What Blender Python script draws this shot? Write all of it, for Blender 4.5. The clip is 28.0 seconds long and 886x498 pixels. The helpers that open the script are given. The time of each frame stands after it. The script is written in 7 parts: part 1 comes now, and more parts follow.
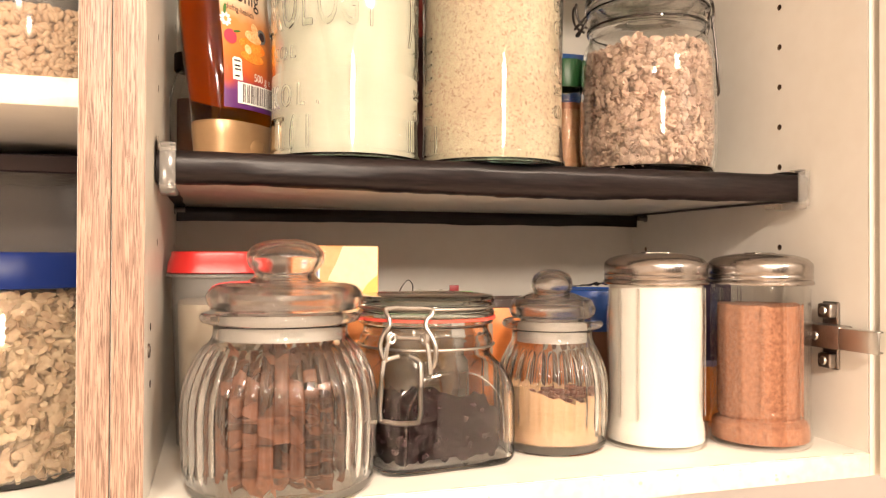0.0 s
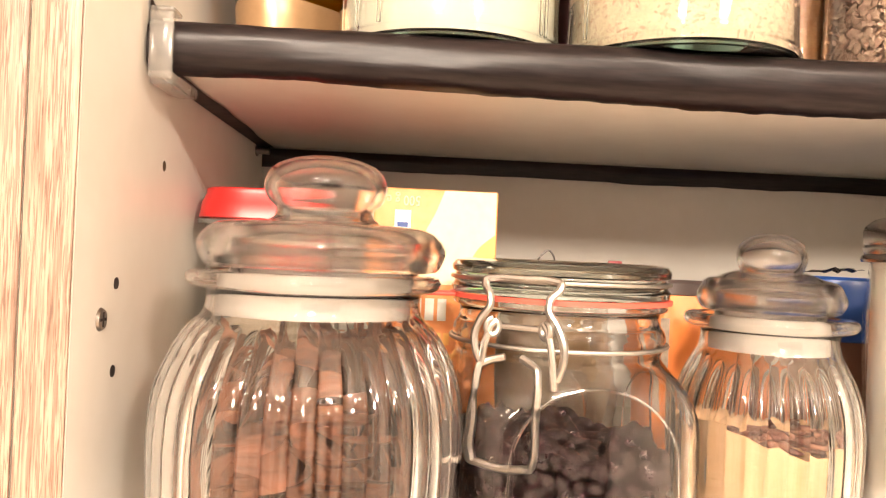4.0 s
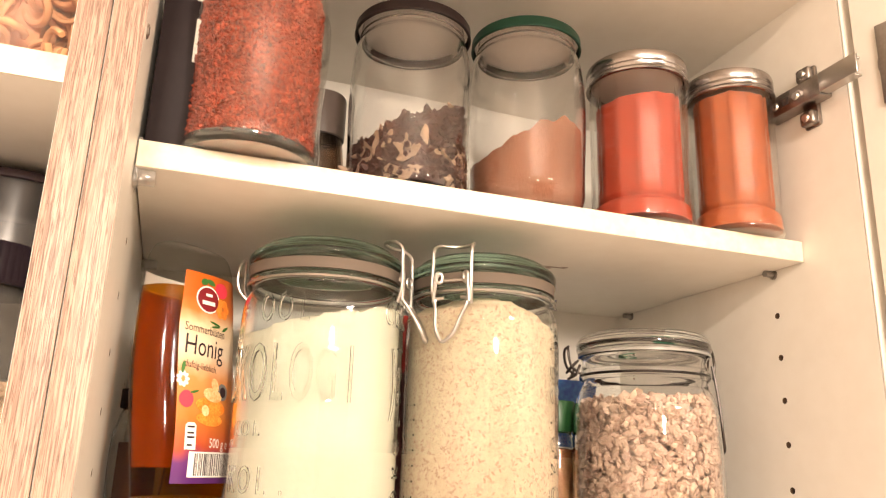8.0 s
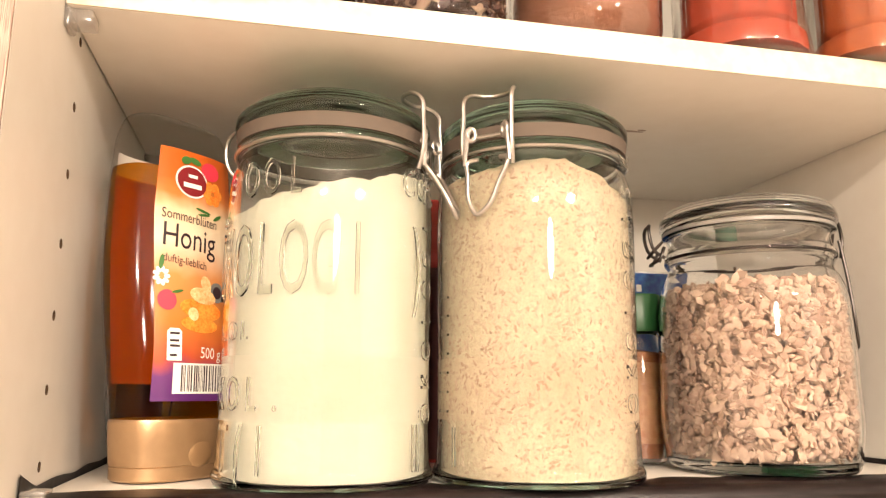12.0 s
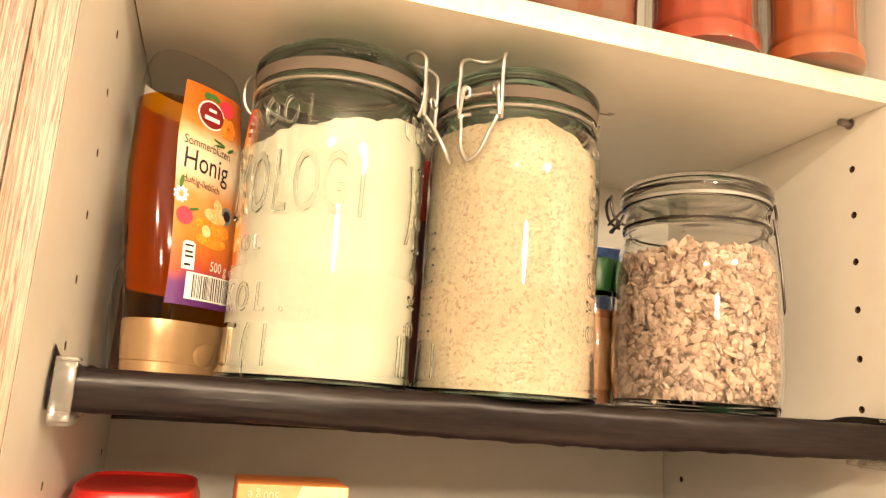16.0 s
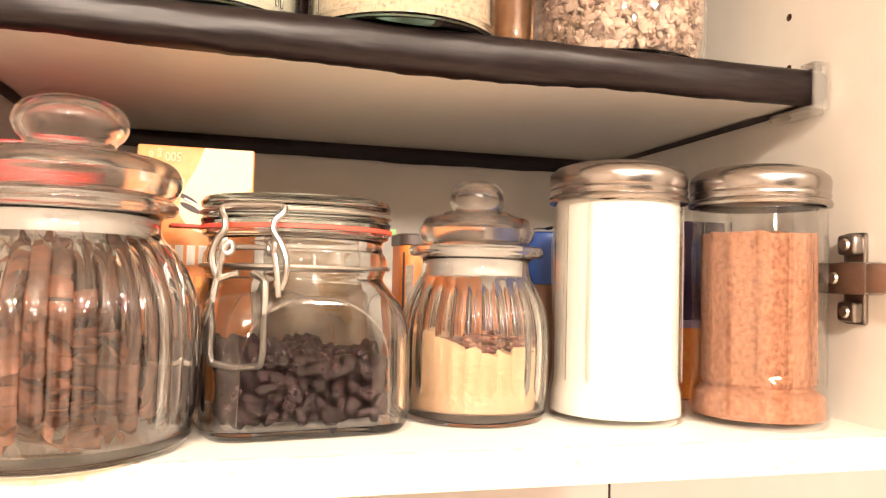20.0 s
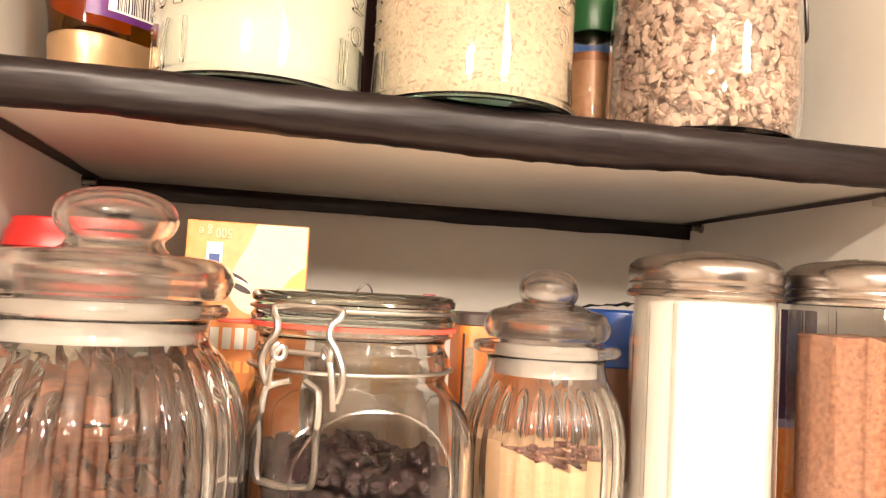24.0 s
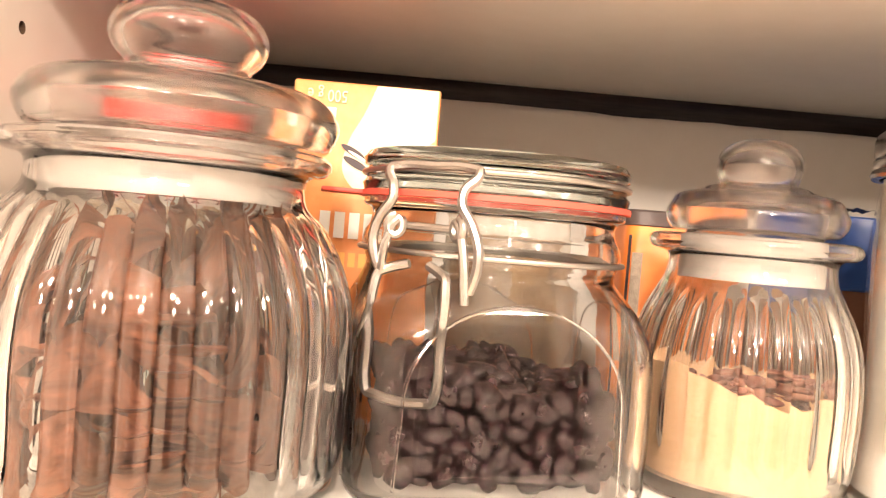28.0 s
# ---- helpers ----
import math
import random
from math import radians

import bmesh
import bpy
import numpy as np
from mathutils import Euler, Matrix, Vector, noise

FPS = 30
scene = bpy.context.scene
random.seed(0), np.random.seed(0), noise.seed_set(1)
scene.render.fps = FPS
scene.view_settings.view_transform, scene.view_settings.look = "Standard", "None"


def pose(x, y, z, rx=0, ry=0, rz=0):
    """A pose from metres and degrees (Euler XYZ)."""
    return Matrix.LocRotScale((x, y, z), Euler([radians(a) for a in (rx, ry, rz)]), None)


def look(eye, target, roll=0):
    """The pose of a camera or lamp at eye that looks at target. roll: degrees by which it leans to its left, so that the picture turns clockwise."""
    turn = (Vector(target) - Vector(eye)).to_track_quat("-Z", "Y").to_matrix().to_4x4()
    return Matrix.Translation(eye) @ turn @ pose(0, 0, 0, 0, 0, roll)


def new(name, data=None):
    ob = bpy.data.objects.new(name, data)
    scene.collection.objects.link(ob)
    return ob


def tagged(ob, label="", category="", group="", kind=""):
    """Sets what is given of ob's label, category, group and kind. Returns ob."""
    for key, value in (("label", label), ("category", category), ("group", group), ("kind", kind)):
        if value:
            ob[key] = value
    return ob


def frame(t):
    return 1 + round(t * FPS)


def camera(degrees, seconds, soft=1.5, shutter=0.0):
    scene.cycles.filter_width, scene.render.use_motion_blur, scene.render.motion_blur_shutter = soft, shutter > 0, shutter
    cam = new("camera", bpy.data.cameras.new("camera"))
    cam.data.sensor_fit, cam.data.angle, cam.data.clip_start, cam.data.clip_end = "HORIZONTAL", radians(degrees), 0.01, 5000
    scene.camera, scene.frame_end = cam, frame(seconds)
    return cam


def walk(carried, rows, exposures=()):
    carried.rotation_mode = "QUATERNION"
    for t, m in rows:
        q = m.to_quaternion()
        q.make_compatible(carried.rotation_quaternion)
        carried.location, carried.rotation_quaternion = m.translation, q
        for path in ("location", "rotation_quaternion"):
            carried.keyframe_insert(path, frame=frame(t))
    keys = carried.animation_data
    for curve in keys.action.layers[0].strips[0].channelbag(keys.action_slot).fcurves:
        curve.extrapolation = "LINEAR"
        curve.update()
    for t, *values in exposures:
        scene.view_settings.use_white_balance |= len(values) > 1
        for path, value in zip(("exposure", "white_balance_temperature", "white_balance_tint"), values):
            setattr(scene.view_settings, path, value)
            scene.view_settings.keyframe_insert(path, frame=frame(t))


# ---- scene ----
cam = camera(60.3, 28.0, 1.25)
PATH = [
    (0, (0.035, -0.47, 1.531), (0.606, 1.447, 1.55), 0.2),
    (0.5, (0.07, -0.448, 1.518), (0.579, 1.486, 1.553), 0.5),
    (1, (0.107, -0.4, 1.511), (0.543, 1.552, 1.528), 0.7),
    (1.5, (0.143, -0.359, 1.504), (0.518, 1.605, 1.496), 0.9),
    (2, (0.148, -0.331, 1.498), (0.475, 1.642, 1.459), 1.3),
    (2.5, (0.139, -0.296, 1.496), (0.382, 1.689, 1.466), 1.4),
    (3, (0.122, -0.274, 1.499), (0.278, 1.72, 1.479), 1.9),
    (3.5, (0.11, -0.275, 1.505), (0.201, 1.722, 1.48), 2.3),
    (5.5, (0.068, -0.426, 1.535), (0.415, 1.527, 1.783), 3.3),
    (6, (0.041, -0.441, 1.557), (0.538, 1.469, 1.882), 2.3),
    (6.5, (0.03, -0.471, 1.57), (0.58, 1.409, 1.975), 2.6),
    (7, (0.005, -0.477, 1.59), (0.606, 1.372, 2.057), 2.4),
    (7.5, (-0.001, -0.457, 1.608), (0.612, 1.375, 2.124), 2.4),
    (8, (0.033, -0.422, 1.646), (0.666, 1.397, 2.187), 1.9),
    (8.5, (0.07, -0.385, 1.682), (0.699, 1.433, 2.228), 1.3),
    (9, (0.086, -0.351, 1.709), (0.684, 1.478, 2.253), 0.6),
    (9.5, (0.089, -0.33, 1.717), (0.624, 1.523, 2.246), -0.1),
    (10, (0.085, -0.334, 1.723), (0.486, 1.535, 2.311), 0.2),
    (10.5, (0.082, -0.365, 1.707), (0.436, 1.492, 2.359), 0.4),
    (11, (0.074, -0.371, 1.689), (0.456, 1.508, 2.26), -0.0),
    (11.5, (0.081, -0.364, 1.671), (0.492, 1.541, 2.121), -0.1),
    (12, (0.094, -0.326, 1.636), (0.519, 1.595, 1.999), 0.3),
    (12.5, (0.113, -0.288, 1.64), (0.542, 1.658, 1.809), 0.9),
    (14.5, (0.1, -0.277, 1.63), (0.467, 1.672, 1.892), 2.7),
    (15, (0.098, -0.298, 1.622), (0.51, 1.633, 1.942), 3.3),
    (15.5, (0.082, -0.335, 1.603), (0.546, 1.576, 1.966), 3.7),
    (16, (0.069, -0.363, 1.588), (0.603, 1.523, 1.987), 4.0),
    (16.5, (0.053, -0.41, 1.569), (0.617, 1.45, 2.039), 3.3),
    (17, (0.055, -0.424, 1.543), (0.561, 1.458, 1.994), 2.1),
    (17.5, (0.074, -0.402, 1.516), (0.501, 1.522, 1.854), 1.1),
    (18, (0.084, -0.377, 1.489), (0.45, 1.575, 1.725), 0.8),
    (18.5, (0.095, -0.357, 1.478), (0.445, 1.607, 1.621), 0.7),
    (19, (0.116, -0.348, 1.474), (0.513, 1.61, 1.552), 0.7),
    (19.5, (0.131, -0.347, 1.468), (0.59, 1.599, 1.521), 1.0),
    (20, (0.143, -0.357, 1.469), (0.662, 1.573, 1.547), 1.4),
    (20.5, (0.142, -0.367, 1.484), (0.685, 1.552, 1.632), 2.0),
    (21, (0.137, -0.385, 1.512), (0.662, 1.529, 1.761), 2.7),
    (21.5, (0.127, -0.389, 1.532), (0.633, 1.512, 1.893), 3.3),
    (23.5, (0.111, -0.345, 1.536), (0.512, 1.597, 1.8), 4.1),
    (24, (0.138, -0.324, 1.507), (0.544, 1.63, 1.625), 3.1),
    (24.5, (0.158, -0.319, 1.484), (0.569, 1.639, 1.485), 2.1),
    (25, (0.168, -0.313, 1.467), (0.548, 1.649, 1.384), 1.7),
    (25.5, (0.173, -0.311, 1.457), (0.496, 1.66, 1.349), 1.9),
    (26, (0.172, -0.314, 1.479), (0.422, 1.669, 1.388), 2.3),
    (26.5, (0.167, -0.301, 1.49), (0.357, 1.689, 1.435), 3.1),
    (27, (0.171, -0.278, 1.486), (0.311, 1.716, 1.442), 3.6),
    (27.5, (0.162, -0.251, 1.484), (0.262, 1.746, 1.439), 4.1),
    (28, (0.146, -0.24, 1.481), (0.211, 1.758, 1.425), 4.8),
]
LAMP = 50.0
EXPOSURES = ((0.0, 0.11, 6500, 10), (2.0, 0.50, 6500, 10), (3.5, 0.62, 6500, 10), (6.0, 0.33, 6500, 10), (7.5, 0.25, 6500, 10), (9.0, 0.33, 6500, 10), (12.0, 0.26, 6500, 10), (14.5, 0.26, 8300, 5), (15.5, 0.25, 8100, 5), (17.0, 0.32, 6900, 10), (18.0, 0.40, 6500, 11), (24.0, 0.46, 6500, 10), (26.0, 0.46, 6500, 10), (27.0, 0.64, 6500, 12), (28.0, 0.73, 6500, 13))
walk(cam, [(t, look(eye, target, roll)) for t, eye, target, roll in PATH], EXPOSURES)

# ---- world and light ----
world = bpy.data.worlds.new("world")
scene.world = world
world.use_nodes = True
world.node_tree.nodes["Background"].inputs["Color"].default_value = (1.0, 0.9, 0.8, 1)
world.node_tree.nodes["Background"].inputs["Strength"].default_value = 0.02


def flat_lamp(name, x, y, z, wide, long, watts):
    lamp = bpy.data.lights.new(name, "AREA")
    lamp.shape, lamp.size, lamp.size_y = "RECTANGLE", wide, long
    lamp.energy, lamp.color = watts, (1.0, 0.83, 0.67)
    ob = new(name, lamp)
    ob.matrix_world = pose(x, y, z)
    return ob


# a ceiling fixture of two lamps behind the viewer and a square ceiling light to its right
flat_lamp("ceiling_lamp", -0.465, -2.1, 2.42, 0.09, 0.16, LAMP * 0.95)
flat_lamp("ceiling_lamp", -0.335, -2.1, 2.42, 0.09, 0.16, LAMP * 0.95)
flat_lamp("ceiling_spot", 1.10, -2.0, 2.42, 0.30, 0.30, LAMP * 1.35)
# globe bulb added as fill further back, low enough for the top shelf's back
bulb = bpy.data.lights.new("fill_bulb", "POINT")
bulb.energy, bulb.color, bulb.shadow_soft_size = LAMP * 1.55, (1.0, 0.83, 0.67), 0.09
globe = new("fill_bulb", bulb)
globe.matrix_world = pose(0.18, -1.75, 1.99)


# ---- materials ----
def mat(name, color, rough=0.5, metal=0.0, vary=None, scale=60.0, amount=0.5, bump=0.0, bump_scale=200.0, island=0.0, spec=0.5, squash=(1, 1, 1), coat=0.0, sss=0.0, each=0.0):
    """A Principled surface; vary: a second colour blended in by noise at two scales."""
    m = bpy.data.materials.new(name)
    m.use_nodes = True
    nt = m.node_tree
    b = nt.nodes["Principled BSDF"]
    b.inputs["Roughness"].default_value = rough
    b.inputs["Metallic"].default_value = metal
    b.inputs["Specular IOR Level"].default_value = spec
    b.inputs["Coat Weight"].default_value = coat
    b.inputs["Base Color"].default_value = (*color, 1)
    if sss:
        b.inputs["Subsurface Weight"].default_value = sss
        b.inputs["Subsurface Scale"].default_value = 0.004
    co = nt.nodes.new("ShaderNodeTexCoord")
    mp = nt.nodes.new("ShaderNodeMapping")
    mp.inputs["Scale"].default_value = squash
    nt.links.new(co.outputs["Object"], mp.inputs["Vector"])
    if vary:
        n1, n2 = nt.nodes.new("ShaderNodeTexNoise"), nt.nodes.new("ShaderNodeTexNoise")
        n1.inputs["Scale"].default_value, n2.inputs["Scale"].default_value = scale, scale * 7
        n1.inputs["Detail"].default_value = 5
        add = nt.nodes.new("ShaderNodeMath")
        add.operation = "ADD"
        ramp = nt.nodes.new("ShaderNodeMapRange")
        ramp.inputs["From Min"].default_value, ramp.inputs["From Max"].default_value = 0.75, 1.25
        ramp.inputs["To Max"].default_value = amount
        mix = nt.nodes.new("ShaderNodeMix")
        mix.data_type = "RGBA"
        mix.inputs["A"].default_value, mix.inputs["B"].default_value = (*color, 1), (*vary, 1)
        for n in (n1, n2):
            nt.links.new(mp.outputs["Vector"], n.inputs["Vector"])
        nt.links.new(n1.outputs["Fac"], add.inputs[0])
        nt.links.new(n2.outputs["Fac"], add.inputs[1])
        nt.links.new(add.outputs[0], ramp.inputs["Value"])
        fac = ramp.outputs["Result"]
        if island:
            geo = nt.nodes.new("ShaderNodeNewGeometry")
            blend = nt.nodes.new("ShaderNodeMix")
            blend.inputs["Factor"].default_value = island
            nt.links.new(fac, blend.inputs["A"])
            nt.links.new(geo.outputs["Random Per Island"], blend.inputs["B"])
            fac = blend.outputs["Result"]
        if each:
            info = nt.nodes.new("ShaderNodeObjectInfo")
            blend = nt.nodes.new("ShaderNodeMix")
            blend.inputs["Factor"].default_value = each
            nt.links.new(fac, blend.inputs["A"])
            nt.links.new(info.outputs["Random"], blend.inputs["B"])
            fac = blend.outputs["Result"]
        nt.links.new(fac, mix.inputs["Factor"])
        nt.links.new(mix.outputs["Result"], b.inputs["Base Color"])
    if bump:
        n3 = nt.nodes.new("ShaderNodeTexNoise")
        n3.inputs["Scale"].default_value, n3.inputs["Detail"].default_value = bump_scale, 4
        bp = nt.nodes.new("ShaderNodeBump")
        bp.inputs["Strength"].default_value, bp.inputs["Distance"].default_value = bump, 0.001
        nt.links.new(mp.outputs["Vector"], n3.inputs["Vector"])
        nt.links.new(n3.outputs["Fac"], bp.inputs["Height"])
        nt.links.new(bp.outputs["Normal"], b.inputs["Normal"])
    return m


def thin_glass(name, tint, gloss=1.0, rough=0.02, ior=1.5, haze=0.0, wave=0.0, haze_color=(0.8, 0.78, 0.74)):
    """Thin clear walls: straight transmission plus Fresnel gloss; haze: a little milky scatter."""
    m = bpy.data.materials.new(name)
    m.use_nodes = True
    nt = m.node_tree
    nt.nodes.remove(nt.nodes["Principled BSDF"])
    out = nt.nodes["Material Output"]
    tr, gl, fr, mx, pw, sc = (nt.nodes.new(k) for k in ("ShaderNodeBsdfTransparent", "ShaderNodeBsdfGlossy", "ShaderNodeLayerWeight", "ShaderNodeMixShader", "ShaderNodeMath", "ShaderNodeMath"))
    tr.inputs["Color"].default_value = (*tint, 1)
    gl.inputs["Roughness"].default_value = rough
    gl.inputs["Color"].default_value = (gloss, gloss, gloss, 1)
    fr.inputs["Blend"].default_value = 0.5
    pw.operation, pw.inputs[1].default_value = "POWER", 4.0
    sc.operation, sc.inputs[1].default_value, sc.inputs[2].default_value = "MULTIPLY_ADD", 0.75, ((ior - 1) / (ior + 1)) ** 2
    nt.links.new(fr.outputs["Facing"], pw.inputs[0])
    nt.links.new(pw.outputs[0], sc.inputs[0])
    body = tr.outputs[0]
    if haze:
        df, hz = nt.nodes.new("ShaderNodeBsdfDiffuse"), nt.nodes.new("ShaderNodeMixShader")
        df.inputs["Color"].default_value = (*haze_color, 1)
        hz.inputs[0].default_value = haze
        nt.links.new(body, hz.inputs[1])
        nt.links.new(df.outputs[0], hz.inputs[2])
        body = hz.outputs[0]
    if wave:
        co, n3, bp = (nt.nodes.new(k) for k in ("ShaderNodeTexCoord", "ShaderNodeTexNoise", "ShaderNodeBump"))
        n3.inputs["Scale"].default_value = 45
        bp.inputs["Strength"].default_value, bp.inputs["Distance"].default_value = wave, 0.002
        nt.links.new(co.outputs["Object"], n3.inputs["Vector"])
        nt.links.new(n3.outputs["Fac"], bp.inputs["Height"])
        nt.links.new(bp.outputs["Normal"], gl.inputs["Normal"])
    nt.links.new(sc.outputs[0], mx.inputs[0])
    nt.links.new(body, mx.inputs[1])
    nt.links.new(gl.outputs[0], mx.inputs[2])
    nt.links.new(mx.outputs[0], out.inputs["Surface"])
    return m


def thick_glass(name, tint, ior=1.45, rough=0.0, coat=0.0):
    m = bpy.data.materials.new(name)
    m.use_nodes = True
    b = m.node_tree.nodes["Principled BSDF"]
    b.inputs["Base Color"].default_value = (*tint, 1)
    b.inputs["Transmission Weight"].default_value = 1.0
    b.inputs["Roughness"].default_value = rough
    b.inputs["IOR"].default_value = ior
    b.inputs["Coat Weight"].default_value, b.inputs["Coat Roughness"].default_value = coat, 0.02
    return m


def wood_mat():
    """Pale limed oak foil: long vertical grain streaks with darker pores."""
    m = mat("limed_oak", (0.62, 0.47, 0.36), 0.45, bump=0.25, bump_scale=220, squash=(1, 1, 0.035))
    nt = m.node_tree
    b = nt.nodes["Principled BSDF"]
    mp = [n for n in nt.nodes if n.type == "MAPPING"][0]
    last = None
    for scale, lo, hi, dark in ((900, 0.43, 0.58, (0.235, 0.145, 0.108)), (2300, 0.49, 0.60, (0.13, 0.078, 0.058)), (300, 0.48, 0.66, (0.47, 0.335, 0.265))):
        n = nt.nodes.new("ShaderNodeTexNoise")
        n.inputs["Scale"].default_value, n.inputs["Detail"].default_value = scale, 6
        n.inputs["Distortion"].default_value = 0.4
        r = nt.nodes.new("ShaderNodeMapRange")
        r.inputs["From Min"].default_value, r.inputs["From Max"].default_value = lo, hi
        r.inputs["To Max"].default_value = 0.85 if scale > 500 else 0.45
        x = nt.nodes.new("ShaderNodeMix")
        x.data_type = "RGBA"
        x.inputs["A"].default_value, x.inputs["B"].default_value = (0.45, 0.31, 0.24, 1), (*dark, 1)
        nt.links.new(mp.outputs["Vector"], n.inputs["Vector"])
        nt.links.new(n.outputs["Fac"], r.inputs["Value"])
        nt.links.new(r.outputs["Result"], x.inputs["Factor"])
        if last:
            nt.links.new(last, x.inputs["A"])
        last = x.outputs["Result"]
    nt.links.new(last, b.inputs["Base Color"])
    return m


WHITE = mat("white_melamine", (0.80, 0.77, 0.71), 0.38, vary=(0.74, 0.70, 0.63), scale=9, amount=0.5, bump=0.06, bump_scale=900)
EDGE = mat("white_edge_band", (0.78, 0.74, 0.64), 0.32, vary=(0.74, 0.62, 0.36), scale=22, amount=0.5, bump=0.05, bump_scale=500)
WALL = mat("wall_paint", (0.72, 0.66, 0.60), 0.8, vary=(0.68, 0.62, 0.55), scale=4, amount=0.4, bump=0.1)
TILE = mat("splash_panel", (0.58, 0.56, 0.56), 0.35, vary=(0.53, 0.51, 0.51), scale=6, amount=0.4)
FLOOR = mat("floor_wood", (0.52, 0.42, 0.33), 0.5, vary=(0.46, 0.36, 0.27), scale=8)
# dark brown of the unseen pieces added to darken reflections in the glass
BROWN = mat("dark_reflection_brown", (0.05, 0.04, 0.035), 0.6, vary=(0.04, 0.03, 0.025), scale=4)
# near-black: painted shade in joints, slots and holes, also the lamp cord's colour
DARK = mat("gap_shade_and_cord", (0.03, 0.02, 0.02), 0.8)
OAK = wood_mat()
TAPE = mat("black_tape", (0.012, 0.008, 0.009), 0.32, vary=(0.066, 0.043, 0.042), scale=90, amount=0.5, bump=0.6, bump_scale=70, squash=(0.10, 1, 1))
CHROME = mat("polished_steel", (0.40, 0.37, 0.355), 0.24, 1.0, vary=(0.32, 0.295, 0.275), scale=80, amount=0.5, bump=0.05, bump_scale=300)
WIRE = mat("zinc_wire", (0.52, 0.50, 0.475), 0.36, 1.0, vary=(0.38, 0.36, 0.335), scale=150, amount=0.5)
DARKWIRE = mat("dark_wire", (0.09, 0.08, 0.075), 0.4, 1.0)
FOOTGREEN = thick_glass("pale_green_foot_glass", (0.44, 0.72, 0.60), 1.4)
HINGE = mat("nickel_hinge", (0.36, 0.33, 0.31), 0.28, 1.0, vary=(0.24, 0.22, 0.2), scale=60, amount=0.5)
BRIGHT = mat("hinge_arm_steel", (0.55, 0.53, 0.50), 0.3, 1.0)
CLIP = thin_glass("clear_clip_plastic", (0.84, 0.82, 0.80), 1.0, 0.15, haze=0.16)
LIDGLASS = thick_glass("domed_lid_glass", (0.985, 0.965, 0.955), 1.22, 0.14, 1.0)
SOFTGLASS = thick_glass("moulded_rib_glass", (0.99, 0.99, 0.985), 1.07)
CLEAR = thin_glass("thin_clear_glass", (0.955, 0.955, 0.945), 1.0, 0.02)
RIBGLASS = thick_glass("fluted_clear_glass", (0.985, 0.985, 0.975), 1.47, 0.02, 0.5)
THICK = thick_glass("cast_clear_glass", (0.985, 0.985, 0.975), 1.45, 0.03, 0.5)
GLASS = thick_glass("blown_clear_glass", (0.985, 0.985, 0.98), 1.42)
GREENGLASS = thick_glass("green_tinged_glass", (0.955, 0.985, 0.965), 1.42)
THICKGREEN = thick_glass("cast_green_glass", (0.36, 0.55, 0.44))
PLASTIC = thin_glass("clear_plastic", (0.92, 0.92, 0.91), 0.8, 0.08, 1.4, haze=0.04)
RUBBER = mat("red_rubber", (0.75, 0.09, 0.06), 0.5)
RUBBER_OLD = mat("old_grey_rubber", (0.125, 0.10, 0.08), 0.7, spec=0.2)


# ---- mesh helpers ----
def bm_new():
    return bmesh.new()


def part(name, bm, material, parent=None, label="", sharp=38):
    """Links a bmesh as one mesh object, under a thing or part if given."""
    me = bpy.data.meshes.new(name)
    bm.normal_update()
    bm.to_mesh(me)
    bm.free()
    return finish(name, me, material, parent, label, sharp)


def finish(name, me, material, parent=None, label="", sharp=38):
    for one in material if isinstance(material, (list, tuple)) else [material]:
        me.materials.append(one)
    me.shade_smooth()
    me.set_sharp_from_angle(angle=radians(sharp))
    ob = new(name, me)
    if parent:
        ob.parent = parent
    if label:
        ob["label"] = label
    return ob


def thing(name, label, category, x=0, y=0, z=0, turn=0, group="", kind=""):
    ob = new(name)
    ob.empty_display_size = 0.02
    ob.matrix_basis = pose(x, y, z, 0, 0, turn)
    return tagged(ob, label, category, group, kind)


def box(bm, x0, x1, y0, y1, z0, z1, bevel=0.0, seg=2):
    r = bmesh.ops.create_cube(bm, size=1, matrix=Matrix.Translation(((x0 + x1) / 2, (y0 + y1) / 2, (z0 + z1) / 2)) @ Matrix.Diagonal((x1 - x0, y1 - y0, z1 - z0, 1)))
    if bevel:
        edges = list({e for v in r["verts"] for e in v.link_edges})
        bmesh.ops.bevel(bm, geom=edges, offset=bevel, segments=seg, affect="EDGES", profile=0.5)
    return bm


def boxed(x0, x1, y0, y1, z0, z1, bevel=0.0, seg=2):
    return box(bm_new(), x0, x1, y0, y1, z0, z1, bevel, seg)


def smooth_line(pts, steps=6):
    """A smooth curve through the points, of any dimension; its bends keep to the spacing of the points."""
    p = [np.array(q, float) for q in pts]
    h = [max(float(np.linalg.norm(b - a)), 1e-9) for a, b in zip(p, p[1:])]
    d = [(b - a) / g for a, b, g in zip(p, p[1:], h)]
    t = [d[0]] + [(d[i - 1] * h[i] + d[i] * h[i - 1]) / (h[i] + h[i - 1]) for i in range(1, len(d))] + [d[-1]]
    out = []
    for i in range(len(h)):
        for k in range(steps):
            u = k / steps
            out.append((2 * u ** 3 - 3 * u * u + 1) * p[i] + (u ** 3 - 2 * u * u + u) * h[i] * t[i] + (3 * u * u - 2 * u ** 3) * p[i + 1] + (u ** 3 - u * u) * h[i] * t[i + 1])
    out.append(p[-1])
    return [tuple(q) for q in out]


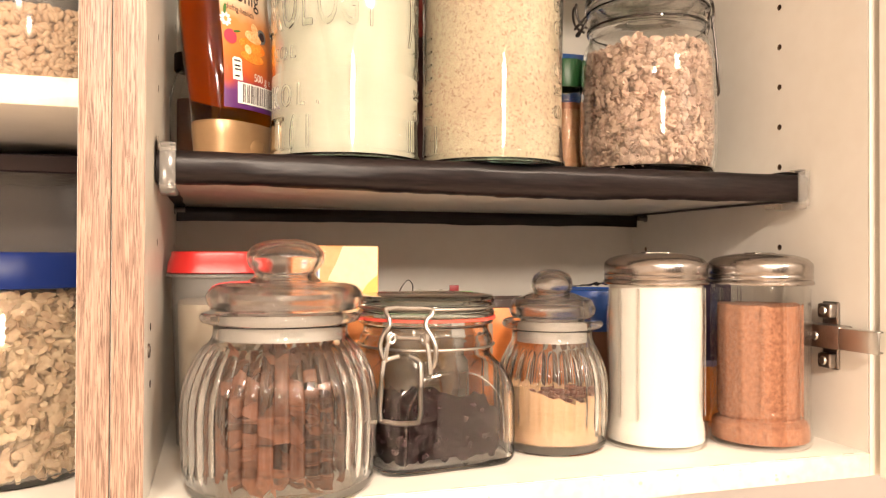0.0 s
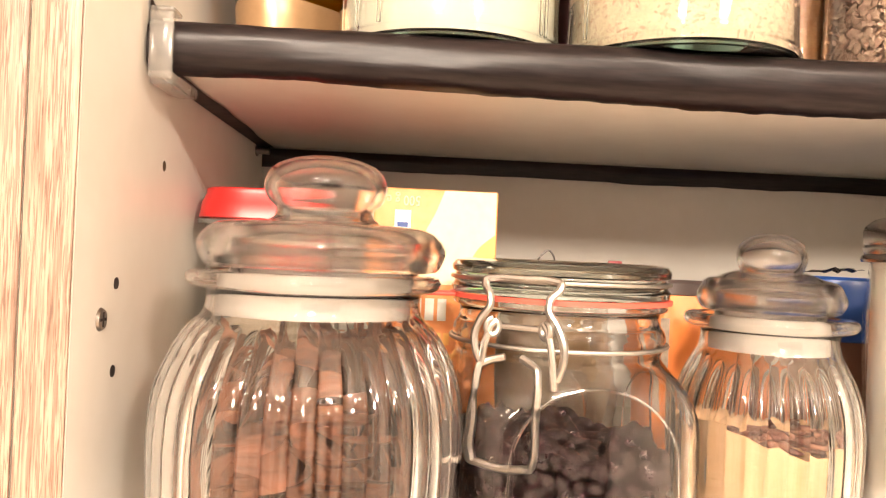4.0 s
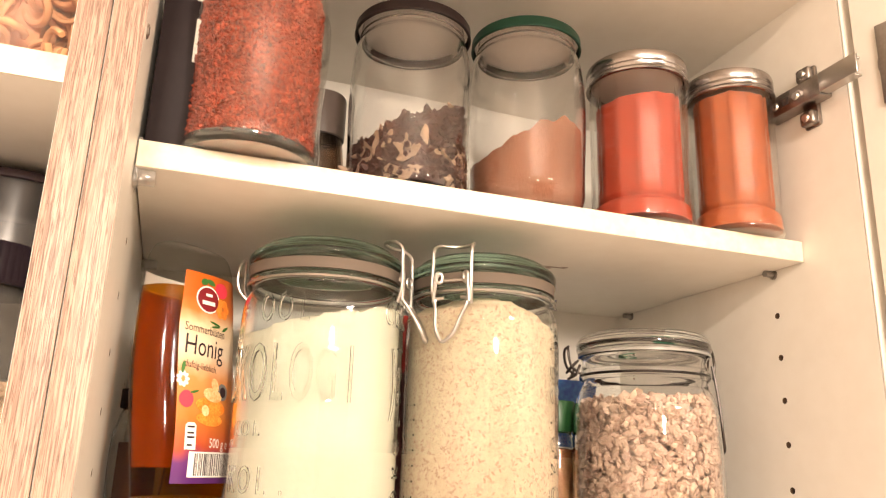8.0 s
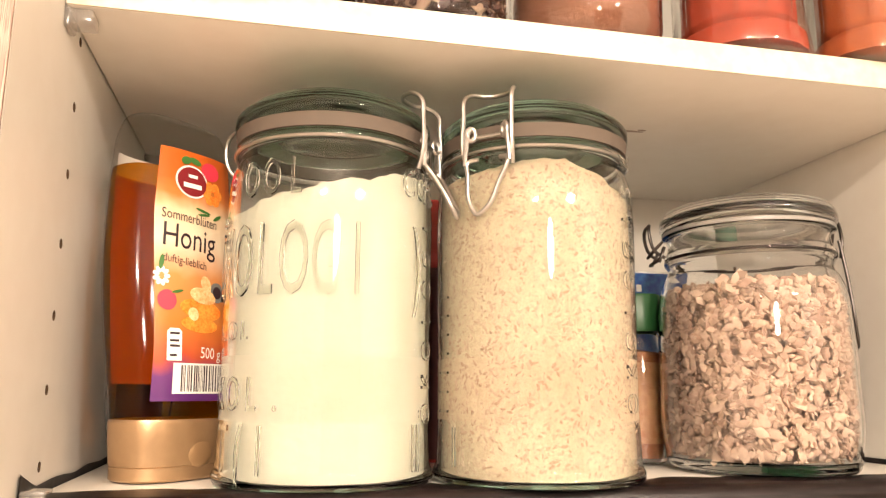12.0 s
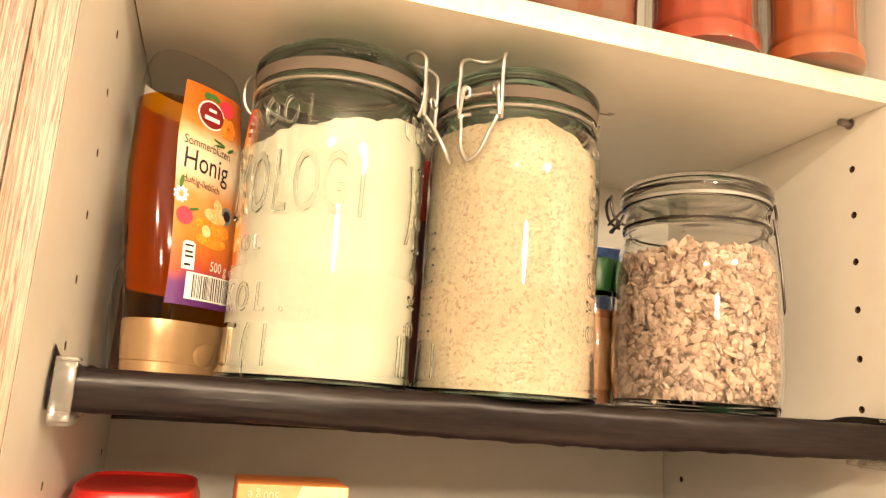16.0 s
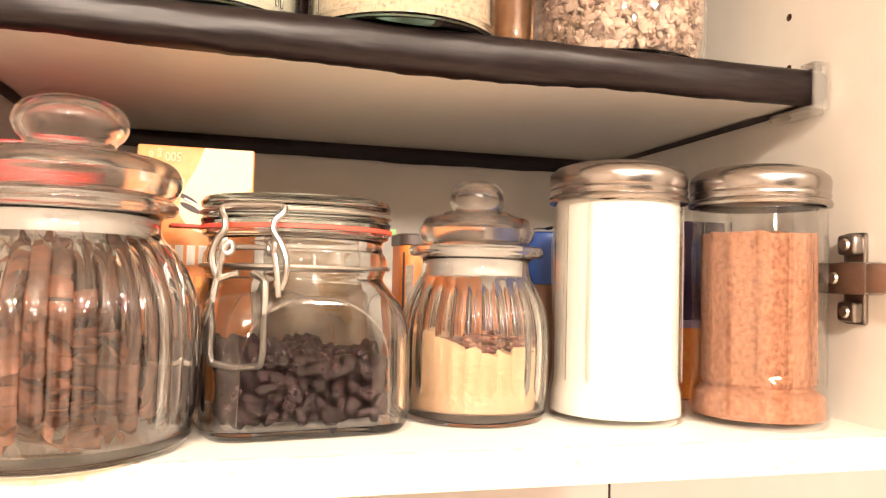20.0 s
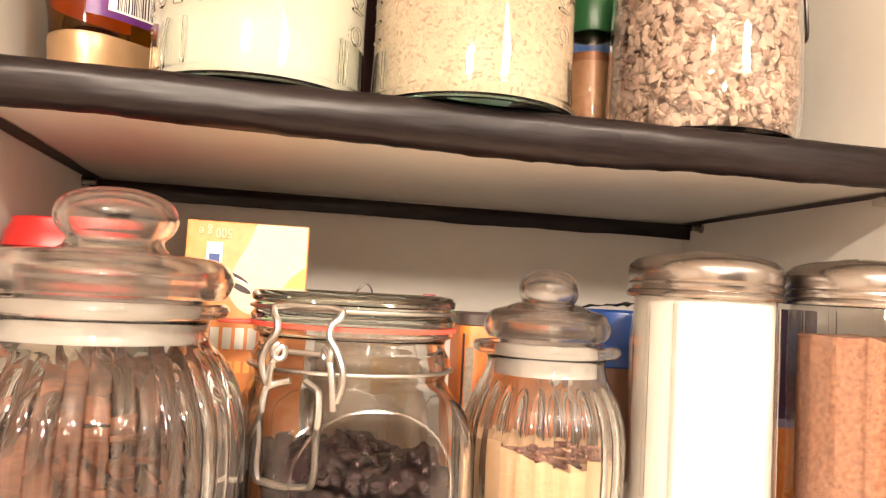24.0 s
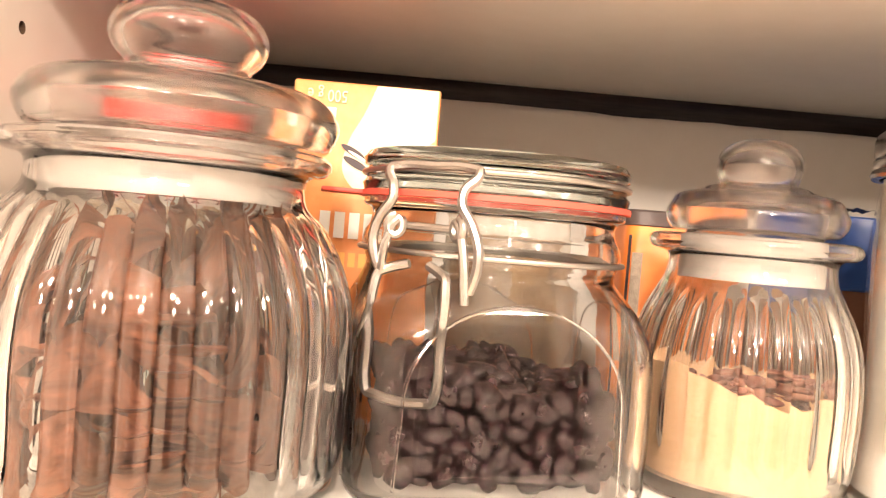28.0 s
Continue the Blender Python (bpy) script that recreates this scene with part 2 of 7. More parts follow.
def lathe(bm, profile, n=72, shape=None, close=False, limit=10000):
    """Revolves (r, z) points round z. shape(angle, z) scales the radius of the first limit points. close: joins last to first."""
    rings = []
    for i, (r, z) in enumerate(profile):
        if r < 1e-6:
            rings.append([bm.verts.new((0, 0, z))])
        else:
            ring = []
            for k in range(n):
                a = 2 * math.pi * k / n
                s = r * (shape(a, z) if shape and i < limit else 1)
                ring.append(bm.verts.new((s * math.cos(a), s * math.sin(a), z)))
            rings.append(ring)
    pairs = list(zip(rings, rings[1:])) + ([(rings[-1], rings[0])] if close else [])
    for a, b in pairs:
        for k in range(n):
            j = (k + 1) % n
            quad = [a[k % len(a)], a[j % len(a)], b[j % len(b)], b[k % len(b)]]
            quad = list(dict.fromkeys(quad))
            if len(quad) > 2:
                bm.faces.new(quad)
    return bm


def wire(bm, pts, r=0.0011, n=8, closed=False, steps=5):
    """A round wire along the points."""
    path = [Vector(p) for p in smooth_line(pts, steps)] if steps > 1 else [Vector(p) for p in pts]
    rings, up = [], None
    for i, p in enumerate(path):
        d = (path[min(i + 1, len(path) - 1)] - path[max(i - 1, 0)]).normalized()
        if up is None:
            up = d.orthogonal().normalized()
        up = (up - d * up.dot(d)).normalized()
        side = d.cross(up)
        rings.append([bm.verts.new(p + r * (up * math.cos(2 * math.pi * k / n) + side * math.sin(2 * math.pi * k / n))) for k in range(n)])
    for a, b in zip(rings, rings[1:]):
        for k in range(n):
            bm.faces.new((a[k], a[(k + 1) % n], b[(k + 1) % n], b[k]))
    bm.faces.new(list(reversed(rings[0])))
    bm.faces.new(rings[-1])
    return bm


def ball(subdiv=1):
    bm = bmesh.new()
    bmesh.ops.create_icosphere(bm, subdivisions=subdiv, radius=1)
    v = np.array([tuple(p.co) for p in bm.verts])
    f = [tuple(q.index for q in face.verts) for face in bm.faces]
    bm.free()
    return v, f


def mesh_of(name, chunks):
    """One mesh from (vertices, faces) chunks."""
    vs, fs, base = [], [], 0
    for v, f in chunks:
        vs.append(v)
        fs += [tuple(i + base for i in q) for q in f]
        base += len(v)
    me = bpy.data.meshes.new(name)
    me.from_pydata(np.concatenate(vs).tolist(), [], fs)
    me.update()
    return me


def turned(rng):
    q = rng.normal(size=4)
    q /= np.linalg.norm(q)
    w, x, y, z = q
    return np.array([[1 - 2 * (y * y + z * z), 2 * (x * y - z * w), 2 * (x * z + y * w)], [2 * (x * y + z * w), 1 - 2 * (x * x + z * z), 2 * (y * z - x * w)], [2 * (x * z - y * w), 2 * (y * z + x * w), 1 - 2 * (x * x + y * y)]])


def grains(rng, places, size, shape=(1, 1, 1), spread=0.3, crumple=0.15, subdiv=1, align=0.0, curl=0.0, lumps=0.0):
    """Small lumps at the places: size in metres, shape the axes, crumple the unevenness; align: flat side turned outwards."""
    v0, f0 = ball(subdiv)
    chunks = []
    for p in places:
        v = v0 * (1 + crumple * rng.normal(size=(len(v0), 1)))
        if lumps:
            v = v * (1 + lumps * np.sin(v0 @ (2.2 * rng.normal(size=(3, 3))) + rng.uniform(0, 6.28, 3)).sum(1, keepdims=True))
        v = v * np.array(shape) * size * (1 + spread * rng.uniform(-1, 1)) * (1 + 0.2 * rng.uniform(-1, 1, 3))
        if curl:
            v[:, 2] += curl * v[:, 0] ** 2 / size * rng.uniform(-1, 1)
        m = turned(rng)
        if rng.uniform() < align:
            out = np.array([p[0], p[1], 0.0])
            out /= np.linalg.norm(out) + 1e-9
            a = rng.uniform(0, 6.28)
            t = np.array([-out[1], out[0], 0])
            e1 = math.cos(a) * t + math.sin(a) * np.array([0, 0, 1])
            m = np.stack([e1, np.cross(out, e1), out], 1)
        chunks.append((v @ m.T + np.array(p), f0))
    return chunks


def fill_core(radius, top, floor_z=0.004, n=64, rings=14, levels=10, shape=None):
    """The body of a filling: radius(z) its side, top(x, y) its upper surface."""
    bm = bm_new()
    grid = []
    for i in range(levels + 1):
        ring = []
        for k in range(n):
            a = 2 * math.pi * k / n
            ca, sa = math.cos(a), math.sin(a)
            s = shape(a) if shape else 1
            zt = top(radius(0.03) * ca, radius(0.03) * sa)
            z = floor_z + (zt - floor_z) * i / levels
            r = radius(z) * s
            ring.append(bm.verts.new((r * ca, r * sa, z)))
        grid.append(ring)
    for j in range(rings - 1, 0, -1):
        ring = []
        for k in range(n):
            a = 2 * math.pi * k / n
            edge = grid[levels][k].co
            x, y = edge.x * j / rings, edge.y * j / rings
            ring.append(bm.verts.new((x, y, top(x, y))))
        grid.append(ring)
    for a, b in zip(grid, grid[1:]):
        for k in range(n):
            bm.faces.new((a[k], a[(k + 1) % n], b[(k + 1) % n], b[k]))
    bm.faces.new(grid[-1])
    bm.faces.new(list(reversed(grid[0])))
    return bm


def profile_radius(profile):
    zs, rs = [p[1] for p in profile], [p[0] for p in profile]
    return lambda z: float(np.interp(z, zs, rs))


def side_places(rng, count, radius, top, low=0.003, inset=0.0, shape=None, face=None):
    """Places over the side of a filling (towards the open front of the shelf, if face is given) and over its top."""
    out = []
    while len(out) < count:
        a = rng.uniform(0, 2 * math.pi) if face is None else math.radians(face) + rng.uniform(-1.9, 1.9)
        s = shape(a) if shape else 1
        x, y = math.cos(a), math.sin(a)
        zt = top(radius(0.03) * x, radius(0.03) * y)
        z = rng.uniform(low, zt)
        r = (radius(z) - inset) * s
        out.append((r * x, r * y, z))
    return out


def top_places(rng, count, r_top, top, lift=0.0):
    out = []
    for _ in range(count):
        a, r = rng.uniform(0, 6.283), r_top * math.sqrt(rng.uniform())
        x, y = r * math.cos(a), r * math.sin(a)
        out.append((x, y, top(x, y) + lift))
    return out


def spaced(places, gap):
    """Thins the places out, so that none lies nearer than gap to another."""
    kept = np.zeros((0, 3))
    for p in places:
        if not len(kept) or np.min(np.sum((kept - p) ** 2, 1)) > gap * gap:
            kept = np.vstack([kept, p])
    return [tuple(p) for p in kept]


def words(text, size, thick=0.0, align="CENTER", squeeze=1.0):
    """Flat lettering in the built-in font as a mesh in the xy plane."""
    cu = bpy.data.curves.new("lettering", "FONT")
    cu.body, cu.size, cu.extrude, cu.align_x, cu.align_y = text, size, thick, align, "CENTER"
    cu.resolution_u = 3
    ob = bpy.data.objects.new("lettering", cu)
    scene.collection.objects.link(ob)
    me = bpy.data.meshes.new_from_object(ob.evaluated_get(bpy.context.evaluated_depsgraph_get()))
    bpy.data.objects.remove(ob)
    bpy.data.curves.remove(cu)
    for v in me.vertices:
        v.co.x *= squeeze
    return me


def around(me, r, phi, z, up=0.0):
    """Wraps a flat mesh round a cylinder of radius r at angle phi (degrees) and height z; up turns it in its plane."""
    c, s = math.cos(radians(up)), math.sin(radians(up))
    for v in me.vertices:
        x, y = v.co.x * c - v.co.y * s, v.co.x * s + v.co.y * c
        a = radians(phi) + x / r
        d = r + v.co.z
        v.co = (d * math.cos(a), d * math.sin(a), z + y)
    return me


# ---- the cabinet ----
X0, X1, YF, YB, Z0, Z1 = 0.0, 0.466, -0.050, 0.262, 1.397, 2.007
T = 0.016
UP, MID = 1.814, 1.593


def holed_face(bm, x, side, holes, y0, y1, z0, z1):
    """A side panel whose inner face at x has rows of drilled blind holes; side: +1 when the panel's body lies towards +x."""
    rows = sorted({y for y, z in holes})
    cuts = [y0]
    for y in rows:
        cuts += [y - 0.008, y + 0.008]
    cuts.append(y1)
    back = x + side * T
    for i in range(len(cuts) - 1):
        a, b = cuts[i], cuts[i + 1]
        mine = sorted(z for y, z in holes if a < y < b)
        zs = [z0]
        for z in mine:
            zs += [z - 0.008, z + 0.008]
        zs.append(z1)
        for k in range(len(zs) - 1):
            lo, hi = zs[k], zs[k + 1]
            mid = [z for z in mine if lo < z < hi]
            sq = [bm.verts.new((x, p, q)) for p, q in ((a, lo), (b, lo), (b, hi), (a, hi))]
            if not mid:
                bm.faces.new(sq)
                continue
            n = 12
            def ring(depth, r):
                return [bm.verts.new((x + side * depth, (a + b) / 2 + r * math.cos(2 * math.pi * (j - 4.5) / n), mid[0] + r * math.sin(2 * math.pi * (j - 4.5) / n))) for j in range(n)]
            rim, low = ring(0, 0.0024), ring(0.012, 0.0024)
            for c in range(4):
                bm.faces.new([sq[c], sq[(c + 1) % 4]] + [rim[(3 * c + s) % n] for s in (3, 2, 1, 0)])
            for j in range(n):
                bm.faces.new((rim[j], rim[(j + 1) % n], low[(j + 1) % n], low[j])).material_index = 1
            bm.faces.new(low).material_index = 1
    bmesh.ops.remove_doubles(bm, verts=bm.verts, dist=1e-6)
    o = [(back, y0, z0), (back, y1, z0), (back, y1, z1), (back, y0, z1)]
    bm.faces.new([bm.verts.new(p) for p in o])
    for p, q in (((y0, z0), (y1, z0)), ((y1, z0), (y1, z1)), ((y1, z1), (y0, z1)), ((y0, z1), (y0, z0))):
        bm.faces.new([bm.verts.new(v) for v in ((x, *p), (x, *q), (back, *q), (back, *p))])
    bmesh.ops.recalc_face_normals(bm, faces=bm.faces)
    return bm


CHIPBOARD = mat("raw_chipboard", (0.10, 0.06, 0.035), 0.9, vary=(0.16, 0.10, 0.06), scale=400)
front_row, back_row = 0.0365, 0.234
pins = [1.539 + 0.032 * k for k in range(14)]
right_holes = [(front_row, z) for z in pins if z != 1.571] + [(back_row, z) for z in pins]
left_holes = right_holes
panel_l = part("wall_left", holed_face(bm_new(), X0, -1, left_holes, YF + 0.0006, YB, 1.381, Z1 + T), (WHITE, CHIPBOARD))
panel_r = part("wall_right", holed_face(bm_new(), X1, 1, right_holes, YF + 0.0006, YB, 1.381, Z1 + T), (WHITE, CHIPBOARD))
tagged(panel_l, "white melamine cabinet side with drilled shelf holes", "cabinet side", kind="structure")
tagged(panel_r, "white melamine cabinet side with drilled shelf holes", "cabinet side", kind="structure")
tagged(part("wall_back", boxed(X0 - T, X1 + T, YB, YB + 0.004, 1.381, Z1 + T), WHITE), "plain white back panel of the cabinet", "back panel", kind="structure")
tagged(part("ceiling", boxed(X0, X1, YF, YB, Z1, Z1 + T), WHITE), "white top panel of the cabinet seen from below", "cabinet top", kind="structure")
floor_panel = part("floor", boxed(X0, X1, YF + 0.0008, YB, 1.381, Z0, 0.0004), WHITE)
tagged(floor_panel, "white melamine bottom board of the cabinet, worn along its front edge", "cabinet bottom", kind="structure")
part("trim", boxed(X0, X1, YF - 0.0008, YF + 0.0008, 1.3812, Z0 - 0.0004, 0.0003), EDGE, floor_panel, "stained cream edge band")
crumb = mat("edge_seam", (0.30, 0.20, 0.12), 0.8, vary=(0.6, 0.5, 0.4), scale=120, amount=1.0)
bm = bm_new()
rng = np.random.default_rng(3)
x = X0 + 0.004
while x < X1 - 0.01:
    w = rng.uniform(0.004, 0.028)
    box(bm, x, min(x + w, X1 - 0.003), YF + 0.0010, YF + 0.0017, Z0 - 0.0001, Z0 + 0.00015)
    x += w + rng.uniform(0.002, 0.02)
part("seam", bm, crumb, floor_panel, "dirt in the worn seam of the edge band")
bm = bm_new()
for _ in range(14):
    px, pz = rng.uniform(X0 + 0.01, X1 - 0.01), rng.uniform(1.3825, 1.396)
    r = rng.uniform(0.0004, 0.0012)
    bmesh.ops.create_uvsphere(bm, u_segments=8, v_segments=5, radius=r, matrix=Matrix.Translation((px, YF - 0.0008, pz)) @ Matrix.Diagonal((1.3, 0.06, 1, 1)))
part("stain", bm, mat("yellow_stain", (0.76, 0.63, 0.36), 0.5), floor_panel, "small yellowish food stains")

# front edges of the two neighbouring carcasses, in wood foil
for name, a, b in (("trim_own", -0.0157, 0.0), ("trim_neighbour", -0.0317, -0.0163)):
    tagged(part(name, boxed(a, b, YF - 0.0012, YF, 1.372, Z1 + T, 0.0005), OAK), "pale limed-oak foil on a cabinet side's front edge", "edge band", kind="structure")
tagged(part("trim_right", boxed(X1, X1 + T, YF - 0.0012, YF, 1.3815, Z1 + T, 0.0005), WHITE), "white front edge of the cabinet side", "edge band", kind="structure")

# neighbouring cabinet beyond the double side
LX = -0.032
tagged(part("wall_neighbour", boxed(LX, -0.0165, YF, YB, 1.381, Z1 + T), WHITE), "white side of the neighbouring cabinet", "cabinet side", kind="structure")
tagged(part("wall_neighbour_far", boxed(LX - 0.5, LX - 0.484, YF, YB, 1.381, Z1 + T), WHITE), "white far side of the neighbouring cabinet", "cabinet side", kind="structure")
tagged(part("wall_neighbour_back", boxed(LX - 0.5, -0.0165, YB, YB + 0.004, 1.381, Z1 + T), WHITE), "plain back panel of the neighbouring cabinet", "back panel", kind="structure")
tagged(part("ceiling_neighbour", boxed(LX - 0.484, LX, YF, YB, Z1, Z1 + T), WHITE), "white top panel of the neighbouring cabinet", "cabinet top", kind="structure")
tagged(part("floor_neighbour", boxed(LX - 0.484, LX, YF, YB, 1.381, Z0, 0.0005), WHITE), "white bottom board of the neighbouring cabinet", "cabinet bottom", kind="structure")


def shelf(label, x0, x1, y0, y1, top, thick):
    s = thing("shelf", label, "shelf", (x0 + x1) / 2, y0, top - thick)
    w = (x1 - x0) / 2
    part("board", boxed(-w, w, 0.0008, y1 - y0, 0, thick, 0.0005), WHITE, s)
    part("edge_band", boxed(-w, w, -0.0006, 0.0008, 0.0002, thick - 0.0002, 0.0004), EDGE, s, "cream front edge band")
    return s


shelf("white shelf board of the neighbouring cabinet, a jar on it", LX - 0.483, LX - 0.001, -0.022, YB - 0.004, 1.626, T)
shelf("white shelf board of the neighbouring cabinet, a pasta box on it", LX - 0.483, LX - 0.001, -0.022, YB - 0.004, 1.843, T)
upper = shelf("white melamine shelf board holding spice jars, slightly scuffed", X0 + 0.001, X1 - 0.001, 0.005, YB - 0.004, UP, T)


def shelf_clip(x, y, z, side, parent_label):
    """A moulded support: a block under the shelf, a wall plate and a small peg."""
    c = thing("shelf_support", parent_label, "shelf support", x, y, z, 0, "shelf supports")
    s = side
    bm = boxed(min(0, s * 0.003), max(0, s * 0.003), -0.004, 0.008, -0.009, 0.018, 0.001)
    part("plate", bm, CLIP, c)
    part("ledge", boxed(min(0, s * 0.012), max(0, s * 0.012), -0.004, 0.008, -0.007, -0.0005, 0.0012), CLIP, c)
    return c


for yy in (0.010, 0.225):
    shelf_clip(X0, yy, UP - T, 1, "small clear plastic shelf support under the shelf")


def pin(x, y, z, side):
    p = thing("shelf_pin", "small steel peg under the shelf", "shelf pin", x, y, z, 0, "shelf pins")
    bm = bm_new()
    bmesh.ops.create_cone(bm, cap_ends=True, segments=14, radius1=0.0024, radius2=0.0024, depth=0.009, matrix=Matrix.Translation((-side * 0.0045, 0, 0)) @ Matrix.Rotation(radians(90), 4, "Y"))
    part("peg", bm, HINGE, p)
    bm = bm_new()
    bmesh.ops.create_cone(bm, cap_ends=True, segments=14, radius1=0.0038, radius2=0.0038, depth=0.0012, matrix=Matrix.Translation((-side * 0.0006, 0, 0)) @ Matrix.Rotation(radians(90), 4, "Y"))
    part("collar", bm, HINGE, p)


for yy in (front_row, back_row):
    pin(X1, yy, UP - T - 0.0026, 1)

# middle shelf: pale board with its edges wrapped in black tape
mid = thing("shelf", "shelf board with edges wrapped in wrinkled black tape", "shelf", 0.233, 0.006, MID - 0.018)
part("board", boxed(-0.2318, 0.2318, 0.0, 0.245, 0.001, 0.0172, 0.0006), WHITE, mid)


def tape(name, label, long, front):
    """A strip folded over the board's edge, with a loose wavy lower border."""
    bm = bm_new()
    n, grid = 150, []
    sec = [(0.030, 0.0182), (0.016, 0.0186), (0.006, 0.0187), (0.001, 0.0183), (-0.0016, 0.0160), (-0.0022, 0.0115), (-0.0020, 0.006), (-0.0012, 0.0018), (0.0015, -0.0006), (0.007, -0.0009)] if front else [(0.240, -0.0004), (0.2425, -0.002), (0.2435, -0.006), (0.2437, -0.0125)]
    for i in range(n + 1):
        u = i / n
        x = (u - 0.5) * long
        col = []
        for k, (y, z) in enumerate(sec):
            f = k / (len(sec) - 1)
            wob = noise.noise((x * 14, k * 0.35, 3.1 if front else 8.2))
            fine = noise.noise((x * 60, k * 0.9, 1.7))
            if front:
                yy = y + 0.0010 * wob * (1 if k > 3 else 0.6) + 0.0003 * fine
                zz = z + 0.0006 * fine + (f ** 4) * (0.0014 * wob - 0.0005)
                if k == 0:
                    yy += 0.010 * noise.noise((x * 22, 5.5, 0.3)) + 0.004 * fine
                sag = math.exp(-((u - 0.55) / 0.33) ** 4)
                if k >= len(sec) - 4:
                    zz -= (0.0004, 0.0011, 0.0018, 0.0020)[k - len(sec) + 4] * sag + (0.0005 * noise.noise((x * 170, 0.4, 6.1)) if k > len(sec) - 3 else 0)
                if k == len(sec) - 1:
                    yy += 0.005 * noise.noise((x * 12, 2.5, 0.9))
            else:
                yy = y + 0.0004 * wob
                zz = z + (f ** 2) * (0.0016 * wob + 0.0006 * fine)
            col.append(bm.verts.new((x, yy, zz)))
        grid.append(col)
    for a, b in zip(grid, grid[1:]):
        for k in range(len(sec) - 1):
            bm.faces.new((a[k], b[k], b[k + 1], a[k + 1]))
    bmesh.ops.solidify(bm, geom=bm.faces[:], thickness=0.00025)
    return part(name, bm, TAPE, mid, label, 60)


tape("front_tape", "glossy wrinkled black tape along the front edge", 0.4636, True)
tape("back_tape", "black tape hanging below the rear edge", 0.4636, False)
for sgn in (-1, 1):
    bm = bm_new()
    grid = []
    for i in range(41):
        y = 0.002 + 0.24 * i / 40
        w = noise.noise((y * 30, 2.2 * sgn, 4.4))
        grid.append([bm.verts.new(p) for p in ((sgn * (0.2235 + 0.002 * w), y, 0.0004), (sgn * 0.2322, y, -0.0006), (sgn * 0.2325, y, 0.012), (sgn * 0.2323, y, 0.0205 + 0.0016 * w), (sgn * 0.2321, y, 0.0212 + 0.0024 * w + (max(0.0, 0.0062 - 0.0016 * i) if sgn < 0 else 0.001 * (i < 9))))])
    for a, b in zip(grid, grid[1:]):
        for k in range(4):
            bm.faces.new((a[k], b[k], b[k + 1], a[k + 1]))
    bmesh.ops.solidify(bm, geom=bm.faces[:], thickness=0.0003)
    part("side_tape", bm, TAPE, mid, "black tape lapping up the cabinet side", 60)
for sgn in (-1, 1):
    c = thing("shelf_support", "clear plastic clip holding the taped shelf's front corner", "shelf support", 0.233 + sgn * 0.233, 0.006, MID - 0.018, 0, "shelf supports")
    a, b = sorted((-sgn * 0.0032, -sgn * 0.0122))
    part("face", boxed(a, b, -0.0056, -0.0030, -0.0052, 0.0205, 0.0006), CLIP, c)
    part("lip", boxed(a, b, -0.0056, 0.0060, 0.0205, 0.0222, 0.0005), CLIP, c)
    part("ledge", boxed(a, b, -0.0030, 0.0230, -0.0075, -0.0022, 0.0010), CLIP, c)
    part("peg", boxed(min(a, b), max(a, b), 0.0240, 0.0330, -0.0065, -0.0022, 0.0010), CLIP, c)
for sgn in (-1, 1):
    pin(X0 if sgn < 0 else X1, back_row, 1.571, sgn)


# ---- hinges and the open door ----
def screw(bm, m, r=0.0034):
    bmesh.ops.create_cone(bm, cap_ends=True, segments=16, radius1=r, radius2=r * 0.8, depth=0.0014, matrix=m)
    return bm


DOOR_TURN = 16.0
door = thing("door_1", "white cabinet door standing wide open", "cabinet door", X1 + 0.001, YF - 0.008, 1.381, DOOR_TURN, kind="structure")
part("leaf", boxed(0.0, 0.018, -0.480, 0.0, 0.001, 0.64, 0.0008), WHITE, door)


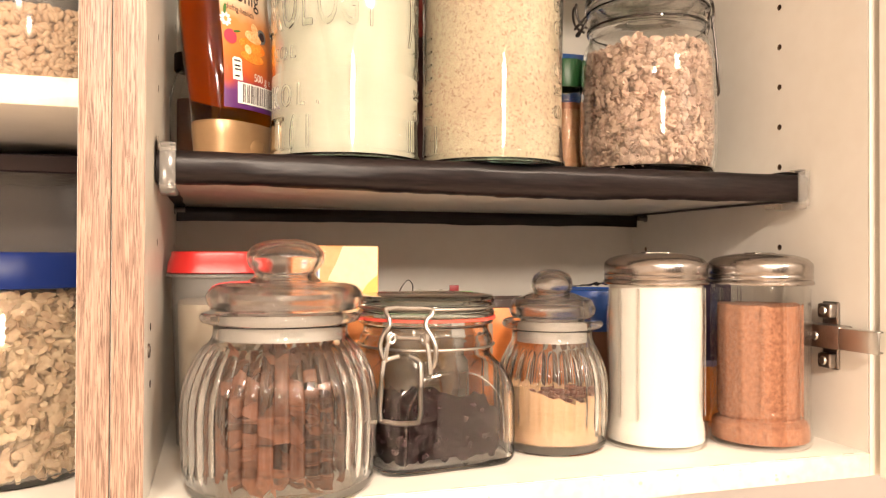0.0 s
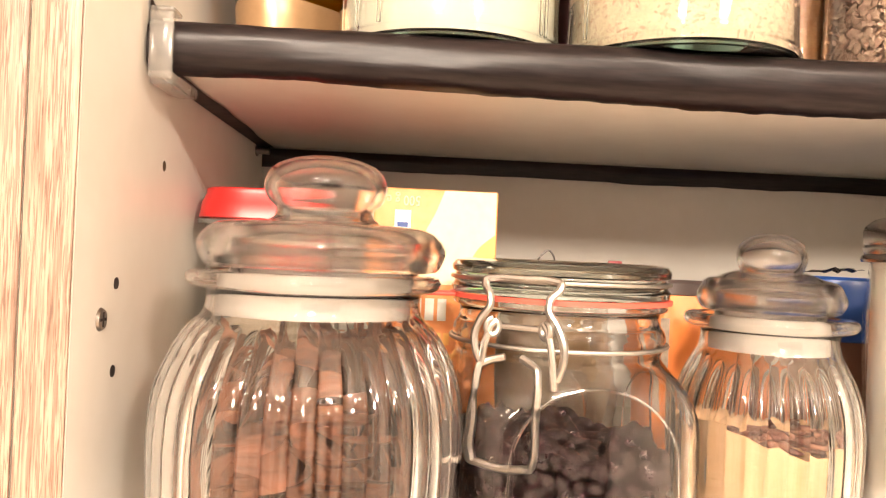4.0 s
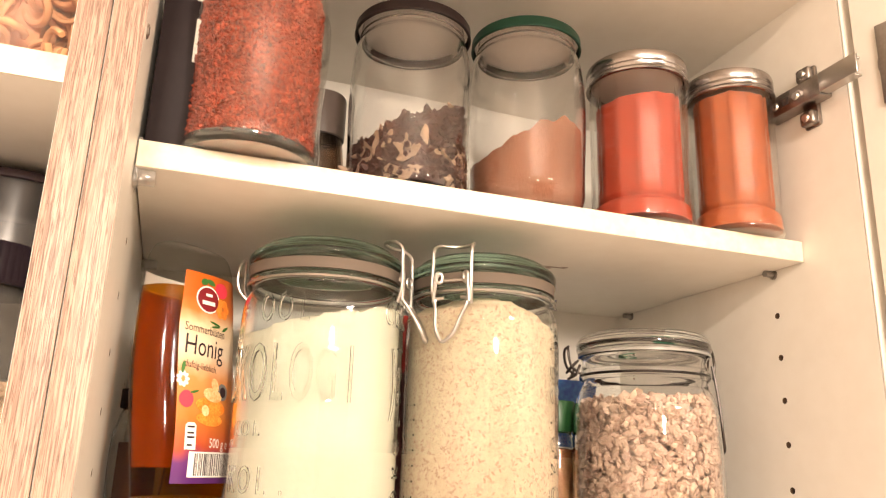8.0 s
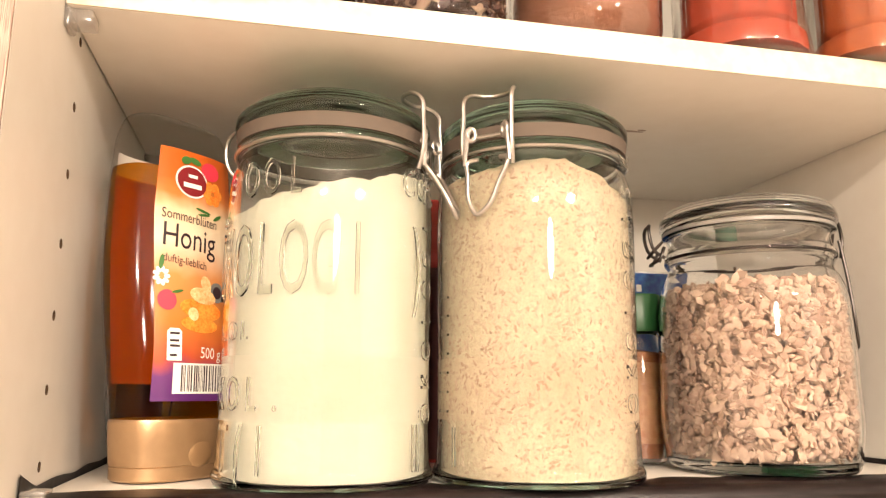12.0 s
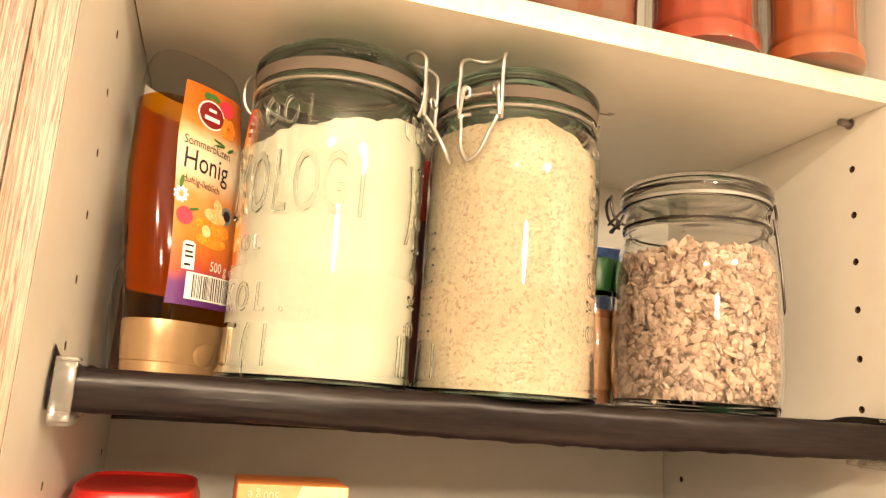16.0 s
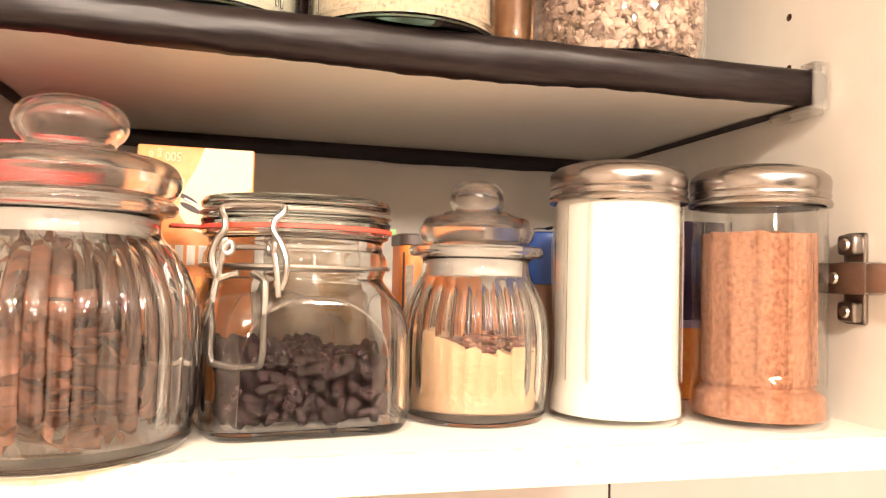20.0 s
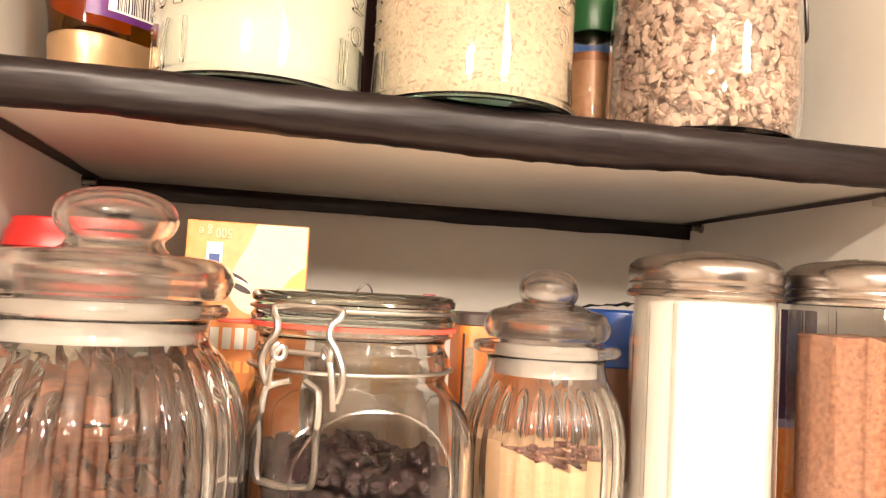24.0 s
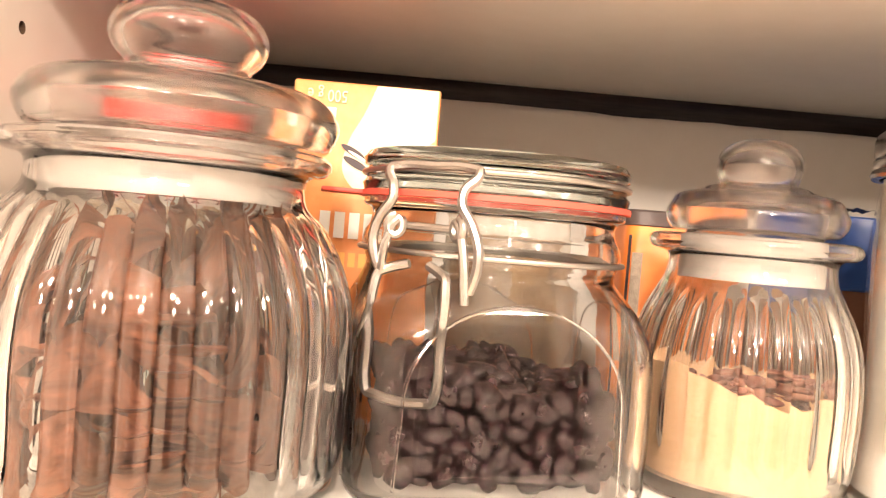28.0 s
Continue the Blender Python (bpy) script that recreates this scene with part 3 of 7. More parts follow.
def hinge(z):
    h = thing("cabinet_hinge", "nickel concealed hinge with a cross-shaped mounting plate", "hinge", X1, -0.018, z, 0, "door hinges")
    bm = boxed(-0.0022, 0.0, -0.0075, 0.0075, -0.0245, 0.0245, 0.0018, 3)
    box(bm, -0.0085, -0.0015, -0.0065, 0.0065, -0.0235, -0.0125, 0.0022, 3)
    box(bm, -0.0085, -0.0015, -0.0065, 0.0065, 0.0125, 0.0235, 0.0022, 3)
    part("mounting_plate", bm, HINGE, h)
    bm = boxed(-0.0140, -0.0010, -0.020, 0.035, -0.0085, 0.0085, 0.0016, 2)
    part("arm", bm, HINGE, h)
    # dark plate on the arm paints the shade of its slot
    part("slot_shade", boxed(-0.0143, -0.0138, 0.009, 0.016, -0.0030, 0.0030, 0.0002), DARK, h)
    for yy in (0.002, 0.023):
        part("screw", screw(bm_new(), Matrix.Translation((-0.0146, yy, 0)) @ Matrix.Rotation(radians(-90), 4, "Y")), BRIGHT, h)
    for zz in (-0.018, 0.018):
        part("screw", screw(bm_new(), Matrix.Translation((-0.0092, 0, zz)) @ Matrix.Rotation(radians(-90), 4, "Y")), BRIGHT, h)
    bm = bm_new()
    box(bm, -0.0150, -0.0130, -0.054, -0.021, -0.0075, 0.0075, 0.0006)
    box(bm, -0.0135, -0.0060, -0.050, -0.0212, -0.0075, -0.0062, 0.0003)
    box(bm, -0.0135, -0.0060, -0.050, -0.0212, 0.0062, 0.0075, 0.0003)
    part("link", bm, BRIGHT, h, "bright steel hinge arm")
    # cup side, square to the door
    bm = bm_new()
    m = Matrix.Translation((0.001, YF - 0.008 + 0.018, 0)) @ Matrix.Rotation(radians(DOOR_TURN), 4, "Z") @ Matrix.Translation((-0.0012, -0.033, 0))
    bmesh.ops.create_cone(bm, cap_ends=True, segments=40, radius1=0.0185, radius2=0.0175, depth=0.0024, matrix=m @ Matrix.Rotation(radians(-90), 4, "Y"))
    part("cup", bm, HINGE, h)
    bm = bm_new()
    box(bm, -0.0022, 0.0, -0.0075, 0.0165, -0.030, 0.030, 0.001, 3)
    bm.transform(m)
    part("cup_wing", bm, HINGE, h)
    for zz in (-0.024, 0.024):
        part("screw", screw(bm_new(), m @ Matrix.Translation((-0.0028, 0.004, zz)) @ Matrix.Rotation(radians(-90), 4, "Y"), 0.0040), BRIGHT, h)


hinge(1.4745)
hinge(1.9215)


def side_screw(y, z):
    s = thing("connecting_screw", "recessed steel screw joining the two cabinets", "screw", X0, y, z)
    bm = bm_new()
    bmesh.ops.create_cone(bm, cap_ends=True, segments=20, radius1=0.0042, radius2=0.0036, depth=0.001, matrix=Matrix.Translation((0.0005, 0, 0)) @ Matrix.Rotation(radians(90), 4, "Y"))
    part("head", bm, HINGE, s)
    bm = boxed(0.0009, 0.0012, -0.0026, 0.0026, -0.0005, 0.0005)
    box(bm, 0.00092, 0.00122, -0.0005, 0.0005, -0.0026, 0.0026)
    # raised dark cross paints the shade in the screw's recess
    part("cross_slot_shade", bm, DARK, s)


side_screw(-0.026, 1.479)
side_screw(-0.036, 1.858)
for yy, zz in ((-0.013, 1.491), (-0.013, 1.459), (-0.022, 1.9375), (-0.022, 1.9055)):
    h = thing("drill_hole", "small drilled hole, its shade painted as a dark disc on the cabinet side", "hole", X0, yy, zz, 0, "hinge holes", "structure")
    bm = bm_new()
    bmesh.ops.create_cone(bm, cap_ends=True, segments=14, radius1=0.0022, radius2=0.0022, depth=0.0004, matrix=Matrix.Translation((0.0001, 0, 0)) @ Matrix.Rotation(radians(90), 4, "Y"))
    # flat dark disc paints the hole's shade, nothing is cut here
    part("hole_shade", bm, DARK, h)

# ---- lamps' housings ----
fix = thing("ceiling_light", "white ceiling light holding two square lamps", "ceiling light", -0.40, -2.1, 2.43)
part("housing", boxed(-0.13, 0.13, -0.12, 0.12, 0.0, 0.07, 0.004), WHITE, fix)
spot = thing("ceiling_light", "square white ceiling light", "ceiling light", 1.10, -2.0, 2.43)
part("housing", boxed(-0.17, 0.17, -0.17, 0.17, 0.0, 0.07, 0.004), WHITE, spot)
# made-up cord and holder above the added fill bulb
hang = thing("fill_lamp", "dark cord and holder added for the unseen fill bulb", "pendant lamp", 0.18, -1.75, 1.99)
bm = bm_new()
wire(bm, [(0, 0, 0.14), (0, 0, 0.51)], 0.004, 8, steps=1)
part("cord", bm, DARK, hang)
part("holder", lathe(bm_new(), [(0.0, 0.096), (0.022, 0.096), (0.024, 0.10), (0.020, 0.14), (0.0, 0.145)], 24), DARK, hang)

# ---- the room round the cabinets ----
RX0, RX1, RY0, RY1, RZ = -2.2, 2.2, -3.8, YB + 0.006, 2.5
tagged(part("room_floor", boxed(RX0, RX1, RY0, RY1 + 0.1, -0.1, 0.0), FLOOR), "pale wooden kitchen floor", "floor", kind="structure")
tagged(part("room_ceiling", boxed(RX0, RX1, RY0, RY1 + 0.1, RZ, RZ + 0.1), WALL), "plain pale ceiling", "ceiling", kind="structure")
tagged(part("wall_west", boxed(RX0 - 0.1, RX0, RY0, RY1 + 0.1, 0, RZ), WALL), "plain pale wall", "wall", kind="structure")
tagged(part("wall_east", boxed(RX1, RX1 + 0.1, RY0, RY1 + 0.1, 0, RZ), WALL), "plain pale wall", "wall", kind="structure")
tagged(part("wall_south", boxed(RX0, RX1, RY0 - 0.1, RY0, 0, RZ), WALL), "plain pale wall", "wall", kind="structure")
# unseen door added so that the jars mirror something dark
dusk = thing("added_dark_door", "unseen dark brown door added behind the viewer to darken glass reflections", "door", 0.2, RY0, 0.0, kind="structure")
part("leaf", boxed(-0.62, 0.62, 0.004, 0.03, 0.0, 2.05, 0.003), BROWN, dusk)
part("frame", boxed(-0.68, 0.68, 0.0, 0.004, 0.0, 2.11), WHITE, dusk)
# unseen cupboard widening the dark area mirrored in the jar fronts
press = thing("added_dark_cupboard", "unseen tall dark brown cupboard added behind the viewer to darken glass reflections", "cupboard", 1.52, RY0, 0.0)
part("body", boxed(-0.66, 0.66, 0.0, 0.55, 0.0, 2.10, 0.004), BROWN, press)
for a, b in ((-0.655, -0.003), (0.003, 0.655)):
    part("door", boxed(a, b, 0.551, 0.570, 0.05, 2.095, 0.003), BROWN, press)
# wall coloured near-black, so the splashback joints carry painted shade
tagged(part("wall_north", boxed(RX0, RX1, RY1 + 0.003, RY1 + 0.1, 0, RZ), DARK), "kitchen wall behind the cabinets, coloured near-black as shade in the panel joints", "wall", kind="structure")
xs = [-2.2, -1.545, -1.040, -0.535, -0.036, 0.4705, 0.977, 1.484, 2.2]
splash = thing("splashback", "pale smooth panels below the cabinets with dark upright joints", "splashback", 0, RY1, 0, kind="structure")
for a, b in zip(xs, xs[1:]):
    part("panel", boxed(a + 0.0012, b - 0.0012, 0, 0.0026, 0.0, 1.3805, 0.0004), TILE, splash)
tagged(part("wall_upper_right", boxed(X1 + T, RX1, RY1 - 0.001, RY1 + 0.003, 1.3806, RZ), WALL), "plain pale wall beside the cabinet", "wall", kind="structure")
tagged(part("wall_upper_left", boxed(RX0, LX - 0.5, RY1 - 0.001, RY1 + 0.003, 1.3806, RZ), WALL), "plain pale wall beside the cabinets", "wall", kind="structure")


# ---- jars ----
def ribs(count, depth, lo, hi, soft=0.008):
    """Upright flutes between two heights."""
    def shape(a, z):
        w = max(0.0, min(1.0, (z - lo) / soft, (hi - z) / soft))
        w = w * w * (3 - 2 * w)
        return 1 - depth * w * (1 - abs(math.cos(count * a / 2)) ** 0.8)
    return shape


def shell(outer, wall, foot, n=96, shape=None, smooth=5, plain=False):
    """A glass wall from an outer profile (r, z), bottom to top: base plate, side, rim, inner side. plain: inner side round."""
    o = smooth_line(outer, smooth)
    o = [(0.0, o[0][1])] + [(max(r, 0.0005), z) for r, z in o]
    inner = [(max(r - wall, 0.001), max(z, foot)) for r, z in reversed(o[1:]) if z >= foot]
    inner.append((inner[-1][0] - 0.004, foot))
    inner.append((0.0, foot))
    bm = bm_new()
    lathe(bm, o + inner, n, shape, limit=len(o) if plain else 10000)
    bmesh.ops.recalc_face_normals(bm, faces=bm.faces)
    return bm


def solid(outer, n=64, smooth=4, shape=None):
    o = smooth_line(outer, smooth) if smooth > 1 else list(outer)
    o = [(max(r, 0.0), z) for r, z in o]
    bm = bm_new()
    lathe(bm, o, n, shape)
    bmesh.ops.recalc_face_normals(bm, faces=bm.faces)
    return bm


def polar(phi):
    """Maps (sideways, height, outwards) to places at the angle phi round a jar."""
    c, s = math.cos(radians(phi)), math.sin(radians(phi))
    return lambda q: (q[2] * c - q[0] * s, q[2] * s + q[0] * c, q[1])


def ribbed_jar(x, y, label, r, k, heights, knob_r, lid_r, rim_r, neck_r, count, round_k, aside=0.0):
    """A fluted sweet jar with a ground knob lid. heights: ribs' top, rim, lid flange, knob middle."""
    ht, hr, hl, hk = heights
    q = round_k * knob_r / 0.0225
    j = thing("ribbed_jar", label, "jar", x, y, Z0, k)
    out = [(r * 0.80, 0.0), (r * 0.925, 0.0008), (r * 0.955, 0.004), (r * 0.95, 0.008), (r * 0.975, 0.013), (r * 0.995, ht * 0.35), (r, ht * 0.55), (r * 0.975, ht * 0.70), (r * 0.90, ht * 0.84), (r * 0.80, ht * 0.95), (neck_r, ht + 0.002), (neck_r, hr - 0.004), (rim_r - 0.001, hr - 0.002), (rim_r, hr), (rim_r - 0.001, hr + 0.0022), (neck_r + 0.001, hr + 0.003)]
    part("body", shell(out, 0.0026 * r / 0.058, 0.006, 420, ribs(count, 0.034, 0.010, ht + 0.001, 0.012), 5, True), RIBGLASS, j)
    lid = [(0.0, hk + 0.0084 * q), (knob_r * 0.40, hk + 0.0072 * q), (knob_r * 0.74, hk + 0.0036 * q), (knob_r * 0.82, hk), (knob_r * 0.70, hk - 0.0055 * q), (knob_r * 0.58, hl + 0.0105), (knob_r * 0.60, hl + 0.0070), (lid_r * 0.60, hl + 0.0050), (lid_r * 0.80, hl + 0.001), (neck_r - 0.0090, hr + 0.003), (neck_r - 0.0090, hr - 0.008), (neck_r - 0.0080, hr - 0.009), (neck_r - 0.0060, hr - 0.008), (neck_r - 0.0056, hr + 0.0040), (lid_r - 0.003, hr + 0.0046), (lid_r - 0.0006, hl - 0.003), (lid_r, hl), (lid_r - 0.0015, hl + 0.0035), (lid_r * 0.90, hl + 0.0065), (lid_r * 0.70, hl + 0.0085), (knob_r * 0.82, hl + 0.0105), (knob_r * 0.78, hk - 0.0085 * q), (knob_r * 0.92, hk - 0.0050 * q), (knob_r, hk), (knob_r * 0.90, hk + 0.0060 * q), (knob_r * 0.55, hk + 0.0100 * q), (0.0, hk + 0.0116 * q)]
    part("lid", solid(lid, 72, 3), LIDGLASS, j, "domed clear glass lid with a flattened knob").matrix_basis = pose(aside, 0, 0)
    part("seal", solid([(neck_r - 0.0052, hr - 0.0125), (neck_r - 0.0043, hr - 0.0125), (neck_r - 0.0043, hr + 0.001), (neck_r - 0.0052, hr + 0.001), (neck_r - 0.0052, hr - 0.0125)], 64, 1), thin_glass("milky_seal", (0.85, 0.84, 0.82), 0.6, 0.3, haze=0.62), j, "milky plastic sealing ring")
    return j


INNER_BARK = mat("inner_bark", (0.50, 0.180, 0.088), 0.5, vary=(0.075, 0.032, 0.022), scale=230, amount=1.0, bump=1.0, bump_scale=260, squash=(1, 1, 0.4), each=0.55)
BARK = mat("cinnamon_bark", (0.115, 0.055, 0.041), 0.42, vary=(0.016, 0.010, 0.009), scale=230, amount=1.0, bump=1.0, bump_scale=260, squash=(1, 1, 0.4), each=0.42)
J1X, J1Y = 0.0722, -0.0125
ribbed_jar(J1X, J1Y, "large ribbed glass jar holding cinnamon bark", 0.0566, 0, (0.085, 0.0985, 0.1105, 0.1325), 0.0227, 0.0452, 0.0463, 0.0395, 42, 1.0, 0.0024)


j1_inside = profile_radius([(0.0494, 0.006), (0.0504, 0.013), (0.0516, 0.030), (0.0518, 0.047), (0.0504, 0.060), (0.0461, 0.071), (0.0402, 0.081), (0.035, 0.09)])


def bark(rng, i, px, py, pz, m, wide, tall, curve):
    """A curled chip of bark, thicker than paper, with ragged ends."""
    bm = bm_new()
    nu, nv, grid = 7, 12, []
    for a in range(nu + 1):
        col = []
        for b in range(nv + 1):
            u, v = a / nu - 0.5, b / nv - 0.5
            ang = u * wide / curve
            ragged = 1 + 0.75 * noise.noise((u * 5, i * 3.1, 0.4 if v > 0 else 7.7)) * max(0.0, abs(v) - 0.25) * 4
            p = Vector((curve * math.sin(ang) * (1 + 0.35 * noise.noise((v * 2.6, i * 1.7, 5.2))), curve * (1 - math.cos(ang)) + 0.0030 * noise.noise((u * 2, v * 3, i)), v * tall * ragged + 0.006 * u * noise.noise((i * 2.3, 1.1, 0.5))))
            col.append(bm.verts.new(p))
        grid.append(col)
    for a in range(nu):
        for b in range(nv):
            bm.faces.new((grid[a][b], grid[a + 1][b], grid[a + 1][b + 1], grid[a][b + 1]))
    outer = set(bm.faces)
    bmesh.ops.solidify(bm, geom=bm.faces[:], thickness=0.0018)
    for f in bm.faces:
        f.material_index = 0 if f in outer else 1
    place = Vector((px, py, pz))
    for _ in range(12):
        worst, push = 0.0, None
        for v in bm.verts:
            q = m @ v.co + place
            dx, dy = q.x - J1X, q.y - J1Y
            over = math.hypot(dx, dy) - j1_inside(q.z - Z0)
            if over > worst:
                worst, push = over, Vector((-dx, -dy, 0)).normalized() * (over + 0.0004)
        if push is None:
            break
        place += push
    low = min((m @ v.co + place).z for v in bm.verts)
    place.z += max(0.0, Z0 + 0.0068 - low)
    ob = part("bark_piece", bm, (BARK, INNER_BARK), None, "", 60)
    ob.matrix_basis = Matrix.Translation(place) @ m
    tagged(ob, "curled chip of reddish-brown cinnamon bark in the jar", "bark chip", "bark in the ribbed jar")
    return ob


rng = np.random.default_rng(11)
done = 0
for ring, count, low, high in ((0.0490, 20, -0.002, 0.0), (0.0490, 18, 0.010, 0.030), (0.0450, 16, 0.028, 0.050), (0.040, 18, 0.0, 0.04), (0.030, 16, 0.0, 0.05), (0.013, 8, 0.0, 0.045)):
    for i in range(count):
        a = 2 * math.pi * (i + rng.uniform(-0.4, 0.4)) / count
        tall = rng.uniform(0.020, 0.052)
        lean = rng.normal() * 24 + (72 if rng.uniform() < 0.24 else 0)
        base = 0.0075 + rng.uniform(low, high) + tall * 0.5 * abs(math.cos(radians(lean)))
        wide = rng.uniform(0.005, 0.022)
        ring_here = ring - (0.004 if base > 0.055 else 0) - 0.10 * wide
        m = Matrix.Rotation(a + math.pi / 2 + rng.normal() * 1.0, 4, "Z") @ Matrix.Rotation(radians(lean), 4, "Y") @ Matrix.Rotation(rng.normal() * 0.30, 4, "X")
        bark(rng, done, J1X + ring_here * math.cos(a), J1Y + ring_here * math.sin(a), Z0 + min(base, 0.084 - tall * 0.5 * abs(math.cos(radians(lean)))), m, wide, tall, rng.uniform(0.006, 0.020) * (1 if rng.uniform() < 0.62 else -1))
        done += 1
for i in range(34):
    a, r = rng.uniform(0, 6.28), rng.uniform(0.022, 0.047)
    m = Matrix.Rotation(a, 4, "Z") @ Matrix.Rotation(radians(rng.uniform(60, 100)), 4, "X")
    bark(rng, done, J1X + r * math.cos(a), J1Y + r * math.sin(a), Z0 + 0.0085 + rng.uniform(0.0, 0.006), m, rng.uniform(0.010, 0.018), rng.uniform(0.014, 0.028), 0.015)
    done += 1

# a stack of short flat chips lying across the others, and broad pale flakes low in the jar
for i, (up, deg, wide) in enumerate(((0.0230, -66, 0.020), (0.0295, -68, 0.017), (0.0365, -64, 0.023), (0.0430, -67, 0.015), (0.0490, -62, 0.018), (0.0560, -65, 0.012), (0.0330, -112, 0.020), (0.0460, -118, 0.016))):
    a = radians(deg)
    m = Matrix.Rotation(a + math.pi / 2 + 0.12 * math.sin(i * 2.3), 4, "Z") @ Matrix.Rotation(0.10 * math.sin(i * 3.1), 4, "Y") @ Matrix.Rotation(radians(68 + 9 * math.sin(i * 1.9)), 4, "X")
    bark(rng, done, J1X + 0.0475 * math.cos(a), J1Y + 0.0475 * math.sin(a), Z0 + up, m, wide, 0.009, -0.030)
    done += 1
for i, (up, deg, wide, tall, lean) in enumerate(((0.030, -128, 0.024, 0.026, 25), (0.050, -122, 0.020, 0.030, -12), (0.016, -104, 0.026, 0.018, 62), (0.015, -62, 0.024, 0.020, 48), (0.026, -42, 0.022, 0.026, -30), (0.014, -135, 0.022, 0.018, 40))):
    a = radians(deg)
    m = Matrix.Rotation(a + math.pi / 2, 4, "Z") @ Matrix.Rotation(radians(lean), 4, "Y")
    bark(rng, done, J1X + 0.049 * math.cos(a), J1Y + 0.049 * math.sin(a), Z0 + up, m, wide, tall, -0.040)
    done += 1

# small ribbed jar with a pale powder
J3X, J3Y = 0.2655, 0.0305
ribbed_jar(J3X, J3Y, "small ribbed glass jar half filled with beige powder", 0.0395, 0, (0.0735, 0.0865, 0.0970, 0.1145), 0.0147, 0.0308, 0.0358, 0.0290, 30, 1.42)
POWDER = mat("beige_powder", (0.80, 0.53, 0.315), 0.9, vary=(0.72, 0.45, 0.25), scale=60, amount=0.6, bump=0.5, bump_scale=350)
j3r = profile_radius([(0.0322, 0.006), (0.0332, 0.012), (0.0341, 0.03), (0.0341, 0.05), (0.0320, 0.06)])
ob = part("powder", fill_core(j3r, lambda x, y: 0.028 + 0.009 * min(1, (math.hypot(x, y + 0.006) / 0.030) ** 3) + 0.004 * noise.noise((x * 90, y * 90, 1)) + 0.0032 * noise.noise((x * 210, y * 210, 4)) * (math.hypot(x, y) / 0.033) ** 6 + 0.25 * (-x if x < 0 else 0.2 * x), 0.0066), POWDER)
ob.matrix_basis = pose(J3X, J3Y, Z0)
tagged(ob, "beige ground powder heaped against the jar's ribs", "powder", kind="stuff")

# maroon lumps stand in for the dark band refracted by the ribs
rng = np.random.default_rng(14)
places = []
for _ in range(380):
    a, r = radians(-88) + rng.uniform(-1.0, 1.0), 0.0325 - abs(rng.normal()) * 0.006
    x, y = r * math.cos(a), r * math.sin(a)
    places.append((x, y, 0.037 + 0.004 * noise.noise((a * 3, 0.4, 2.0)) + rng.uniform(-0.0015, 0.0085) * math.cos(a + radians(88))))
ob = finish("refraction_lumps", mesh_of("refraction_lumps", grains(rng, places, 0.0013, (1.2, 0.9, 0.8), 0.6, 0.15, 1)), mat("maroon_refraction", (0.17, 0.060, 0.050), 0.8, vary=(0.40, 0.19, 0.12), scale=120, amount=0.7, island=0.6), None, "", 70)
ob.matrix_basis = pose(J3X, J3Y, Z0)
tagged(ob, "dark reddish lumps added as the refracted band above the beige powder", "clumps", kind="stuff")

# ---- swing-top jars ----
def bail(j, phi, r, metal, gauge=0.0015):
    """A swing-top closure: a waisted upper bail over the lid, coiled pivots and a square lever below."""
    p = polar(phi)
    bm = bm_new()
    wire(bm, [p(q) for q in ((-0.0150, 0.0700, r + 0.003), (-0.0166, 0.0745, r + 0.0042), (-0.0172, 0.0800, r + 0.0046), (-0.0148, 0.0868, r + 0.0048), (-0.0112, 0.0920, r + 0.0048), (-0.0116, 0.0955, r + 0.0042), (-0.0146, 0.0995, r + 0.0020), (-0.0146, 0.1010, r + 0.0012), (-0.0115, 0.1018, r + 0.0008), (0.0, 0.1020, r + 0.0008), (0.0115, 0.1018, r + 0.0008), (0.0146, 0.1010, r + 0.0012), (0.0148, 0.0995, r + 0.0020), (0.0116, 0.0950, r + 0.0042), (0.0114, 0.0915, r + 0.0048), (0.0150, 0.0855, r + 0.0048), (0.0176, 0.0785, r + 0.0046), (0.0174, 0.0725, r + 0.0042), (0.0150, 0.0660, r + 0.003))], gauge)
    part("bail", bm, metal, j, "bent wire bail")
    bm = bm_new()
    wire(bm, [p(q) for q in ((-0.0105, 0.0838, r + 0.001), (0.0085, 0.0836, r + 0.001))], gauge * 0.8, steps=1)
    for s, end in ((-1, 0.070), (1, 0.0625)):
        wire(bm, [p((s * (0.0104 + 0.0020 * math.sin(a)), 0.0838 + 0.0030 * math.cos(a), r + 0.0036 + 0.001 * math.sin(a))) for a in np.linspace(0, 5.6, 12)] + [p((s * 0.0128, 0.0780, r + 0.0046)), p((s * 0.0142, end, r + 0.0036))], gauge * 0.9, steps=2)
    part("pivot", bm, metal, j, "coiled wire pivot")
    bm = bm_new()
    lev = [(-0.0060, 0.0725, r + 0.0010), (-0.0125, 0.0705, r + 0.0022), (-0.0150, 0.0690, r + 0.0034), (-0.0156, 0.0660, r + 0.0040), (-0.0160, 0.0500, r + 0.0042), (-0.0162, 0.0355, r + 0.0044), (-0.0155, 0.0333, r + 0.0044), (-0.0130, 0.0327, r + 0.0044), (0.0040, 0.0327, r + 0.0044), (0.0066, 0.0333, r + 0.0044), (0.0074, 0.0355, r + 0.0044), (0.0078, 0.0500, r + 0.0042), (0.0082, 0.0660, r + 0.0040), (0.0076, 0.0690, r + 0.0034), (0.0050, 0.0705, r + 0.0022), (0.0005, 0.0725, r + 0.0010)]
    wire(bm, [p(q) for q in lev], gauge)
    part("lever", bm, metal, j, "square wire closing lever")


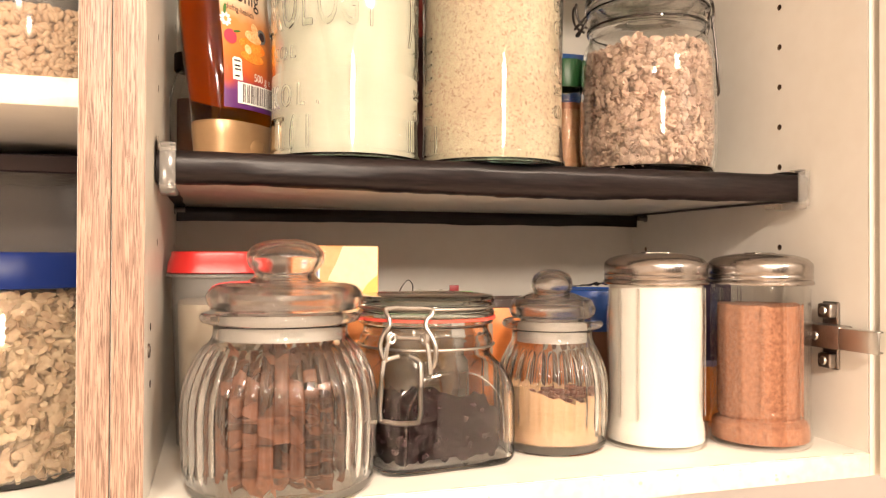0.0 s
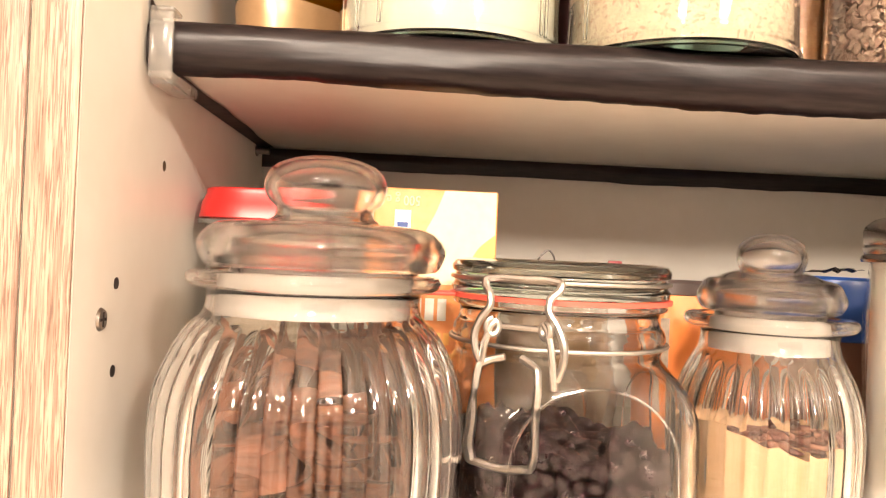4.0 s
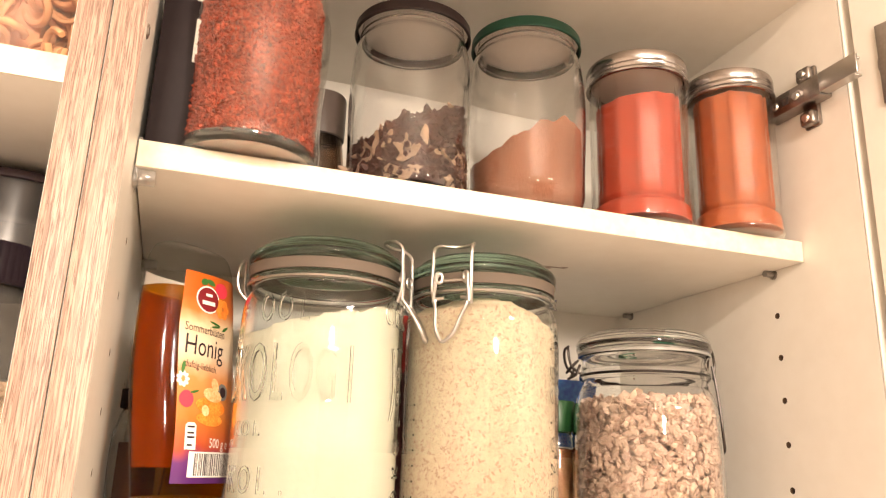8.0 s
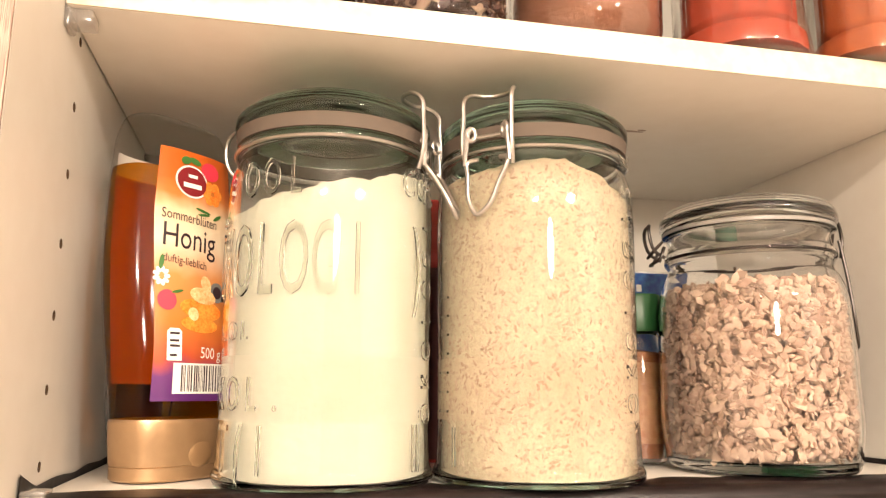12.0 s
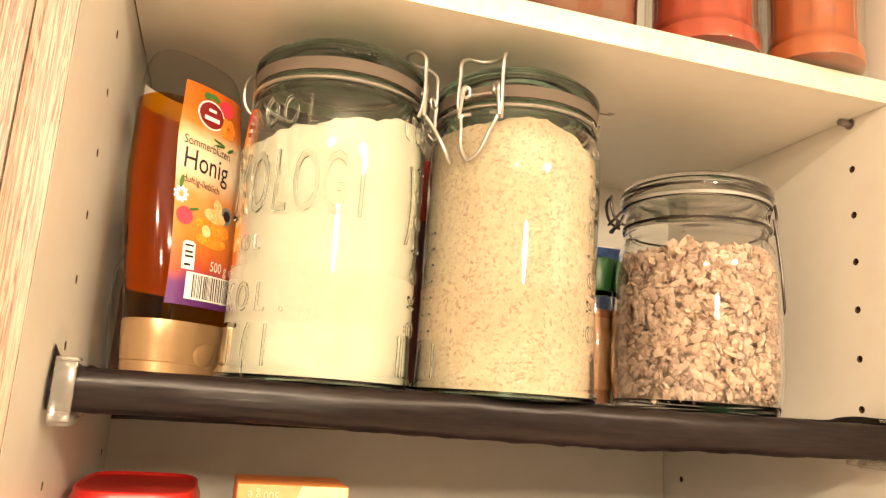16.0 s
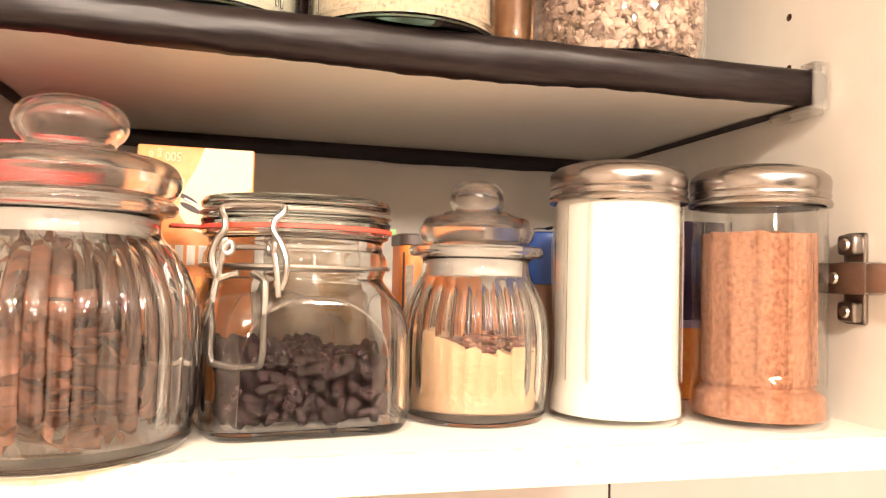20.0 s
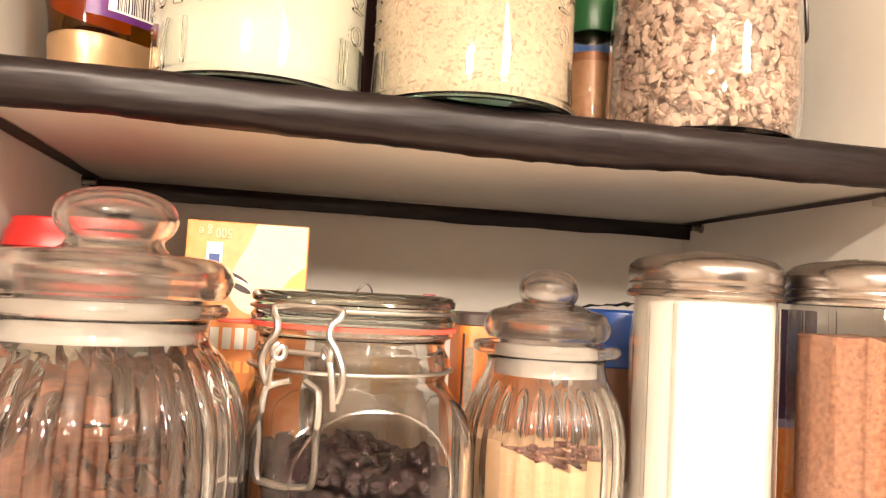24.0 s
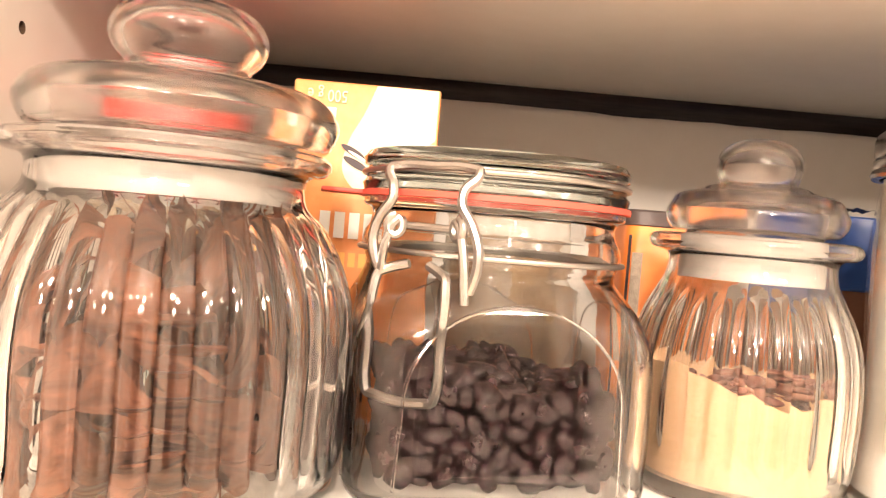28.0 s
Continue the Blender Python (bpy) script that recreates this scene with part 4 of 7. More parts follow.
def loop_bail(j, phi, r, z_rim, width, metal, out):
    """An open swing-top closure: an upright loop over the lid's edge and a hanging pointed lever."""
    p = polar(phi)
    w = width / 2
    bm = bm_new()
    wire(bm, [p(q) for q in ((-w * 0.94, z_rim - 0.0235, r + 0.001), (-w * 1.0, z_rim - 0.018, r + 0.0030), (-w, z_rim + 0.002, r + 0.0035), (-w, z_rim + 0.0115, r + 0.0025), (-w * 0.92, z_rim + 0.0150, r - 0.002), (-w * 0.55, z_rim + 0.0160, r - 0.009), (0, z_rim + 0.0163, r - 0.0115), (w * 0.55, z_rim + 0.0160, r - 0.009), (w * 0.92, z_rim + 0.0150, r - 0.002), (w, z_rim + 0.0115, r + 0.0025), (w, z_rim + 0.002, r + 0.0035), (w * 1.0, z_rim - 0.018, r + 0.0030), (w * 0.94, z_rim - 0.0235, r + 0.001))], 0.00115)
    part("bail", bm, metal, j, "upright wire loop over the lid")
    bm = bm_new()
    for s in (-1, 1):
        wire(bm, [p((s * (w * 0.70 + 0.0018 * math.sin(a)), z_rim - 0.007 + 0.0032 * math.cos(a), r + 0.003 + 0.0012 * math.sin(a))) for a in np.linspace(0, 6.1, 12)] + [p((s * w * 0.86, z_rim - 0.013, r + 0.004)), p((s * w * 0.93, z_rim - 0.0225, r + 0.004))], 0.00115, steps=2)
    wire(bm, [p(q) for q in ((-w * 0.7, z_rim - 0.0085, r + 0.0015), (w * 0.7, z_rim - 0.0085, r + 0.0015))], 0.0011, steps=1)
    part("pivot", bm, metal, j, "coiled wire pivot")
    bm = bm_new()
    wire(bm, [p(q) for q in ((-w * 0.45, z_rim - 0.0195, r + 0.0015), (-w * 0.82, z_rim - 0.0205, r + 0.003), (-w * 0.80, z_rim - 0.028, r + 0.004 + out * 0.35), (-w * 0.62, z_rim - 0.043, r + 0.005 + out * 0.9), (-w * 0.38, z_rim - 0.0470, r + 0.005 + out), (0.0, z_rim - 0.0445, r + 0.005 + out * 0.95), (w * 0.5, z_rim - 0.032, r + 0.004 + out * 0.5), (w * 0.80, z_rim - 0.0205, r + 0.003), (w * 0.45, z_rim - 0.0195, r + 0.0015))], 0.00115)
    part("lever", bm, metal, j, "pointed wire lever hanging down")


def ring_wire(j, r, z, metal, gauge=0.0009):
    bm = bm_new()
    lathe(bm, [(r + gauge * math.cos(a), z + gauge * math.sin(a)) for a in np.linspace(0, 2 * math.pi, 8, endpoint=False)], 72, close=True)
    part("neck_wire", bm, metal, j)


# raisin jar: square body with a round window in each face
J2X, J2Y, J2T = 0.1712, 0.0268, 8.0
j2 = thing("swing_top_jar", "square swing-top glass jar of dark raisins with a red seal", "jar", J2X, J2Y, Z0, J2T)


def squarish(power):
    def shape(a, z):
        w = max(0.0, min(1.0, (0.072 - z) / 0.030))
        p = 2 + (power - 2) * (w * w * (3 - 2 * w))
        return (abs(math.cos(a)) ** p + abs(math.sin(a)) ** p) ** (-1 / p)
    return shape


j2out = [(0.038, 0.0), (0.0445, 0.0008), (0.0472, 0.004), (0.0478, 0.012), (0.0480, 0.038), (0.0476, 0.052), (0.0462, 0.061), (0.0440, 0.067), (0.0428, 0.071), (0.0440, 0.0745), (0.0448, 0.078), (0.0440, 0.0815), (0.0425, 0.084), (0.0425, 0.089), (0.0450, 0.0905), (0.0452, 0.0925)]
part("body", shell(j2out, 0.0030, 0.005, 128, squarish(7.0)), GLASS, j2)
for a in range(4):
    bm = bm_new()
    ring = []
    for k in range(41):
        t = math.pi * k / 40
        ring.append((0.0482 - max(0, 0.0285 * math.sin(t) - 0.011) * 0.14, 0.0330 * math.cos(t), 0.034 + 0.0285 * math.sin(t)))
    ring = [(0.0480, 0.0340, 0.008), (0.0482, 0.0336, 0.022)] + ring + [(0.0482, -0.0336, 0.022), (0.0480, -0.0340, 0.008)]
    wire(bm, ring, 0.0005, 6, steps=1)
    bm.transform(Matrix.Rotation(radians(90 * a), 4, "Z"))
    part("window_rim", bm, THICK, j2, "raised rim of a round window in the glass")
j2lid = [(0.0, 0.0945), (0.0385, 0.0945), (0.0455, 0.0950), (0.0462, 0.0975), (0.0450, 0.0990), (0.0445, 0.1030), (0.0458, 0.1035), (0.0462, 0.1060), (0.0447, 0.1080), (0.0400, 0.1088), (0.036, 0.1080), (0.0, 0.1080)]
part("lid", solid(j2lid, 80, 1), thick_glass("pale_green_glass", (0.84, 0.90, 0.86), 1.4), j2, "heavy glass lid with a greenish rim")
bm = bm_new()
lathe(bm, [(0.0436, 0.0928), (0.0468, 0.0928), (0.0468, 0.0946), (0.0436, 0.0946)], 80, close=True)
box(bm, -0.060, -0.045, -0.006, 0.006, 0.0929, 0.0945, 0.0006)
part("seal", bm, RUBBER, j2, "red rubber sealing ring with a pull tab")
ring_wire(j2, 0.0455, 0.0758, WIRE, 0.0009)
ring_wire(j2, 0.0458, 0.1010, WIRE, 0.0009)
bail(j2, -118 - J2T, 0.0462, WIRE)

RAISIN = mat("raisin_skin", (0.017, 0.007, 0.009), 0.24, vary=(0.042, 0.017, 0.021), scale=120, amount=0.7, bump=0.45, bump_scale=480, island=0.35, spec=0.7)
rng = np.random.default_rng(5)
j2sq = lambda a: squarish(7.0)(a, 0.0)
j2r = profile_radius([(0.0404, 0.004), (0.0408, 0.060)])
j2top = lambda x, y: 0.034 + 0.006 * noise.noise((x * 40, y * 40, 4)) - 0.10 * x
bm = fill_core(j2r, j2top, 0.0066, 64, 8, 6, lambda a: 0.84 * j2sq(a))
bm.verts.index_update()
core = (np.array([tuple(v.co) for v in bm.verts]), [tuple(v.index for v in f.verts) for f in bm.faces])
bm.free()
front = spaced(side_places(rng, 2500, j2r, j2top, 0.0085, 0.0026, j2sq, -95), 0.0058)
behind = spaced(side_places(rng, 1500, j2r, j2top, 0.0080, 0.0066, j2sq, -95), 0.0060)
places = [tuple(np.array(p) * (1 - 0.03 * rng.uniform(), 1 - 0.03 * rng.uniform(), 1)) for p in front] + behind + spaced(top_places(rng, 900, 0.041, j2top, 0.001), 0.0062)
me = mesh_of("raisins", [core] + grains(rng, places, 0.0043, (1.2, 0.82, 0.70), 0.26, 0.012, 2, 0.70, 0.0, 0.070))
ob = finish("raisins", me, RAISIN, None, "", 75)
ob.matrix_basis = pose(J2X, J2Y, Z0, 0, 0, J2T)
tagged(ob, "glossy dark raisins filling a third of the jar", "raisins", kind="stuff")


# ---- sugar shakers ----
# pale colour put under the shaker caps in place of light in the glass
CAP_LIGHTENER = mat("cap_lightener", (0.55, 0.52, 0.48), 0.5)

def shaker(x, y, z, label, r, tall, dome, turn=0, ribbed=range(14), rib_glass=None):
    """A faceted glass shaker with a flared foot and a polished screw lid."""
    s = thing("shaker", label, "shaker", x, y, z, turn, "glass shakers")
    flat = lambda a, q: 1 - 0.026 * (abs(math.sin(7 * a)) ** 1.4) * max(0.0, min(1.0, (q - 0.024) / 0.004, (tall - 0.020 - q) / 0.003))
    out = [(r * 0.88, 0.0), (r * 0.965, 0.0008), (r * 0.985, 0.004), (r * 0.975, 0.010), (r * 0.958, 0.0155), (r * 0.938, 0.0205), (r * 0.926, 0.0250), (r * 0.920, 0.0300), (r * 0.920, tall - 0.021), (r * 0.905, tall - 0.018), (r * 0.905, tall - 0.002)]
    part("body", shell(out, 0.0012, 0.004, 120, flat, 4, True), CLEAR, s)
    rod = bm_new()
    wire(rod, [(r * 0.921, 0, 0.0215), (r * 0.921, 0, tall - 0.0205)], 0.0010, 10, steps=1)
    first = part("rib", rod, rib_glass or SOFTGLASS, s)
    first.matrix_basis = pose(0, 0, 0, 0, 0, ribbed[0] * 360 / 14)
    for k in ribbed[1:]:
        ob = new("rib", first.data)
        ob.parent = s
        ob.matrix_basis = pose(0, 0, 0, 0, 0, k * 360 / 14)
    t = tall - 0.018
    # added disc covers the dark reflection inside the cap
    part("lightening_disc", solid([(0.0, t + 0.0040), (r * 0.90, t + 0.0040), (r * 0.90, t + 0.0055), (0.0, t + 0.0055)], 48, 1), CAP_LIGHTENER, s, "pale disc added inside the lid to lighten the glass below it")
    cap = [(r * 0.93, t), (r * 1.0, t), (r * 1.015, t + 0.0012), (r * 1.0, t + 0.0028), (r * 0.975, t + 0.0034), (r * 0.99, t + 0.0046), (r * 0.995, t + 0.0062), (r * 0.975, t + 0.0074), (r * 0.99, t + 0.0086), (r * 0.995, t + 0.0132), (r * 0.975, t + 0.0156)]
    if dome:
        cap += [(r * 0.88, t + 0.0186), (r * 0.68, t + 0.0208), (r * 0.40, t + 0.0221), (r * 0.12, t + 0.0225), (0.0, t + 0.0225)]
    else:
        cap += [(r * 0.93, t + 0.0152), (r * 0.88, t + 0.0148), (r * 0.5, t + 0.0148), (0.0, t + 0.0148)]
    part("lid", solid(cap, 72, 1), CHROME, s, "polished steel screw lid")
    if dome:
        part("flap", boxed(-0.009, 0.009, -0.006, 0.006, t + 0.0212, t + 0.0230, 0.0008), CHROME, s, "small pouring flap")
    return s


def shaker_fill(x, y, z, r, level, floor_z, material, name, label, category, slope=0.0, seed=0.0, turn=0, side=0.815, groove=0.755, facet=0.018):
    """Powder packed to the level; side and groove: its width above and at the waist over the foot."""
    rad = profile_radius([(r * 0.930, floor_z), (r * 0.935, 0.010), (r * 0.915, 0.0160), (r * groove, 0.0185), (r * groove, 0.0200), (r * side, 0.022), (r * side, 0.2)])
    ob = part(name, fill_core(rad, lambda px, py: level + slope * px + 0.0016 * noise.noise((px * 120, py * 120, seed)), floor_z, 120, 10, 60, lambda a: 1 - facet * (abs(math.sin(7 * a)) ** 1.4)), material)
    ob.matrix_basis = pose(x, y, z, 0, 0, turn)
    tagged(ob, label, category, kind="stuff")


SALT = mat("white_sugar", (0.88, 0.87, 0.84), 0.85, vary=(0.83, 0.81, 0.77), scale=300, amount=0.4, bump=0.3, bump_scale=1500)
SPICED = mat("cinnamon_sugar", (0.56, 0.26, 0.15), 0.85, vary=(0.22, 0.085, 0.05), scale=420, amount=1.0, bump=0.4, bump_scale=900)
PAPRIKA = mat("paprika_powder", (0.43, 0.052, 0.020), 0.9, vary=(0.32, 0.036, 0.015), scale=90, amount=0.7, bump=0.3, bump_scale=900)
CURRY = mat("orange_spice_mix", (0.46, 0.115, 0.030), 0.9, vary=(0.32, 0.07, 0.025), scale=110, amount=0.8, bump=0.4, bump_scale=700)


def specks(x, y, z, r, low, high, count, material, seed, name, label):
    rng = np.random.default_rng(seed)
    pts = [(r * math.cos(a), r * math.sin(a), q) for a, q in zip(rng.uniform(-3.0, 0.2, count), rng.uniform(low, high, count))]
    ob = finish(name, mesh_of(name, grains(rng, pts, 0.00034, (1.4, 0.8, 0.4), 0.8, 0.1, 1, 0.9)), material)
    ob.matrix_basis = pose(x, y, z)
    tagged(ob, label, "specks", kind="stuff")


SPECK = mat("dark_specks", (0.12, 0.045, 0.02), 0.9, vary=(0.45, 0.18, 0.09), scale=90, amount=0.6, island=0.7)
shaker(0.341, 0.017, Z0, "glass shaker full of white sugar, steel lid", 0.0368, 0.1325, True, -13, (0, 8, 9, 13), THICK)
shaker_fill(0.341, 0.017, Z0, 0.0368, 0.1150, 0.0042, SALT, "sugar", "fine white sugar filling the shaker", "sugar", turn=-13, side=0.884, groove=0.890, facet=0.001)
shaker(0.4155, -0.002, Z0, "glass shaker of pinkish-brown cinnamon sugar, steel lid", 0.0362, 0.1325, True, 3)
shaker_fill(0.4155, -0.002, Z0, 0.0362, 0.100, 0.0042, SPICED, "cinnamon_sugar", "pinkish-brown cinnamon sugar with dark specks", "sugar", turn=3)
specks(0.4155, -0.002, Z0, 0.0294, 0.022, 0.098, 1100, SPECK, 21, "cinnamon_specks", "dark specks in the cinnamon sugar")
shaker(0.347, 0.036, UP, "glass shaker of bright red paprika, steel lid", 0.0385, 0.1325, False, 5)
shaker_fill(0.347, 0.036, UP, 0.0385, 0.100, 0.0042, PAPRIKA, "paprika", "bright red paprika powder in the shaker", "powder", 0.12, 2.0, 5)
shaker(0.4215, 0.021, UP, "slim glass shaker of orange spice mix, steel lid", 0.0335, 0.1285, False, 0)
shaker_fill(0.4215, 0.021, UP, 0.0335, 0.109, 0.0042, CURRY, "spice_mix", "orange spice mix with dark flecks in the shaker", "powder", 0.0, 3.0)
specks(0.4215, 0.021, UP, 0.0272, 0.022, 0.107, 420, SPECK, 22, "spice_specks", "dark flecks in the spice mix")


# ---- tall jars on the middle shelf ----
def tall_jar(x, y, label, r, lid_r, tall, phi, out, lines):
    j = thing("preserving_jar", label, "jar", x, y, MID, 0, "tall swing-top jars")
    o = [(r * 0.93, 0.0), (r * 1.02, 0.0010), (r * 1.035, 0.004), (r * 1.005, 0.0075), (r, 0.012), (r, tall * 0.55), (r, tall - 0.048), (r * 0.985, tall - 0.039), (r * 0.95, tall - 0.033), (r * 0.925, tall - 0.030), (r * 0.925, tall - 0.027), (r * 0.955, tall - 0.0255), (r * 0.955, tall - 0.0235), (r * 0.925, tall - 0.022), (r * 0.925, tall - 0.018)]
    part("body", shell(o, 0.0022, 0.003, 112), GREENGLASS, j)
    part("base", solid([(0.0, 0.0004), (r * 0.95, 0.0004), (r * 1.010, 0.0010), (r * 1.014, 0.0018), (r * 0.99, 0.0026), (0.0, 0.0026)], 96, 1), FOOTGREEN, j, "thick green-tinged glass foot")
    part("seal", solid([(r * 0.926, tall - 0.0215), (r * 0.955, tall - 0.0215), (lid_r * 0.975, tall - 0.0178), (lid_r * 0.99, tall - 0.0150), (r * 0.926, tall - 0.0150), (r * 0.926, tall - 0.0215)], 80, 1), RUBBER_OLD, j, "old grey-brown rubber seal")
    part("lid", solid([(0.0, tall - 0.0148), (lid_r * 0.97, tall - 0.0148), (lid_r, tall - 0.0125), (lid_r * 1.0, tall - 0.0085), (lid_r * 0.965, tall - 0.0060), (lid_r * 0.90, tall - 0.0050), (lid_r * 0.87, tall - 0.0020), (lid_r * 0.80, tall), (lid_r * 0.72, tall - 0.0010), (0.0, tall - 0.0018)], 96, 1), THICKGREEN, j, "heavy green glass lid")
    ring_wire(j, r * 0.96, tall - 0.0262, WIRE)
    loop_bail(j, phi, lid_r, tall - 0.0120, 0.0255, WIRE, out)
    q = polar(158)
    bm = bm_new()
    wire(bm, [q(c) for c in ((-0.007, tall - 0.034, r * 0.96), (-0.0075, tall - 0.028, r + 0.003), (-0.006, tall - 0.012, r + 0.0045), (0.0, tall - 0.006, r + 0.003), (0.006, tall - 0.012, r + 0.0045), (0.0075, tall - 0.028, r + 0.003), (0.007, tall - 0.034, r * 0.96))], 0.001)
    part("hinge_wire", bm, WIRE, j, "thin wire hinge loop")
    for text, size, ang, z, turn, squeeze, step in lines:
        for i, ch in enumerate(text):
            me = words(ch, size, 0.00055, "CENTER", squeeze)
            for v in me.vertices:
                v.co.x += (i - (len(text) - 1) / 2) * step
            finish("embossed_letter", around(me, r + 0.00060, ang, z, turn), GREENGLASS, j)
    return j


AX, AY, BX, BY = 0.1205, 0.0555, 0.2250, 0.0460
TALL_R, TALL_H = 0.0506, 0.1825
a_lines = (("ÖKOLOGI", 0.047, -128, 0.098, 0, 0.38, 0.0141), ("KOL", 0.012, -150, 0.068, 0, 0.8, 0.009), ("KOL.", 0.021, -140, 0.040, 0, 0.62, 0.0125), ("T(I", 0.030, -141, 0.016, 0, 0.5, 0.0125), (")", 0.046, -42, 0.100, 0, 0.5, 0.01), ("ÖKOLOGISK", 0.014, -30, 0.090, 90, 0.9, 0.0145), ("COC", 0.020, -38, 0.138, 0, 0.6, 0.011), ("OOL", 0.024, -126, 0.136, 0, 0.5, 0.012), ("II", 0.030, -42, 0.016, 0, 0.5, 0.0035))
b_lines = (("ÖKOLOGISK", 0.014, -48, 0.095, 90, 0.9, 0.0145), ("IIIIIII", 0.012, -168, 0.060, 90, 0.9, 0.009), ("I", 0.026, -158, 0.016, 0, 0.6, 0.01))
tall_jar(AX, AY, "tall green-tinged swing-top jar full of white flour", TALL_R, 0.0495, TALL_H, -30, 0.013, a_lines)
tall_jar(BX, BY, "tall green-tinged swing-top jar full of wholemeal flour", TALL_R, 0.0495, TALL_H, -133, 0.0, b_lines)
FLOUR = mat("white_flour", (0.82, 0.79, 0.68), 0.95, vary=(0.80, 0.76, 0.62), scale=70, amount=0.5, bump=0.3, bump_scale=260)
MEAL = mat("wholemeal_flour", (0.79, 0.69, 0.52), 0.95, vary=(0.66, 0.52, 0.37), scale=200, amount=0.75, bump=0.5, bump_scale=520)
tall_r = profile_radius([(TALL_R - 0.0028, 0.006), (TALL_R - 0.0026, 0.2)])


def heap(level, dx, gain, dip, seed):
    def top(x, y):
        edge = math.hypot(x, y) / TALL_R
        return level + gain * x - dip * edge ** 2 * (0.4 + 0.6 * max(0, -x / TALL_R) + dx * max(0, x / TALL_R)) + 0.0022 * noise.noise((x * 190, y * 190, seed)) + 0.0022 * noise.noise((x * 45, y * 45, seed + 3))
    return top


for name, px, py, m, top, label in (("flour", AX, AY, FLOUR, heap(0.1375, 0.0, 0.21, 0.006, 1.0), "white flour heaped up inside the tall jar"), ("wholemeal", BX, BY, MEAL, heap(0.1555, 1.0, -0.07, 0.018, 5.0), "speckled wholemeal flour heaped up inside the tall jar")):
    ob = part(name, fill_core(tall_r, top, 0.0034, 112, 20, 14), m, None, "", 70)
    ob.matrix_basis = pose(px, py, MID)
    tagged(ob, label, "flour", kind="stuff")
rng = np.random.default_rng(31)
BRAN = mat("bran_flakes", (0.54, 0.36, 0.25), 0.85, vary=(0.80, 0.67, 0.52), scale=90, amount=0.6, island=0.7)
pts = side_places(rng, 6500, tall_r, heap(0.1540, 1.0, -0.07, 0.018, 5.0), 0.005, 0.0, None, -105)
ob = finish("bran", mesh_of("bran", grains(rng, pts, 0.00062, (1.7, 0.75, 0.3), 0.8, 0.12, 1, 0.95)), BRAN)
ob.matrix_basis = pose(BX, BY, MID)
tagged(ob, "brown bran flakes in the wholemeal flour", "bran", kind="stuff")

# muesli jar
CX, CY = 0.3665, 0.0700
jc = thing("swing_top_jar", "clear swing-top jar full of pale muesli flakes", "jar", CX, CY, MID)
CR = 0.0535
co = [(CR * 0.80, 0.0), (CR * 0.92, 0.0010), (CR * 0.955, 0.005), (CR * 0.97, 0.010), (CR, 0.020), (CR * 1.0, 0.045), (CR * 0.985, 0.080), (CR * 0.955, 0.098), (CR * 0.90, 0.107), (CR * 0.86, 0.111), (CR * 0.86, 0.115), (CR * 0.89, 0.1175), (CR * 0.89, 0.121), (CR * 0.86, 0.124), (CR * 0.86, 0.132), (CR * 0.90, 0.1335)]
part("body", shell(co, 0.0018, 0.006, 104), GLASS, jc)
part("seal", solid([(CR * 0.80, 0.1337), (CR * 0.905, 0.1337), (CR * 0.905, 0.1357), (CR * 0.80, 0.1357)], 72, 1), thin_glass("clear_rubber", (0.75, 0.72, 0.68), 0.5, 0.3, haze=0.3), jc, "translucent rubber seal")
part("lid", solid([(0.0, 0.1360), (CR * 0.905, 0.1360), (CR * 0.93, 0.1385), (CR * 0.925, 0.1435), (CR * 0.87, 0.1480), (CR * 0.78, 0.1500), (CR * 0.70, 0.1492), (0.0, 0.1485)], 80, 1), THICK, jc, "clear glass lid")
ring_wire(jc, CR * 0.875, 0.1190, DARKWIRE, 0.0009)
ring_wire(jc, CR * 0.905, 0.1405, DARKWIRE, 0.0009)
p = polar(163)
bm = bm_new()
wire(bm, [p(q) for q in ((-0.006, 0.120, 0.049), (-0.007, 0.124, 0.055), (-0.006, 0.139, 0.058), (0.0, 0.1405, 0.0565), (0.006, 0.139, 0.058), (0.007, 0.124, 0.055), (0.006, 0.120, 0.049))], 0.0010)
wire(bm, [p(q) for q in ((-0.009, 0.126, 0.050), (-0.010, 0.119, 0.053), (-0.004, 0.1170, 0.056), (0.004, 0.1170, 0.056), (0.010, 0.119, 0.053), (0.009, 0.126, 0.050))], 0.0010)
wire(bm, [p(q) for q in ((-0.004, 0.130, 0.050), (-0.004, 0.124, 0.0555), (0.0, 0.121, 0.058), (0.004, 0.124, 0.0555), (0.004, 0.130, 0.050))], 0.0009)
part("hinge_wire", bm, DARKWIRE, jc, "dark wire hinge on the jar's neck")
p = polar(-22)
bm = bm_new()
wire(bm, [p(q) for q in ((-0.010, 0.128, 0.0480), (-0.011, 0.119, 0.0490), (-0.011, 0.100, 0.0512), (-0.010, 0.078, 0.0530), (-0.006, 0.068, 0.0545), (0.006, 0.068, 0.0545), (0.010, 0.078, 0.0530), (0.011, 0.100, 0.0512), (0.011, 0.119, 0.0490), (0.010, 0.128, 0.0480))], 0.0010)
wire(bm, [p(q) for q in ((-0.008, 0.118, 0.049), (-0.009, 0.128, 0.050), (0.0, 0.142, 0.0505), (0.009, 0.128, 0.050), (0.008, 0.118, 0.049))], 0.0010)
part("lever", bm, DARKWIRE, jc, "dark wire lever hanging at the side")
MUESLI = mat("muesli_flakes", (0.85, 0.67, 0.53), 0.8, vary=(0.40, 0.235, 0.18), scale=50, amount=0.5, bump=0.5, bump_scale=400, island=0.6)
rng = np.random.default_rng(8)
